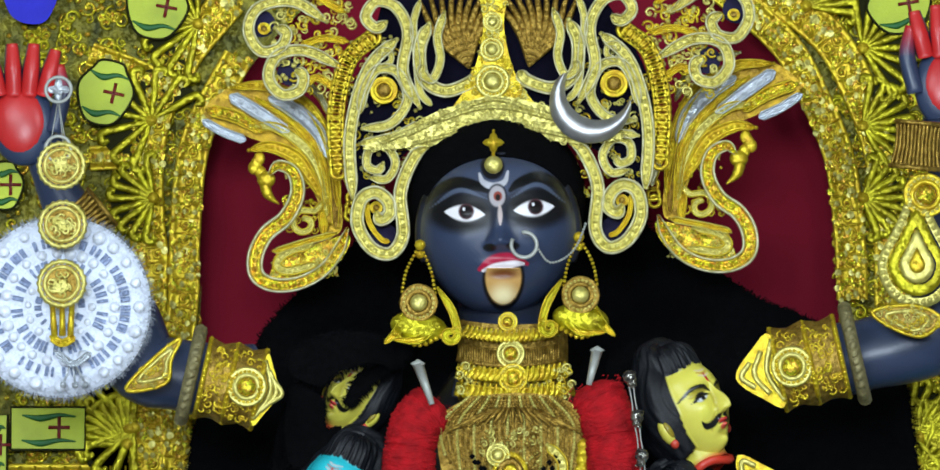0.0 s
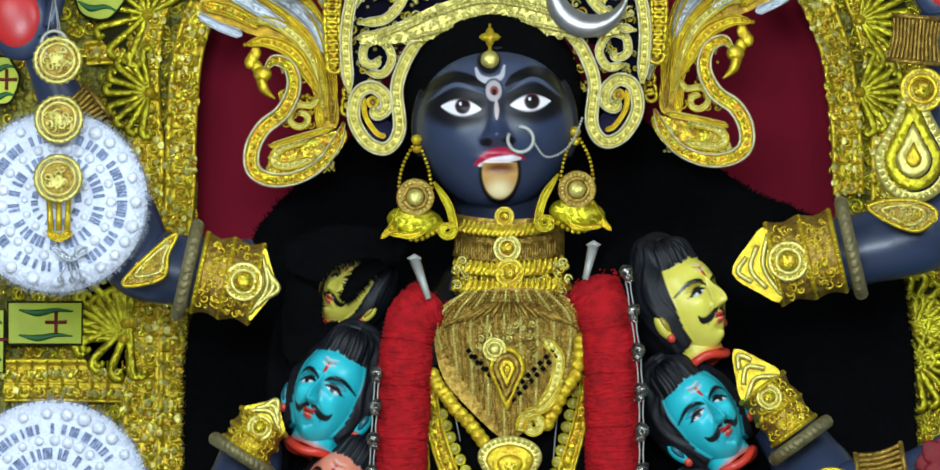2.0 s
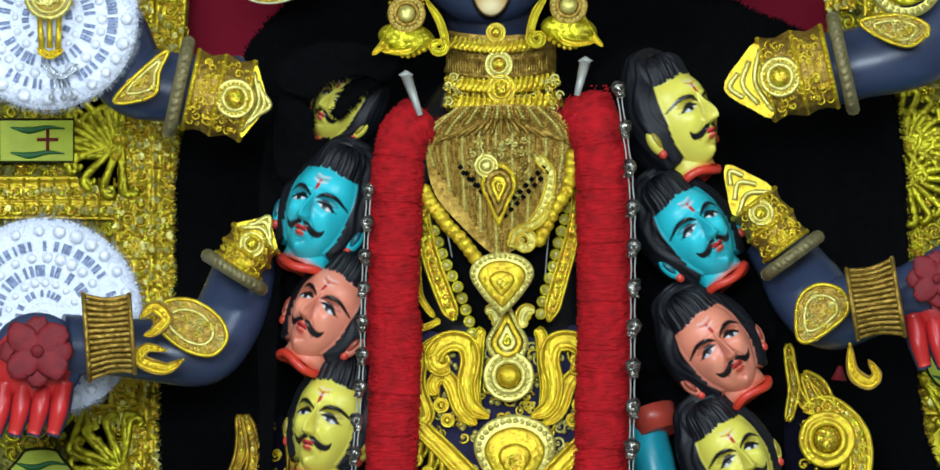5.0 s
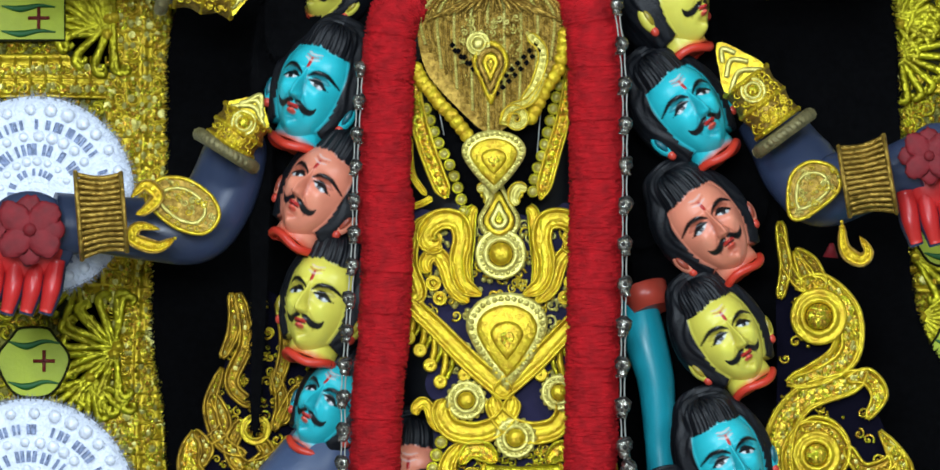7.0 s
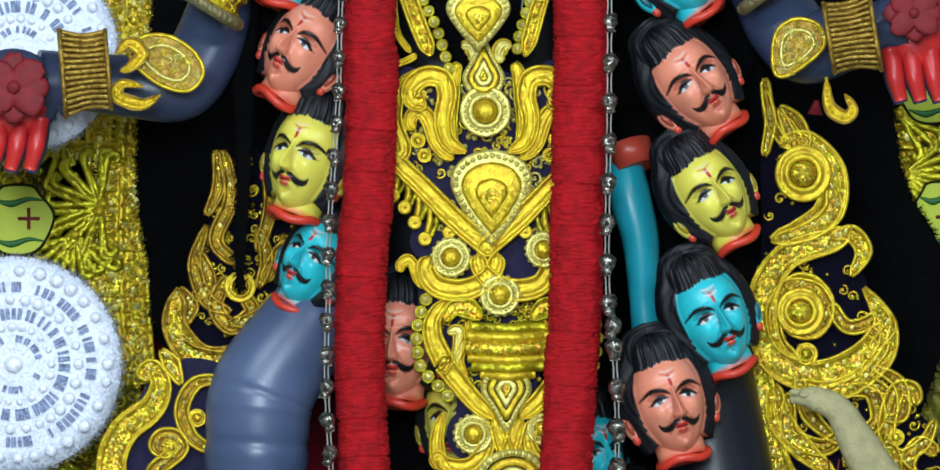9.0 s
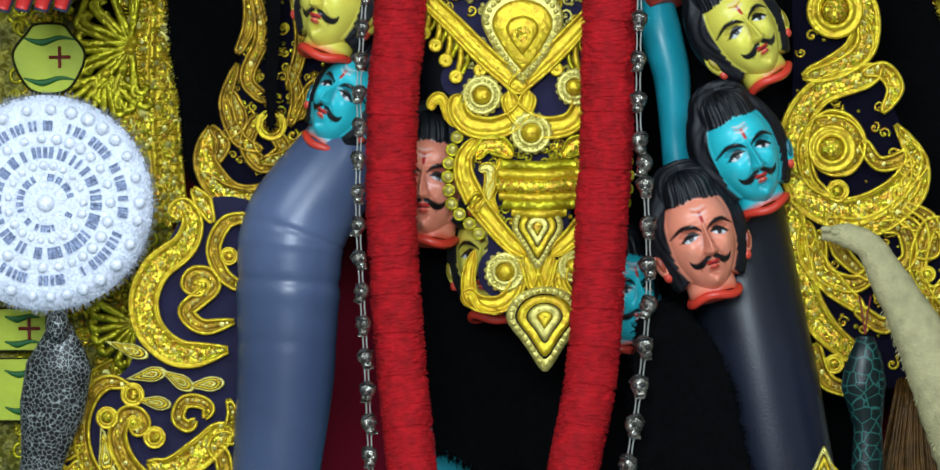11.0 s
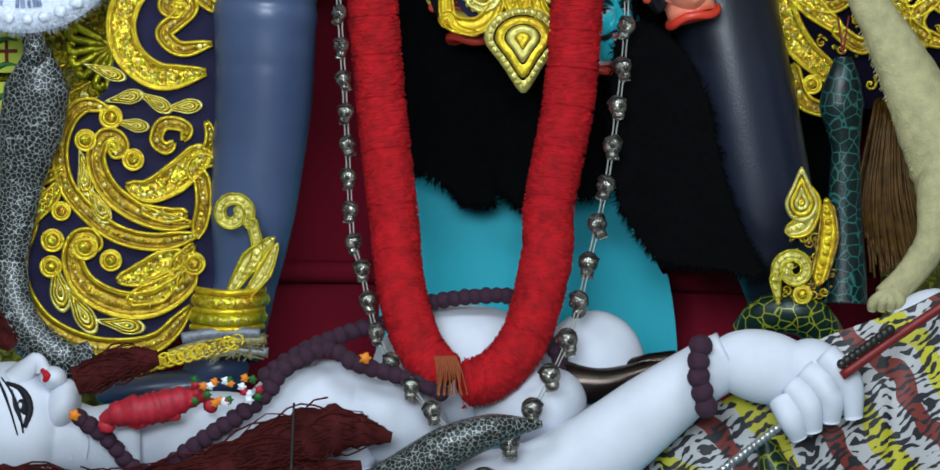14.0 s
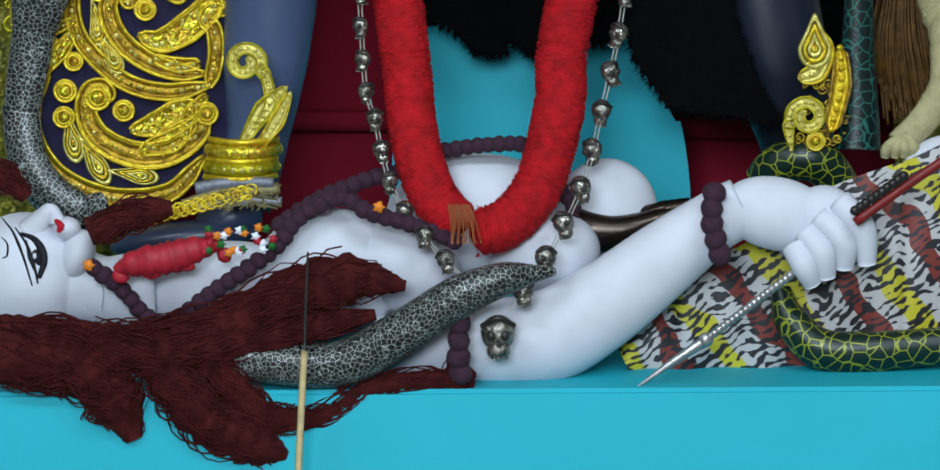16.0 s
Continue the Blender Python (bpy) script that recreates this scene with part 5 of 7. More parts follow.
th = thing("nose_ring", (76, 790), -0.145, "white nose ring with a chain to the ear", "nose ring")
part("ring", Form().tube(spiral((76, 790), 18, 18, 150, 0.86, 22), 3, 7, smooth=False), BONE, th)
part("chain", Form().beads([(*(94, 787), 0), (*(110, 766), -4), (*(131, 770), -20), (*(150, 789), -45), (*(164, 823), -70)], 4.2, 2.1, 0, n=6), BONE, th)
th = thing("forehead_pendant", (33, 934), -0.12, "small gold pendant hanging on the forehead", "pendant")
part("flower", Form().lathe((33, 936), [(12, 0), (9, 5), (0.1, 7)], 16, scallop=4, deep=0.3), GOLD, th)
part("jewel", Form().lathe((33, 904), [(13, 0), (11, 6), (5, 8), (0.1, 8)], 16, 12), GOLD_PALE, th)
part("bar", Form().tube([(33, 955), (33, 915)], [2, 2.5], 6), GOLD, th)

# ---- collar ----
collar = thing("collar_necklace", (60, 626), -0.05, "stiff gold collar necklace with round bosses", "necklace")


def wrap(x0, x1, y0, y1, sag, z0, depth, n=30):
    """Grid over the front of the neck, bowed to the viewer."""
    s = np.linspace(-1, 1, n)
    g = np.zeros((2, n, 3))
    for j, (y, e) in enumerate(((y0, 0), (y1, 0))):
        g[j, :, 0] = (x0 + x1) / 2 + s * (x1 - x0) / 2
        g[j, :, 1] = y - sag * (1 - s ** 2)
        g[j, :, 2] = z0 + depth * np.sqrt(np.maximum(0, 1 - (s * 0.98) ** 2))
    return g


rows = [((-12, 675), (126, 661), 7), ((-17, 644), (127, 632), 13), ((-19, 617), (138, 609), 9), ((-21, 590), (146, 583), 10)]
for (a, b, w), mat in zip(rows, (GOLD_PALE, GOLD_DARK, GOLD, GOLD)):
    s = np.linspace(-1, 1, 15)
    pts = [((a[0] + b[0]) / 2 + k * (b[0] - a[0]) / 2, (a[1] + b[1]) / 2 - 8 * (1 - k * k), -30 + 60 * np.sqrt(1 - 0.95 * k * k)) for k in s]
    part("band", Form().band(pts, w, 6, 0), mat, collar)
    for i, p in enumerate(curve(pts, 3)[1:-1]):
        if mat is GOLD_DARK:
            part("rib", Form().tube([(p[0], p[1] - w, p[2]), (p[0], p[1] + w, p[2])], 1.8, 5, z=6), GOLD_DARK, collar)
        elif i % 2:
            part("petal", Form().tube([(p[0] - 6, p[1] - w * 0.8, p[2]), (p[0], p[1], p[2]), (p[0] + 3, p[1] + w * 1.5, p[2])], [5, 6, 1.5], 7, z=5), GOLD, collar)
for c, r, m in (((63, 661), 11, GOLD_DARK), ((57, 636), 20, GOLD_PALE), ((60, 602), 21, GOLD), ((53, 681), 14, GOLD)):
    medal(collar, c, r, 34, (m, GOLD_PALE, GOLD_GLITTER))
filler(collar, (*(-16, 575), *(142, 621)), 170, 21, (4, 8), 18, (GOLD, GOLD_PALE))
part("backing", Form().grid(wrap((-17, 863)[0], (137, 863)[0], (25, 685)[1], (25, 571)[1], 8, -40, 58)), GOLD_DARK, collar)

def shield(th, c, w, h, z, mats, name="pendant"):
    """A stepped plaque, broad above and pointed below, with a thick beaded rim."""
    o = np.array([(-1, 0.3), (-0.72, 0.8), (0, 1), (0.72, 0.8), (1, 0.3), (0.62, -0.38), (0.06, -0.98), (-0.06, -0.98), (-0.62, -0.38)])
    f = Form()
    for k, (a, m, up) in enumerate(((1.0, 1, 4), (0.74, 0, 9), (0.54, 1, 8), (0.40, 0, 12), (0.24, 2, 12))):
        q = curve(o * [w * a, h * a] + np.array(c), 6, True)
        inn = curve(o * [w * (a - 0.08), h * (a - 0.08)] + np.array(c), 6, True)
        n = len(q)
        g = np.zeros((4, n, 3))
        g[0], g[1] = np.column_stack([q, np.full(n, z)]), np.column_stack([q, np.full(n, z + up * 0.7)])
        g[2], g[3] = np.column_stack([inn, np.full(n, z + up)]), np.column_stack([np.broadcast_to(c, (n, 2)), np.full(n, z + up * 0.8)])
        f.grid(g, wrap=True, mat=m)
    rim = o * [w * 0.87, h * 0.87] + np.array(c)
    f.beads([tuple(p) for p in rim], w * 0.16, w * 0.075, z + 4, mat=1, n=6, closed=True)
    return part(name, f, list(mats), th)


# ---- bib of chains ----
bib = thing("bib_necklace", (58, 482), -0.10, "gold bib necklace of many fine hanging chains", "necklace")
n = 27
x0, x1 = (-46, 567)[0], (157, 566)[0]
mid = (60, 567)
part("backing", Form().plate([(-46, 525), (-30, 558), (16, 577), (92, 580), (142, 566), (160, 533), (146, 465), (108, 403), (66, 369), (49, 369), (7, 407), (-34, 457)], -8, -4), GOLD_DARK, bib)
for i in range(n):
    s = -1 + 2 * i / (n - 1)
    bottom = (59, 365)[1] + 128 * abs(s) ** 1.1
    x = mid[0] + s * (x1 - x0) / 2
    f = Form()
    q = [(mid[0] + s * 62, (60, 577)[1] - 2), (mid[0] + s * 92, (60, 548)[1]), (x, (60, 516)[1] + 8 * abs(s)), (mid[0] + (x - mid[0]) * 0.93, bottom)]
    f.tube(q, 1.7, 5, z=1)
    f.beads(q, 4.6, 2.6, 1.5, n=6)
    part("chain", f, GOLD_DARK if i % 3 else GOLD_PALE, bib)
for i in range(19):
    a = np.radians(20 + 140 * i / 18)
    o = (60, 567)
    part("ray", Form().tube([(o[0] + 34 * np.cos(a) * 1.3, o[1] - 20 + 14 * np.sin(a)), (o[0] + 100 * np.cos(a), o[1] - 48 + 20 * np.sin(a))], [3.4, 2.2], 6, z=6), GOLD_DARK, bib)
# black diamond plates standing in for the dark holes between the chains
for i in range(15):
    s = (i - 7) / 7
    for k in (0, 1):
        c = (61 + s * 58 + 4 * k, 432 + 60 * abs(s) - 8 * k)
        part("dark_diamond", Form().lathe(c, [(4.6, 0), (0.1, 1.5)], 4, 8), HAIR, bib, "black diamond plate standing in for a dark gap")
filler(bib, (*(16, 441), *(100, 533)), 130, 23, (3, 6), 4, (GOLD_DARK, GOLD_PALE))
medal(bib, (39, 494), 17, 7, (GOLD_PALE, GOLD_PALE, GOLD_PALE))
drop(bib, (56, 466), 26, 50, 5, True, (GOLD_DARK, GOLD, GOLD_GLITTER))
for pts in ([(-48, 459), (-39, 441), (-28, 428), (-16, 411), (1, 394), (16, 375), (29, 357)], [(160, 507), (158, 486), (151, 457), (136, 436), (123, 411), (112, 390)]):
    for p in curve(pts, 2):
        part("petal_bead", Form().bead(tuple(p), 10.5, 2, 0.6, 10), GOLD, bib)
scroll(bib, coil((91, 388), 17, 200, -1.3, [(133, 449), (112, 415), (84, 403)]), 7, 8, 6, (GOLD, GOLD_PALE))
scroll(bib, [(108, 508), (129, 482), (120, 440), (99, 407)], 8, 7, 4, (GOLD, GOLD_PALE))
shield(bib, (60, 329), 45, 44, 8, (GOLD, GOLD_PALE, GOLD_GLITTER))

# ---- long chest panel ----
panel = thing("chest_panel", (69, 178), -0.06, "long gold breast ornament of scrolls, drops and bosses over dark velvet", "breast ornament")
PX = (71, 178)[0]
part("backing", Form().plate([(-52, 262), (-55, 204), (-40, 120), (-5, 60), (16, 30), (-14, 22), (-20, -10), (-24, -60), (-14, -130), (26, -195), (22, -262), (61, -323), (111, -365), (140, -323), (128, -262), (150, -112), (150, -30), (172, 86), (168, 262), (124, 250), (63, 262), (15, 250)],
                             -16, -10), NAVY, panel, "dark navy velvet backing")
PANEL = curve([(-51, 438), (-52, 204), (-44, 87), (-11, 37), (38, -22), (-28, -21), (-20, -80), (1, -112), (34, -195), (103, -323), (134, -229), (147, -112), (147, -30), (172, 86), (166, 437), (124, 370), (63, 278), (15, 337)], 4, True)
for c, r in (((19, -3), 42), ((147, 7), 40), ((50, -249), 38), ((-11, 20), 26)):
    part("inset", Form().lathe(c, [(r, 0), (0.1, 1)], 20, -9), NAVY, panel, "navy velvet inset")


def ps(pts, w=7, h=8, z=0.0, mats=(GOLD, GOLD), beads=False):
    both(lambda p: scroll(panel, p, np.array(w) * 1.5, h, z, mats, beads), pts, PX, 0.0)


def petal_row(pts, r, z, gap, mirrored=None):
    """A row of scallop petals, each a small domed shell with a rim."""
    p = curve(pts, 10)
    d = np.concatenate([[0], np.cumsum(np.linalg.norm(np.diff(p, axis=0), axis=1))])
    for s in np.arange(0, d[-1], gap):
        c = (np.interp(s, d, p[:, 0]), np.interp(s, d, p[:, 1]))
        for q in ([c] if mirrored is None else [c, (2 * mirrored - c[0], c[1])]):
            f = Form().lathe(q, [(r, 0), (r, r * 0.3), (r * 0.84, r * 0.5), (r * 0.68, r * 0.3)], 12, z).lathe(q, [(r * 0.7, r * 0.25), (r * 0.4, r * 0.55), (0.05, r * 0.65)], 10, z, mat=1)
            part("petal", f, [GOLD_LIME, GOLD_PALE], panel)


# black sheet added to keep the gap under the bib dark
part("under_cloth", Form().plate([(-46, 465), (-21, 396), (-3, 324), (22, 260), (75, 238), (111, 260), (133, 331), (155, 421), (162, 475), (112, 493), (4, 493)], -26, -20), HAIR, panel, "black cloth sheet added to darken the gap under the bib")
# straps and petal rows that frame the dark opening under the bib
scroll(panel, [(-50, 465), (-50, 425), (-45, 389), (-35, 353), (-22, 317), (-6, 278)], [7, 11, 13, 13, 13, 12], 8, 0, (GOLD, GOLD_GLITTER))
scroll(panel, [(164, 518), (166, 464), (162, 417), (153, 374), (140, 331), (125, 277)], [6, 8, 9, 11, 12, 12], 8, 0, (GOLD, GOLD_GLITTER))
petal_row([(-34, 403), (-18, 358), (0, 321), (11, 288), (22, 249)], 8.5, 4, 17)
petal_row([(152, 435), (140, 389), (129, 344), (117, 306), (113, 274)], 8.5, 4, 17)
for q in ([(-57, 366), (-56, 329), (-51, 306), (-34, 282)], [(-54, 266), (-38, 272), (-26, 279)]):
    scroll(panel, q, 5, 6, -4, (GOLD, GOLD))
for q in ([(-19, 416), (-9, 366)], [(127, 415), (120, 335)]):
    part("thread", Form().tube(q, 0.9, 5, z=6), BONE, panel, "thin pale thread")
# lyre scrolls round the bosses
ps([(-26, 259), (-51, 229), (-58, 189), (-46, 149), (-54, 132), (-19, 96), (25, 51), (63, 18), (85, 1)], [5, 8, 8, 9, 9, 10, 10, 9], 9, 3)
ps([(85, 2), (80, -20), (59, -41), (30, -49), (-1, -42), (-15, -20), (-8, -1)], [9, 9, 11, 11, 10, 8], 10, 2)
ps([(-16, 219), (-24, 212), (-34, 219), (-33, 235), (-14, 249), (9, 245), (16, 222), (10, 189), (17, 158), (42, 143)], [8, 9, 10, 10, 9, 7], 9, 4)
ps([(-30, 175), (-36, 185), (-31, 197), (-19, 200), (-8, 185), (2, 155), (24, 133)], [6, 7, 8, 7], 9, 1)
ps([(27, 148), (22, 182), (24, 215), (27, 255), (36, 265)], [4, 6, 7, 5], 8, 0, (GOLD_LIME, GOLD))
ps([(93, 268), (88, 278), (94, 292), (106, 290)], [4, 8, 4], 8, 6, (GOLD, GOLD_PALE))
ps([(-15, -47), (-27, -33), (-32, -14), (-40, -6), (-50, -13), (-48, -23)], [3, 5, 6, 4], 8, 2, (GOLD, GOLD))
for q in ((-23, 222), (2 * PX - -23, 222)):
    medal(panel, q, 11, 6, (GOLD, GOLD_PALE, GOLD_GLITTER), "boss", False)
for q in ((-25, 160), (2 * PX - -25, 160)):
    medal(panel, q, 11, 6, (GOLD, GOLD_PALE, GOLD_GLITTER), "boss", False)
for q in ((-16, 139), (2 * PX - -16, 139)):
    medal(panel, q, 10, 6, (GOLD, GOLD_PALE, GOLD_GLITTER), "boss", False)
for a, b in ([(-55, 125), (-60, 84)], [(-40, 115), (-44, 67)], [(-25, 99), (-30, 46)], [(-9, 80), (-16, 23)], [(8, 63), (18, 32)]):
    m = (a[0] * 0.45 + b[0] * 0.55 + 4, a[1] * 0.45 + b[1] * 0.55)
    both(lambda q: part("tassel", Form().tube(q, [3, 4.5, 5, 3], 7, z=1).lathe(tuple(q[-1]), [(10, 0), (10, 4), (7, 6), (5, 3), (0.1, 7)], 14, 2), [GOLD, GOLD_PALE], panel), [a, m, b], PX, 0)
    both(lambda q: part("tassel", Form().tube(q, [2.5, 4, 3], 7, z=-1), GOLD_LIME, panel), [(a[0] + 8, a[1] - 6), (m[0] + 10, m[1]), (b[0] + 9, b[1] + 4)], PX, 0)
drop(panel, (67, 248), 30, 48, 10)
medal(panel, (69, 200), 36, 10, (GOLD_PALE, GOLD_PALE, GOLD), "medallion", True)
shield(panel, (77, 80), 57, 67, 8, (GOLD, GOLD_PALE, GOLD_GLITTER), "shield_plaque")
for c, r in (((20, -3), 27), ((149, 7), 25), ((88, -56), 28), ((50, -249), 27), ((146, -242), 22)):
    medal(panel, c, r, 8, (GOLD_PALE, GOLD_PALE, GOLD))
    part("beading", Form().beads(spiral(c, r * 0.95, r * 0.95, 0, 1, 40), r * 0.36, r * 0.16, 8, smooth=False, n=7), GOLD_PALE, panel, "ring of pale beads")["kind"] = "stuff"
PX2 = (97, -112)[0]


def pq(pts, w=7, h=8, z=0.0, mats=(GOLD, GOLD)):
    both(lambda p: scroll(panel, p, np.array(w) * 1.45, h, z, mats, False), pts, PX2, 0.0)


pq([(14, -61), (-5, -88), (-5, -116), (10, -149), (13, -155), (50, -201), (79, -227)], [6, 9, 11, 11, 10, 8], 10, 2)
pq([(79, -227), (88, -256), (95, -277)], [8, 9, 8], 9, 4)
pq([(11, -92), (25, -73), (45, -75), (62, -89)], [4, 9, 11, 5], 9, 4, (GOLD_LIME, GOLD_GLITTER))
pq([(14, -106), (30, -106), (29, -133), (21, -157)], [4, 7, 6, 3], 8, 3, (GOLD, GOLD_PALE))
pq([(45, -89), (42, -116), (31, -144), (41, -171)], [3, 6, 5, 3], 8, 1, (GOLD, GOLD))
petal_row([(-15, -61), (-24, -85), (-28, -109), (-27, -133), (-21, -160), (-8, -172), (16, -197)], 9.5, 2, 19, PX2)
pq([(8, -218), (-1, -259), (7, -289), (45, -293), (68, -264), (60, -227)], [5, 8, 9, 9, 7], 9, 4)
pq([(-1, -297), (-7, -284), (3, -279), (15, -297), (45, -306)], [3, 5, 4], 8, 6, (GOLD, GOLD))
for y, w, r, m in ((-100, 50, 8, GOLD_LIME), (-112, 56, 8, GOLD), (-128, 57, 11, GOLD_GLITTER), (-143, 54, 7, GOLD), (-154, 48, 8, GOLD_LIME), (-166, 36, 7, GOLD)):
    part("vase_band", Form().tube([(98 - w, y, 0), (98, y - 3, 14), (98 + w, y, 0)], r, 10, z=6), m, panel)
drop(panel, (96, -187), 36, 52, 12, True)
drop(panel, (105, -313), 54, 66, 16, True, (GOLD, GOLD_PALE, GOLD))
filler(panel, (-40, 20, 160, 250), 300, 31, (6, 10), -8, (GOLD, GOLD_PALE), keep=lambda x, y: inside(x, y, PANEL))
filler(panel, (0, -228, 160, -70), 240, 32, (5, 9), -6, (GOLD_LIME, GOLD_GLITTER), keep=lambda x, y: inside(x, y, PANEL))


# ---- arm ornaments ----
def armlet(c, ang, ln, w, y, seed, leaf=1):
    """A broad embossed cuff across an arm with a rope ring, a boss and a leaf tip; ang: the arm's way in degrees, out from the body."""
    th = thing("armlet", c, y, "embossed gold armlet with rope ring, boss and leaf tip", "armlet", "armlets")
    ax = np.array([np.cos(np.radians(ang)), np.sin(np.radians(ang))])
    nn = np.array([-ax[1], ax[0]])
    C = np.array(c, float)
    rings = []
    for t in np.linspace(-0.5, 0.5, 9):
        s = np.linspace(-1, 1, 15)
        o = C + ax * ln * t
        ww = w * (1 + 0.06 * np.cos(t * 12))
        rings.append(np.stack([o[0] + nn[0] * ww * s, o[1] + nn[1] * ww * s, 58 * np.sqrt(1 - 0.97 * s * s)], 1))
    part("cuff", Form().grid(np.array(rings), flip=True), GOLD_DARK, th)
    for t in (-0.5, 0.02, 0.5):
        o = C + ax * ln * t
        q = [tuple((*(o + nn * w * s), 58 * math.sqrt(1 - 0.97 * s * s))) for s in np.linspace(-1, 1, 9)]
        part("rim", Form().tube(q, 4, 7).beads(q, 7, 3, 3), GOLD, th)
    o = C + ax * ln * 0.72
    q = [tuple((*(o + nn * (w + 8) * s), 52 * math.sqrt(1 - 0.97 * s * s))) for s in np.linspace(-1, 1, 13)]
    f = Form().tube(q, 10, 9)
    for k in range(13):
        p = curve(q, 2)[k * 2]
        f.ball((p[0], p[1], p[2] + 6), (8, 6, 6), 8, ang + 60)
    part("rope_ring", f, BRASS_DULL, th, "dull brass twisted ring")
    m = tuple(C - ax * ln * 0.28)
    medal(th, m, w * 0.50, 56, (GOLD_PALE, GOLD, GOLD_GLITTER))
    tip = C - ax * ln * (0.5 + 0.75 * leaf)
    base = C - ax * ln * 0.5
    f = Form().plate([tuple(base + nn * w * 0.85), tuple(base * 0.5 + tip * 0.5 + nn * w * 0.6), tuple(tip), tuple(base * 0.5 + tip * 0.5 - nn * w * 0.6), tuple(base - nn * w * 0.85)], 30, 42, per=4)
    part("leaf", f, GOLD, th)
    rng = np.random.default_rng(seed)
    for k in range(3):
        p = base * (1 - 0.3 * k) + tip * 0.3 * k
        part("leaf_ridge", Form().tube([tuple(p + nn * w * (0.75 - 0.22 * k)), tuple(p - ax * 16), tuple(p - nn * w * (0.75 - 0.22 * k))], 4, 7, z=44), GOLD_PALE, th)
    f = Form()
    for k in range(110):
        t, s = rng.uniform(-0.45, 0.45), rng.uniform(-0.85, 0.85)
        p = C + ax * ln * t + nn * w * s
        r = rng.uniform(3, 7)
        f.tube(spiral(tuple(p), r, r * 0.3, rng.uniform(0, 360), 1.0, 9), r * 0.25, 5, z=58 * math.sqrt(1 - 0.97 * s * s), smooth=False)
    part("filigree", f, GOLD, th)["kind"] = "stuff"
    return th


BRASS_DULL = shader("dull_brass", lin(150, 140, 96), 0.5, 0.5, 140, vary=0.5, bump=0.8)
armlet((-334, 594), 168, 80, 56, -0.05, 1, 0.45)
armlet((475, 623), 12, 90, 58, -0.05, 2, 0.9)
armlet((-295, 374), -122, 46, 36, -0.04, 3, 0.9)
armlet((434, 410), -54, 74, 36, -0.04, 4, 1.2)


def patch(outline, y, z, seed, label):
    """An embossed gold leaf lying on an arm."""
    p = curve(outline, 6, True)
    c = tuple(p.mean(0))
    th = thing("gold_leaf_plate", c, y, label, "arm ornament", "gold leaf plates")
    part("plate", Form().plate(outline, z - 4, z), GOLD_DARK, th)
    part("rim", Form().tube(outline, 3, 6, z=z, closed=True), GOLD, th)
    inner = (p - p.mean(0)) * 0.62 + p.mean(0)
    part("ridge", Form().tube(inner[::3], 3, 6, z=z, closed=True), GOLD_PALE, th)
    b = (*p.min(0), *p.max(0))
    filler(th, b, 90, seed, (3, 6), z, (GOLD, GOLD_PALE), keep=lambda x, y: inside(x, y, p))


patch([(-481, 585), (-444, 628), (-406, 657), (-418, 628), (-426, 594)], -0.02, 50, 51, "tapering gold leaf plate lying on the raised arm")
patch([(564, 695), (619, 704), (659, 687), (635, 661), (597, 670)], -0.02, 55, 52, "tapering gold leaf plate lying on the raised arm")
patch([(-425, 283), (-406, 306), (-368, 306), (-333, 282), (-323, 253), (-343, 231), (-378, 237), (-409, 259)], -0.06, 50, 53, "oval embossed gold plate on the lower arm")
patch([(470, 260), (474, 306), (500, 326), (533, 318), (541, 289), (511, 260), (482, 246)], -0.06, 50, 54, "oval embossed gold plate on the lower arm")


def cuff(a, b, w, y, z, n):
    """A wrist cuff of parallel gold ribs between two rims."""
    A, B = np.array(a, float), np.array(b, float)
    th = thing("wrist_cuff", tuple((A + B) / 2), y, "ribbed antique gold cuff round the wrist", "cuff", "wrist cuffs")
    ax = (B - A) / np.linalg.norm(B - A)
    nn = np.array([-ax[1], ax[0]])
    for i in range(n):
        s = -1 + 2 * i / (n - 1)
        zz = z + 40 * math.sqrt(1 - 0.95 * s * s)
        part("rib", Form().tube([(*(A + nn * w * s), zz), (*((A + B) / 2 + nn * w * s * 0.86), zz - 3), (*(B + nn * w * s * 0.9), zz)], 2 * w / n * 0.46, 6), GOLD_DARK, th)
    part("lining", Form().grid(np.array([[(*(P + nn * w * s * 0.9), z - 6 + 40 * math.sqrt(1 - 0.95 * s * s)) for s in np.linspace(-1, 1, 13)] for P in (A, B)])), GOLD_DARK, th)
    for P, k in ((A, 1.06), (B, 0.95)):
        q = [(*(P + nn * w * s * k), z + 42 * math.sqrt(1 - 0.95 * s * s)) for s in np.linspace(-1, 1, 9)]
        part("rim", Form().tube(q, 3.4, 8), GOLD_DARK, th)


cuff((-518, 256), (-455, 261), 58, -0.09, 22, 15)
cuff((612, 309), (548, 299), 52, -0.09, 22, 14)
cuff((630, 900), (636, 964), 36, -0.03, 10, 13)
cuff((-518, 844), (-551, 818), 30, 0.0, 6, 9)
for pts, y in (([(-384, 224), (-409, 212), (-443, 224), (-434, 241), (-405, 237)], -0.08), ([(544, 243), (548, 205), (569, 189), (581, 201), (569, 222)], -0.08), ([(-443, 283), (-425, 298), (-408, 283), (-424, 264), (-439, 258)], -0.08)):
    th = thing("gold_curl", pts[0], y, "small curled gold leaf beside the wrist cuff", "gold curl", "gold curls")
    scroll(th, pts, [4, 11, 9, 3], 8, 40, (GOLD_DARK, GOLD))

# ---- string of medallions hanging from the raised hand ----
th = thing("medallion_string", (-577, 823), -0.11, "string of round gold medallions hanging from the raised hand", "medallion string")
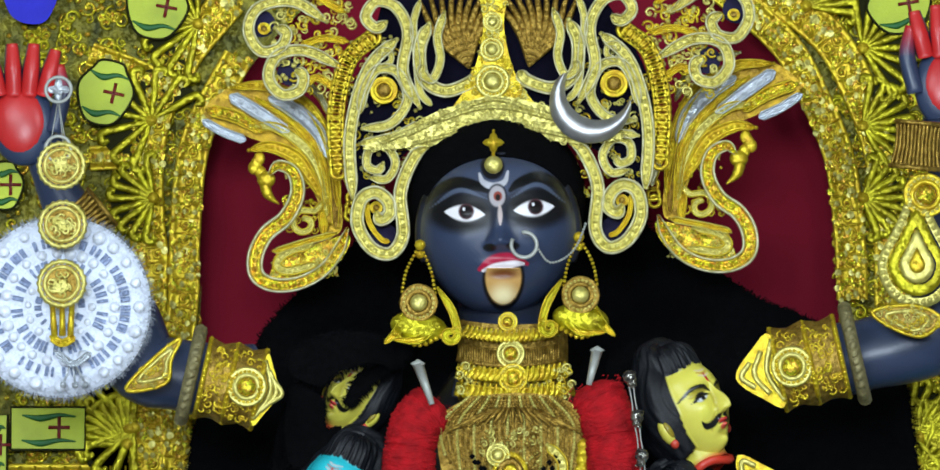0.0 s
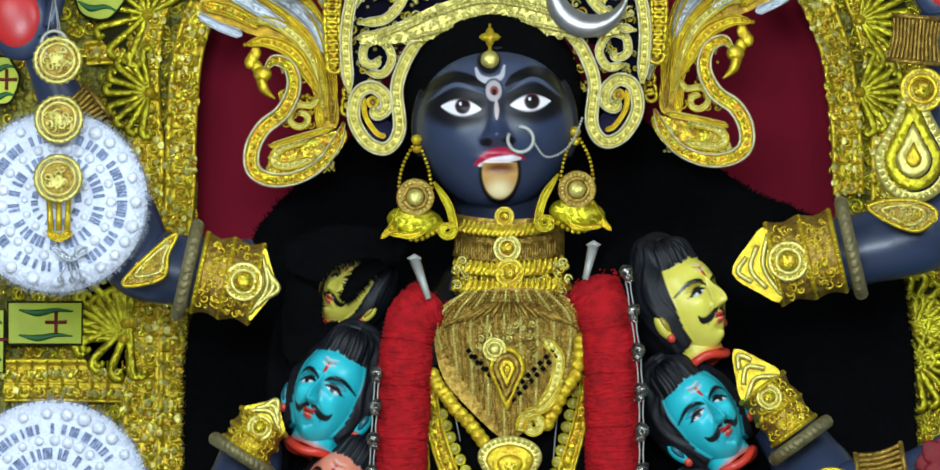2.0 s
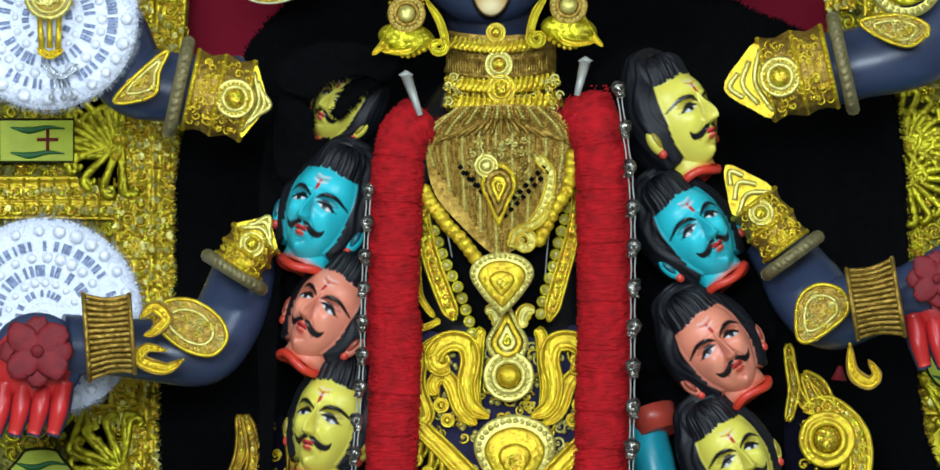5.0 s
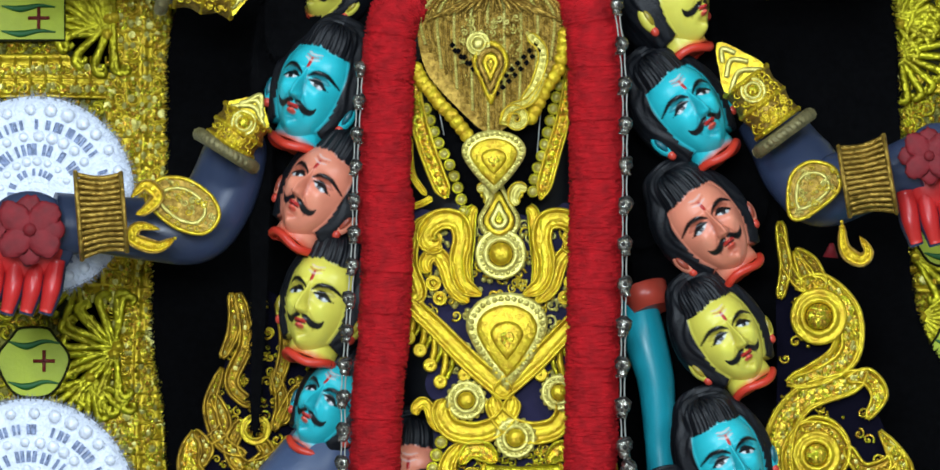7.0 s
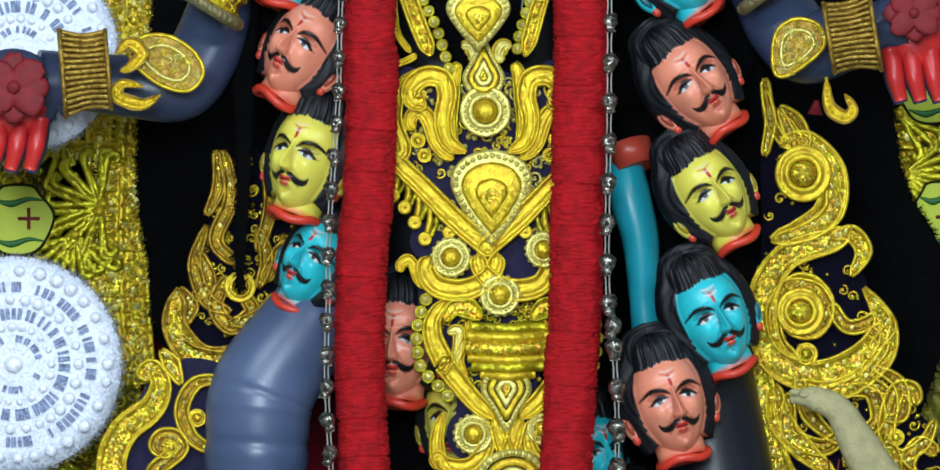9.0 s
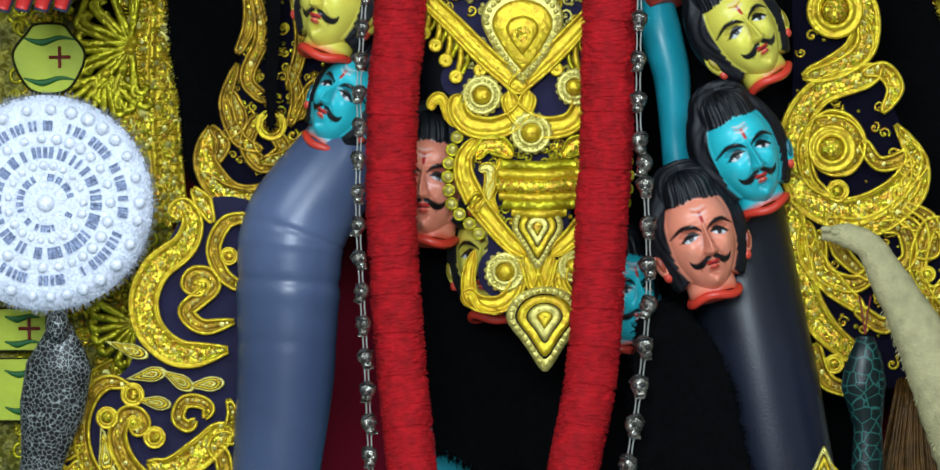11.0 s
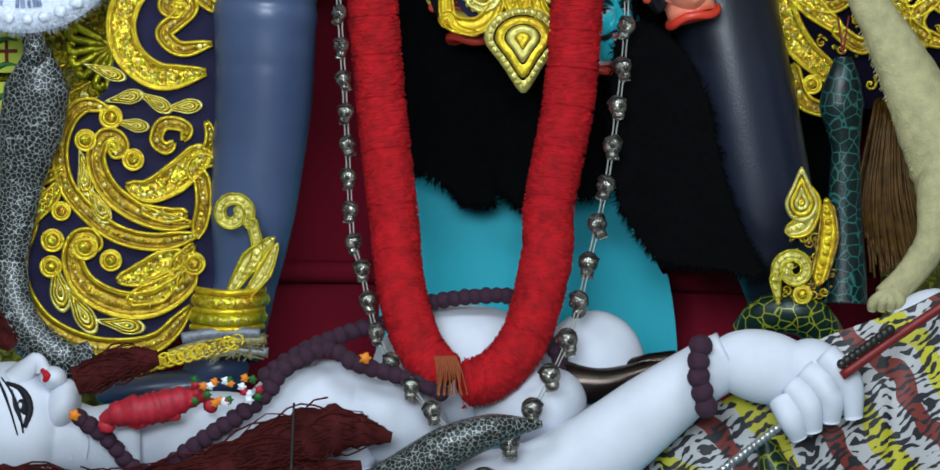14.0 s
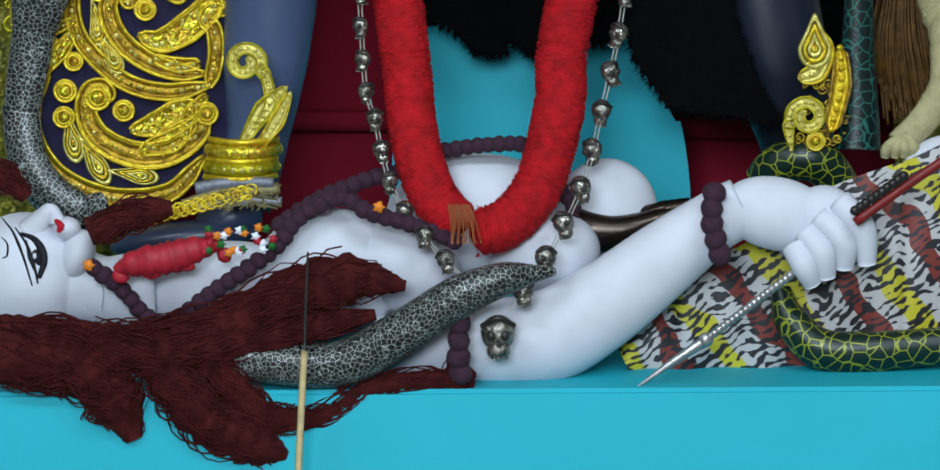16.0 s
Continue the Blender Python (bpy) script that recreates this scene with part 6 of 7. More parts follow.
for c in ((-576, 903), (-573, 819), (-573, 735)):
    # recessed ground in darker gold, so the relief's shade is in the colour
    f = Form().lathe(c, [(27, 4), (21, 4), (0.1, 3)], 44)
    f.lathe(c, [(35, 0), (35, 4), (31, 8), (28, 4)], 44, scallop=22, deep=0.03, mat=1).lathe(c, [(26, 4), (24, 8), (21, 4)], 30, mat=1)
    filler_ring = np.random.default_rng(int(c[1]) % 97)
    for k in range(26):
        a, r = filler_ring.uniform(0, 6.28), filler_ring.uniform(0, 18)
        p = (c[0] + r * np.cos(a), c[1] + r * np.sin(a))
        f.tube(spiral(p, 6, 2, filler_ring.uniform(0, 360), 0.9, 9), 1.7, 5, z=5, smooth=False, mat=1)
    part("medallion", f, [GOLD_DARK, GOLD_PALE], th)
for c in ((-582, 1012), (-581, 927)):
    part("hoop", Form().tube(spiral(c, 18, 18, 0, 1, 24)[:-1], 2.6, 7, closed=True, z=2), BONE, th)
part("star", Form().lathe((-582, 1012), [(13, 0), (6, 4), (0.1, 5)], 16, 0, scallop=4, deep=0.4), SILVER, th)
for x in (92, 112, 116):
    part("wire", Form().tube([(-582, 998), tuple(np.array((-581, 927)) + (x - 104, 0))], 0.8, 4), BONE, th)
for x in (90, 104, 118):
    part("link", Form().tube([((-572, 708)[0] + (x - 104), (-572, 708)[1]), ((-571, 657)[0] + (x - 104) * 0.8, (-571, 661)[1])], [4, 5], 7), GOLD, th)
scroll(th, [(-587, 660), (-571, 651), (-553, 660)], 6, 5, 0, (GOLD, GOLD))
scroll(th, [(-581, 640), (-555, 622), (-530, 638)], 5, 5, 0, (SILVER, SILVER), name="crescent")
for x in (105, 125, 142):
    part("tassel", Form().tube([(-557, 628), tuple(np.array((-556, 594)) + ((x - 120) * 0.83, 0))], 1.8, 5).bead(tuple(np.array((-556, 592)) + ((x - 120) * 0.83, 0)), 5, 0), SILVER, th)
th = thing("drop_earring", (634, 857), -0.06, "gold boss and drop plaque hanging from the raised hand", "hanging plaque")
medal(th, (642, 861), 32, 0)
drop(th, (628, 763), 56, 96, 0, False, (GOLD_LIME, GOLD_PALE, GOLD))

# ---- lotus on the open palm ----
for c, k in (((-586, 237), 1.0), ((667, 334), 0.8)):
    th = thing("red_flower", c, -0.10, "dark red artificial flower lying on the open palm", "flower", "red palm flowers")
    for i in range(8):
        a = 2 * np.pi * i / 8
        o = (c[0] + 26 * k * np.cos(a), c[1] + 22 * k * np.sin(a))
        part("petal", Form().ball((*o, 10 + 5 * (i % 2)), (28 * k, 20 * k, 4), 12, np.degrees(a), rough=0.1), DEEP_RED, th) if i else part("petal", Form().ball((*o, 12), (24 * k, 19 * k, 6), 10, 0), DEEP_RED, th)
    part("heart", Form().bead(c, 10 * k, 18), DEEP_RED, th)

# ---- nails at the garland's ends ----
for a, b in (((-73, 622), (-53, 565)), ((178, 641), (166, 592))):
    th = thing("tin_nail", a, -0.12, "grey tin nail standing up from the garland", "nail", "tin nails")
    A, B = np.array(a, float), np.array(b, float)
    part("shank", Form().tube([(*A, 0), (*B, 0)], [8, 7, 4], 6), BONE, th)
    part("head", Form().lathe(a, [(11, 0), (9, 6), (0.1, 7)], 4, 0, 1, 0.6), BONE, th)


# ---- chains of tin skulls ----
def skull_form():
    f = Form().ball((0, 4, 0), (13, 14, 11), 12)
    f.ball((0, -9, 2), (9, 8, 8), 10)
    for s in (-1, 1):
        f.ball((s * 5, 2, 9), (3.6, 4, 3), 8, mat=1)
    f.ball((0, -5, 10), (1.8, 2.6, 2), 6, mat=1)
    for i in range(5):
        f.tube([(-6 + i * 3, -12, 9), (-6 + i * 3, -16, 8)], 1.2, 5)
    f.tube([(-12, 9, 2), (0, 15, 10), (12, 9, 2)], 2.5, 6, mat=1)
    return f


SKULL = skull_form().mesh("skull_bead", (0, 0), -0.14, [SKULL_TIN, IRON])


def skull_chain(pts, gap, label):
    th = thing("skull_chain", tuple(pts[0][:2]), -0.14, label, "skull chain", "skull chains")
    p = curve(pts, 12)
    d = np.concatenate([[0], np.cumsum(np.linalg.norm(np.diff(p[:, :2], axis=0), axis=1))])
    for i, s in enumerate(np.arange(0, d[-1], gap)):
        q = [np.interp(s, d, p[:, k]) for k in range(3)]
        e = [np.interp(s + gap, d, p[:, k]) for k in range(3)]
        ob = new("skull", SKULL)
        ob.parent = th
        k = (1 - 0.14 / DIST) / 1000
        kv = (1 - (0.14 + q[2] / 1000) / DIST) / 1000
        ob.matrix_local = Matrix.Translation((q[0] * kv - pts[0][0] * k, -q[2] / 1000, q[1] * kv - pts[0][1] * k)) @ pose(0, 0, 0, random.uniform(-12, 12), random.uniform(-20, 20), random.uniform(-50, 50)) @ Matrix.Scale(0.92 * np.interp(s, [0, d[-1]], [pts[0][3], pts[-1][3]]), 4)
        for o in (-4, 4):
            part("wire", Form().tube([(q[0] + o, q[1], q[2]), ((q[0] + e[0]) / 2 + o * 0.6, (q[1] + e[1]) / 2, (q[2] + e[2]) / 2), (e[0] + o, e[1], e[2])], 1.0, 4), BONE, th)


skull_chain([(*(224, 600), 0, 0.8), (*(242, 457), 0, 0.8), (*(242, 273), 0, 0.8), (*(241, 177), 0, 0.8), (*(237, -31), 0, 0.9), (*(244, -113), 0, 1), (*(245, -99), 0, 1),
             (*(249, -299), 0, 1), (*(220, -517), 10, 1.05), (*(188, -652), 45, 1.1), (*(170, -727), 100, 1.2), (*(114, -837), 150, 1.25), (*(67, -904), 160, 1.3)], 56,
            "chain of small tin skulls beside the garland")
skull_chain([(*(-125, 458), 0, 0.75), (*(-133, 315), 0, 0.75), (*(-135, 221), 0, 0.75), (*(-151, 13), 0, 0.75), (*(-150, -44), 0, 0.75), (*(-154, -170), 0, 0.75), (*(-144, -379), 0, 0.75),
             (*(-136, -589), 10, 0.7), (*(-127, -613), 30, 0.6), (*(-99, -740), 90, 0.9), (*(-37, -826), 140, 1.0), (*(13, -878), 160, 1.1)], 46, "chain of small tin skulls beside the garland")
th = thing("skull_pendant", (45, -949), -0.30, "large tin skull at the end of the chains", "skull pendant")
f = skull_form()
f.v = [v * 1.9 + np.array([*(45, -949), 0]) for v in f.v]
part("skull", f, [SKULL_TIN, IRON], th)

# ---- turquoise cut arms hanging behind the heads ----
f = Form().tube([(*(256, 144), -20), (*(268, 85), 0), (*(284, 19), 4), (*(288, -64), 0), (*(293, -113), -4)], [26, 30, 26, 20, 22], 18, colour=lin(30, 160, 178))
f.tube([(*(266, 152), -10), (*(277, 119), 0)], [34, 30], 14, colour=lin(190, 70, 54))
f.tube([(*(278, -72), 2), (*(296, -73), 2)], 5, 8, colour=lin(190, 40, 40))
solo("arm_statue", f, CLAY, (280, 52), 0.05, "turquoise painted clay arm hanging behind the heads", "statue arm")
f = Form().tube([(*(-190, -61), -10), (*(-173, -11), 0), (*(-152, 31), 0)], [24, 26, 22], 16, colour=lin(30, 160, 178))
f.tube([(*(-190, -44), 12), (*(-157, -69), 12)], 10, 10, colour=lin(206, 62, 44))
solo("arm_statue", f, CLAY, (-173, -19), 0.0, "turquoise painted clay arm with a red cut end", "statue arm")
# ---- lower gold ornaments ----
def leaf_scroll(th, pts, w, glitter=0, tone=GOLD):
    """A pierced leaf scroll: a grooved strip with stout smooth rims; a broad one holds glitter between them."""
    h = 13
    w = [float(k) for k in w]
    f = Form().band(pts, w, h * 0.55, 0, 8, inner=1, lip=0.4, taper=True)
    p = curve(pts, 8)
    t = np.gradient(p, axis=0)
    t /= np.linalg.norm(t, axis=1)[:, None] + 1e-9
    nn = np.stack([-t[:, 1], t[:, 0]], 1)
    e = np.linspace(0, 1, len(p))
    ww = np.interp(e, np.linspace(0, 1, len(w)), w) * np.sqrt(np.clip(np.minimum(e, 1 - e) * 14, 0.06, 1))
    for s in (-1, 1):
        f.tube(p + nn * (ww * s * 0.92)[:, None], 2.6, 7, z=h * 0.5, smooth=False)
    ob = part("scroll", f, [tone, GOLD_GLITTER if glitter else SHADE_GOLD], th)
    rng = np.random.default_rng(len(PLACE))
    d = np.concatenate([[0], np.cumsum(np.linalg.norm(np.diff(p, axis=0), axis=1))])
    g = Form()
    for s in np.arange(4, d[-1] - 2, 3.0 if glitter else 7.5):
        c = [np.interp(s, d, p[:, i]) for i in range(2)]
        m = [np.interp(s, d, nn[:, i]) for i in range(2)]
        k = np.interp(s, d, ww) * (rng.uniform(-0.6, 0.6) if glitter else rng.uniform(-0.15, 0.15))
        g.lathe((c[0] + m[0] * k, c[1] + m[1] * k), [(rng.uniform(2.2, 3.8), 0), (0.05, rng.uniform(0.5, 2.5))], 6, h * 0.45 + rng.uniform(0, 3), sx=rng.uniform(0.6, 1), mat=int(rng.random() < 0.4))
    part("sequin_inlay", g, [GOLD_GLITTER, GOLD_PALE], ob, "glittering sequin inlay")["kind"] = "stuff"


lo = thing("scroll_screen", (-442, -460), 0.02, "pierced gold screen of leaf scrolls over navy velvet beside the leg", "scroll screen")
part("backing", Form().plate([(-379, -151), (-451, -276), (-474, -376), (-533, -409), (-584, -492), (-603, -593), (-596, -677), (-577, -685), (-519, -728), (-410, -738), (-333, -688), (-289, -579), (-300, -495), (-257, -378), (-230, -278), (-279, -161)], -14, -8), NAVY, lo, "navy velvet backing")
for pts, w, glitter in (([(-401, -171), (-409, -159), (-395, -153), (-384, -177), (-396, -209), (-435, -241), (-453, -285), (-442, -330), (-401, -360), (-336, -355)], [5, 7, 9, 13, 16, 17, 17, 16, 12], 1),
               ([(-367, -266), (-379, -271), (-391, -262), (-382, -249), (-364, -251), (-358, -266), (-376, -283), (-394, -301), (-371, -322), (-327, -315)], [6, 8, 9, 10, 9, 7], 0),
               ([(-304, -169), (-337, -177), (-355, -212), (-343, -248), (-317, -269)], [5, 8, 8, 6], 0),
               ([(-473, -404), (-506, -399), (-530, -421), (-542, -463), (-534, -510), (-505, -549), (-464, -580), (-411, -592), (-354, -583)], [6, 9, 9, 9, 10, 10, 9], 0),
               ([(-474, -460), (-462, -466), (-455, -455), (-465, -443), (-481, -445), (-492, -475), (-478, -514), (-446, -544), (-404, -562), (-360, -567)], [6, 7, 8, 9, 11, 12, 11, 8], 0),
               ([(-451, -511), (-419, -520), (-383, -503), (-350, -474), (-338, -459)], [5, 14, 18, 16, 8], 1),
               ([(-431, -544), (-398, -554), (-366, -553)], [5, 9, 6], 1),
               ([(-354, -587), (-343, -542), (-345, -506), (-356, -491), (-344, -477), (-326, -483)], [8, 9, 9, 8, 6], 0),
               ([(-370, -450), (-364, -435), (-379, -426), (-399, -428), (-407, -449), (-394, -461), (-382, -452)], [5, 7, 7, 5], 0),
               ([(-335, -468), (-330, -447), (-337, -423)], [8, 7, 2], 0),
               ([(-503, -600), (-494, -594), (-504, -582), (-521, -588), (-527, -618), (-510, -654), (-466, -678), (-418, -679), (-376, -655), (-355, -626)], [6, 8, 9, 12, 15, 16, 15, 9], 0),
               ([(-466, -645), (-433, -638), (-401, -623), (-369, -610)], [5, 14, 16, 8], 1),
               ([(-453, -675), (-411, -660), (-374, -633)], [6, 16, 7], 1),
               ([(-577, -563), (-599, -601), (-600, -652), (-572, -701), (-523, -731), (-468, -741), (-409, -731), (-362, -683)], [6, 9, 10, 11, 11, 11, 8], 0),
               ([(-538, -488), (-570, -501), (-588, -487), (-574, -474)], [4, 7, 6, 4], 0),
               ([(-605, -597), (-595, -560), (-558, -529), (-543, -506)], [8, 14, 10, 4], 1),
               ([(-514, -755), (-469, -762), (-414, -747)], [4, 9, 4], 0),
               ([(-383, -129), (-369, -150), (-356, -177)], [3, 11, 3], 1),
               ([(-357, -596), (-382, -625), (-388, -661)], [4, 8, 3], 0)):
    leaf_scroll(lo, pts, [k * 1.22 for k in w], glitter)
for c, r in (((-334, -224), 13), ((-370, -265), 11), ((-470, -416), 17), ((-506, -448), 16), ((-468, -455), 11), ((-442, -479), 12), ((-358, -623), 17), ((-555, -588), 17), ((-510, -598), 19), ((-474, -617), 16), ((-558, -625), 16), ((-542, -547), 14), ((-571, -522), 11), ((-440, -476), 16)):
    medal(lo, c, r, 6, (GOLD, GOLD_LIME, GOLD_GLITTER), "boss", False)
for c, w, h, turn in (((-546, -662), 15, 44, 10), ((-513, -695), 15, 46, 30), ((-454, -709), 13, 42, 80), ((-435, -428), 10, 30, 80), ((-469, -355), 10, 36, 70), ((-443, -388), 11, 32, 100), ((-402, -399), 11, 32, 60), ((-362, -402), 11, 32, 95), ((-509, -505), 10, 34, 0), ((-484, -544), 10, 32, 30), ((-507, -502), 11, 40, 10), ((-488, -544), 12, 40, 30)):
    drop(lo, c, w, h, 2, False, (GOLD, GOLD_PALE, GOLD_GLITTER), "leaf_boss", turn)

up = thing("scroll_screen", (-282, -60), 0.06, "gold leaf scroll with glitter inlay behind the thigh", "scroll screen")
# rims in the shaded foil: the screen's dimness is put into the colour
for pts, w in (([(-357, -43), (-364, -97), (-324, -145), (-257, -135), (-211, -85), (-198, -23)], [8, 14, 18, 18, 14, 8]), ([(-290, -27), (-307, -68), (-286, -97), (-257, -77), (-269, -52)], 9), ([(-296, 148), (-285, 82), (-306, 23), (-277, -10)], 8), ([(-239, 140), (-230, 73), (-248, 6)], 7),
               ([(-331, 7), (-315, -35), (-340, -60)], 7), ([(-240, -35), (-215, 6), (-190, 23)], 9)):
    leaf_scroll(up, pts, list(np.atleast_1d(w) * 1.25) if np.ndim(w) else [w, w * 1.3, w], np.mean(w) > 12, SHADE_GOLD)
part("backing", Form().plate([(-349, -76), (-307, -135), (-241, -119), (-198, -27), (-214, 106), (-272, 148), (-323, 24)], -14, -8), NAVY_DEEP, up, "navy velvet backing")
for pts, w, glitter in (([(-370, -109), (-332, -143), (-274, -147), (-216, -102), (-178, -40)], [7, 18, 22, 17, 7], 1),
                       ([(-319, 44), (-336, -10), (-319, -60), (-286, -77)], [4, 9, 10, 5], 0),
                       ([(-248, 40), (-236, -2), (-248, -44)], [5, 9, 5], 0),
                       ([(-215, 31), (-190, -11), (-215, -44)], [5, 9, 5], 0),
                       ([(-306, 148), (-302, 98), (-319, 57)], [4, 9, 5], 0),
                       ([(-290, -93), (-249, -85), (-224, -52)], [5, 11, 5], 1),
                       ([(-357, -43), (-340, -68), (-349, -93)], [4, 9, 5], 0)):
    leaf_scroll(up, pts, w, glitter, SHADE_GOLD)
medal(up, (-273, -42), 22, 6, (GOLD, GOLD_LIME, GOLD_GLITTER), "boss", False)
UPOLY = curve([(-349, -76), (-307, -135), (-241, -119), (-198, -27), (-214, 106), (-272, 148), (-323, 24)], 5, True)
filler(up, (*(-332, -110), *(-197, 156)), 130, 64, (4, 9), -6, (GOLD, GOLD_GLITTER), keep=lambda x, y: inside(x, y, UPOLY))

rt = thing("scroll_screen", (510, -23), 0.06, "gold leaf scroll screen with glittering bosses beside the thigh", "scroll screen")
part("backing", Form().plate([(457, 169), (511, 152), (553, 102), (561, 44), (602, -48), (618, -99), (621, -178), (696, -262), (696, -455), (604, -420), (537, -403), (470, -327), (454, -176), (447, -148), (452, 19)], -14, -8), NAVY_DEEP, rt, "navy velvet backing")
for pts, w in (([(478, 153), (516, 156), (551, 115), (547, 60), (506, 31), (465, 19)], [8, 12, 16, 18, 14, 8]), ([(458, 244), (466, 186), (486, 152)], 6), ([(577, 35), (552, 19), (485, -6), (453, -64), (464, -139), (518, -171), (585, -148), (620, -99), (602, -65)], [6, 14, 16, 18, 18, 18, 16, 10, 7]),
               (coil((506, -81), 46, 120, -0.9, []), 12), ([(448, -151), (458, -251), (491, -327), (558, -386)], [14, 18, 16, 10]), ([(488, -201), (492, -252), (537, -270), (571, -244)], 10), ([(571, -190), (604, -194), (613, -232), (588, -253)], 9),
               ([(696, -329), (646, -303), (625, -253), (638, -195), (661, -191), (664, -212)], 10), ([(696, -279), (671, -266), (654, -295), (671, -329)], 9), ([(537, -302), (579, -328), (613, -295)], 9), ([(520, 152), (503, 186), (478, 203)], 6),
               ([(596, -103), (621, -128), (596, -169), (629, -195)], 7), ([(479, -352), (495, -402), (529, -419)], 9), ([(546, -69), (571, -102), (605, -94), (621, -70)], 8), ([(604, -136), (630, -103), (613, -78)], 8)):
    leaf_scroll(rt, pts, list(np.atleast_1d(w) * 1.2) if np.ndim(w) else [w, w * 1.25, w], np.mean(w) > 12)
for c, r in (((511, 111), 40), ((506, -81), 34), ((514, -140), 16), ((508, -381), 14), ((554, -223), 12), ((600, -144), 12), ((499, 152), 13), ((638, -257), 12)):
    medal(rt, c, r, 6, (GOLD, GOLD_LIME, GOLD_GLITTER), "boss", False)
for pts, w, glitter in (([(505, -148), (476, -123), (468, -81), (489, -48), (527, -52), (543, -81), (526, -110), (501, -102)], [5, 10, 12, 11, 9, 6], 0),
                       ([(548, 23), (577, 27), (594, 2), (577, -32)], [4, 12, 12, 4], 1),
                       ([(594, -48), (627, -99), (618, -149), (559, -190), (493, -181)], [5, 12, 15, 15, 8], 1),
                       ([(468, -181), (476, -231), (509, -273), (550, -307)], [10, 18, 16, 8], 1),
                       ([(501, -165), (517, -223), (559, -265)], [6, 12, 5], 0),
                       ([(605, -157), (643, -182), (647, -224), (622, -232)], [4, 9, 9, 4], 0),
                       ([(617, -249), (642, -282), (676, -266), (693, -232)], [5, 9, 9, 4], 0),
                       ([(457, 228), (466, 186), (457, 136)], [5, 8, 5], 0),
                       ([(478, 203), (495, 165), (515, 157), (507, 140)], [4, 8, 7, 4], 0),
                       ([(549, 102), (552, 60), (519, 31), (469, 19)], [7, 13, 13, 7], 1)):
    leaf_scroll(rt, pts, w, glitter)
RPOLY = curve([(457, 169), (511, 152), (553, 102), (561, 44), (602, -48), (618, -99), (621, -178), (696, -262), (696, -455), (604, -420), (537, -403), (470, -327), (454, -176), (447, -148), (452, 19)], 5, True)
filler(rt, (*(451, -164), *(611, 152)), 90, 65, (4, 9), -6, (GOLD, GOLD_GLITTER), keep=lambda x, y: inside(x, y, RPOLY))
filler(rt, (*(454, -385), *(696, -178)), 110, 66, (4, 9), -6, (GOLD, GOLD_GLITTER), keep=lambda x, y: inside(x, y, RPOLY))
f = Form()
for i in range(160):
    a, b = np.array((621, -420)), np.array((637, -656))
    x = random.gauss(0, 24)
    f.tube([(a[0] + x * 0.5, a[1] + random.uniform(-20, 20), random.uniform(-8, 8)), (a[0] + x, (a[1] + b[1]) / 2, random.uniform(-8, 14)), (b[0] + x * 1.3, b[1] + random.uniform(0, 60), random.uniform(-8, 8))], 2.2, 5)
solo("straw_tassel", f, shader("golden_straw", lin(104, 70, 18), 0.5, 0.3, 90, vary=0.6), (621, -471), 0.05, "tassel of golden brown straw behind the animal figure", "tassel")

# ---- anklets ----
for nm, dat in (("left", ((-291, -653), 1)), ("right", ((498, -587), -1))):
    (ax, ay), m = dat
    th = thing("anklet", (ax, ay), -0.06, "tall gold anklet with coiled leaf and beaded bands", "anklet", "anklets")
    if m > 0:
        scroll(th, coil((-303, -553), 26, -30, 1.3, [(-291, -644), (-269, -611), (-275, -569)]), 9, 9, 30, (GOLD_LIME, GOLD_PALE))
        scroll(th, [(-312, -670), (-278, -619), (-244, -586)], [6, 16, 5], 9, 32, (GOLD_LIME, GOLD_PALE))
        scroll(th, [(-292, -678), (-260, -636), (-240, -594)], [6, 12, 4], 9, 36, (GOLD, GOLD_PALE))
        for c, w, r, m in (((-307, -660), 46, 5, GOLD), ((-308, -674), 47, 10, GOLD_GLITTER), ((-310, -687), 47, 5, GOLD), ((-311, -699), 47, 9, GOLD_LIME), ((-313, -712), 49, 5, GOLD)):
            q = [(c[0] + w * s, c[1] - 5 * (1 - s * s), 44 * math.sqrt(1 - 0.95 * s * s)) for s in np.linspace(-1, 1, 11)]
            f = Form().tube(q, r, 10, z=4)
            part("band", f.beads(q, 12, 5, 10, mat=1) if r > 6 else f, [m, GOLD_PALE], th)
        for pts, r, m in (([(-377, -729), (-340, -723), (-303, -721), (-267, -724)], 9, TINSEL), ([(-395, -752), (-349, -737), (-304, -735), (-258, -731)], 8, BRASS_DULL), ([(-377, -757), (-331, -748), (-286, -747), (-256, -750)], 8, TINSEL)):
            part("strap", Form().tube(pts, r, 9, 0.7, z=46), m, th, "grey gauze strap over the foot")
        for k in range(22):
            c = (-373, -771)
            part("fringe_loop", Form().tube(spiral((c[0] - 60 + k * 6.4, c[1] + 2 + k * 1.6 + 4 * (k % 2)), 8, 8, 0, 1, 10)[:-1], 2.4, 5, closed=True, z=50), GOLD, th)
        f = Form()
        for k in range(60):
            f.tube([((-263, -738)[0] + random.uniform(-90, 8), (-263, -730)[1] + random.uniform(-18, 10), 46), ((-263, -738)[0] + random.uniform(-90, 8), (-263, -738)[1] + random.uniform(-24, 4), 52)], 1.5, 4)
        part("lace", f, BRASS_DULL, th)["kind"] = "stuff"
    else:
        scroll(th, coil((482, -642), 26, 200, -1.3, [(460, -688), (456, -654)]), 9, 9, 20, (GOLD_LIME, GOLD_PALE))
        scroll(th, [(494, -515), (507, -545), (494, -578), (469, -587)], [4, 14, 18, 8], 9, 20, (GOLD, GOLD_PALE))
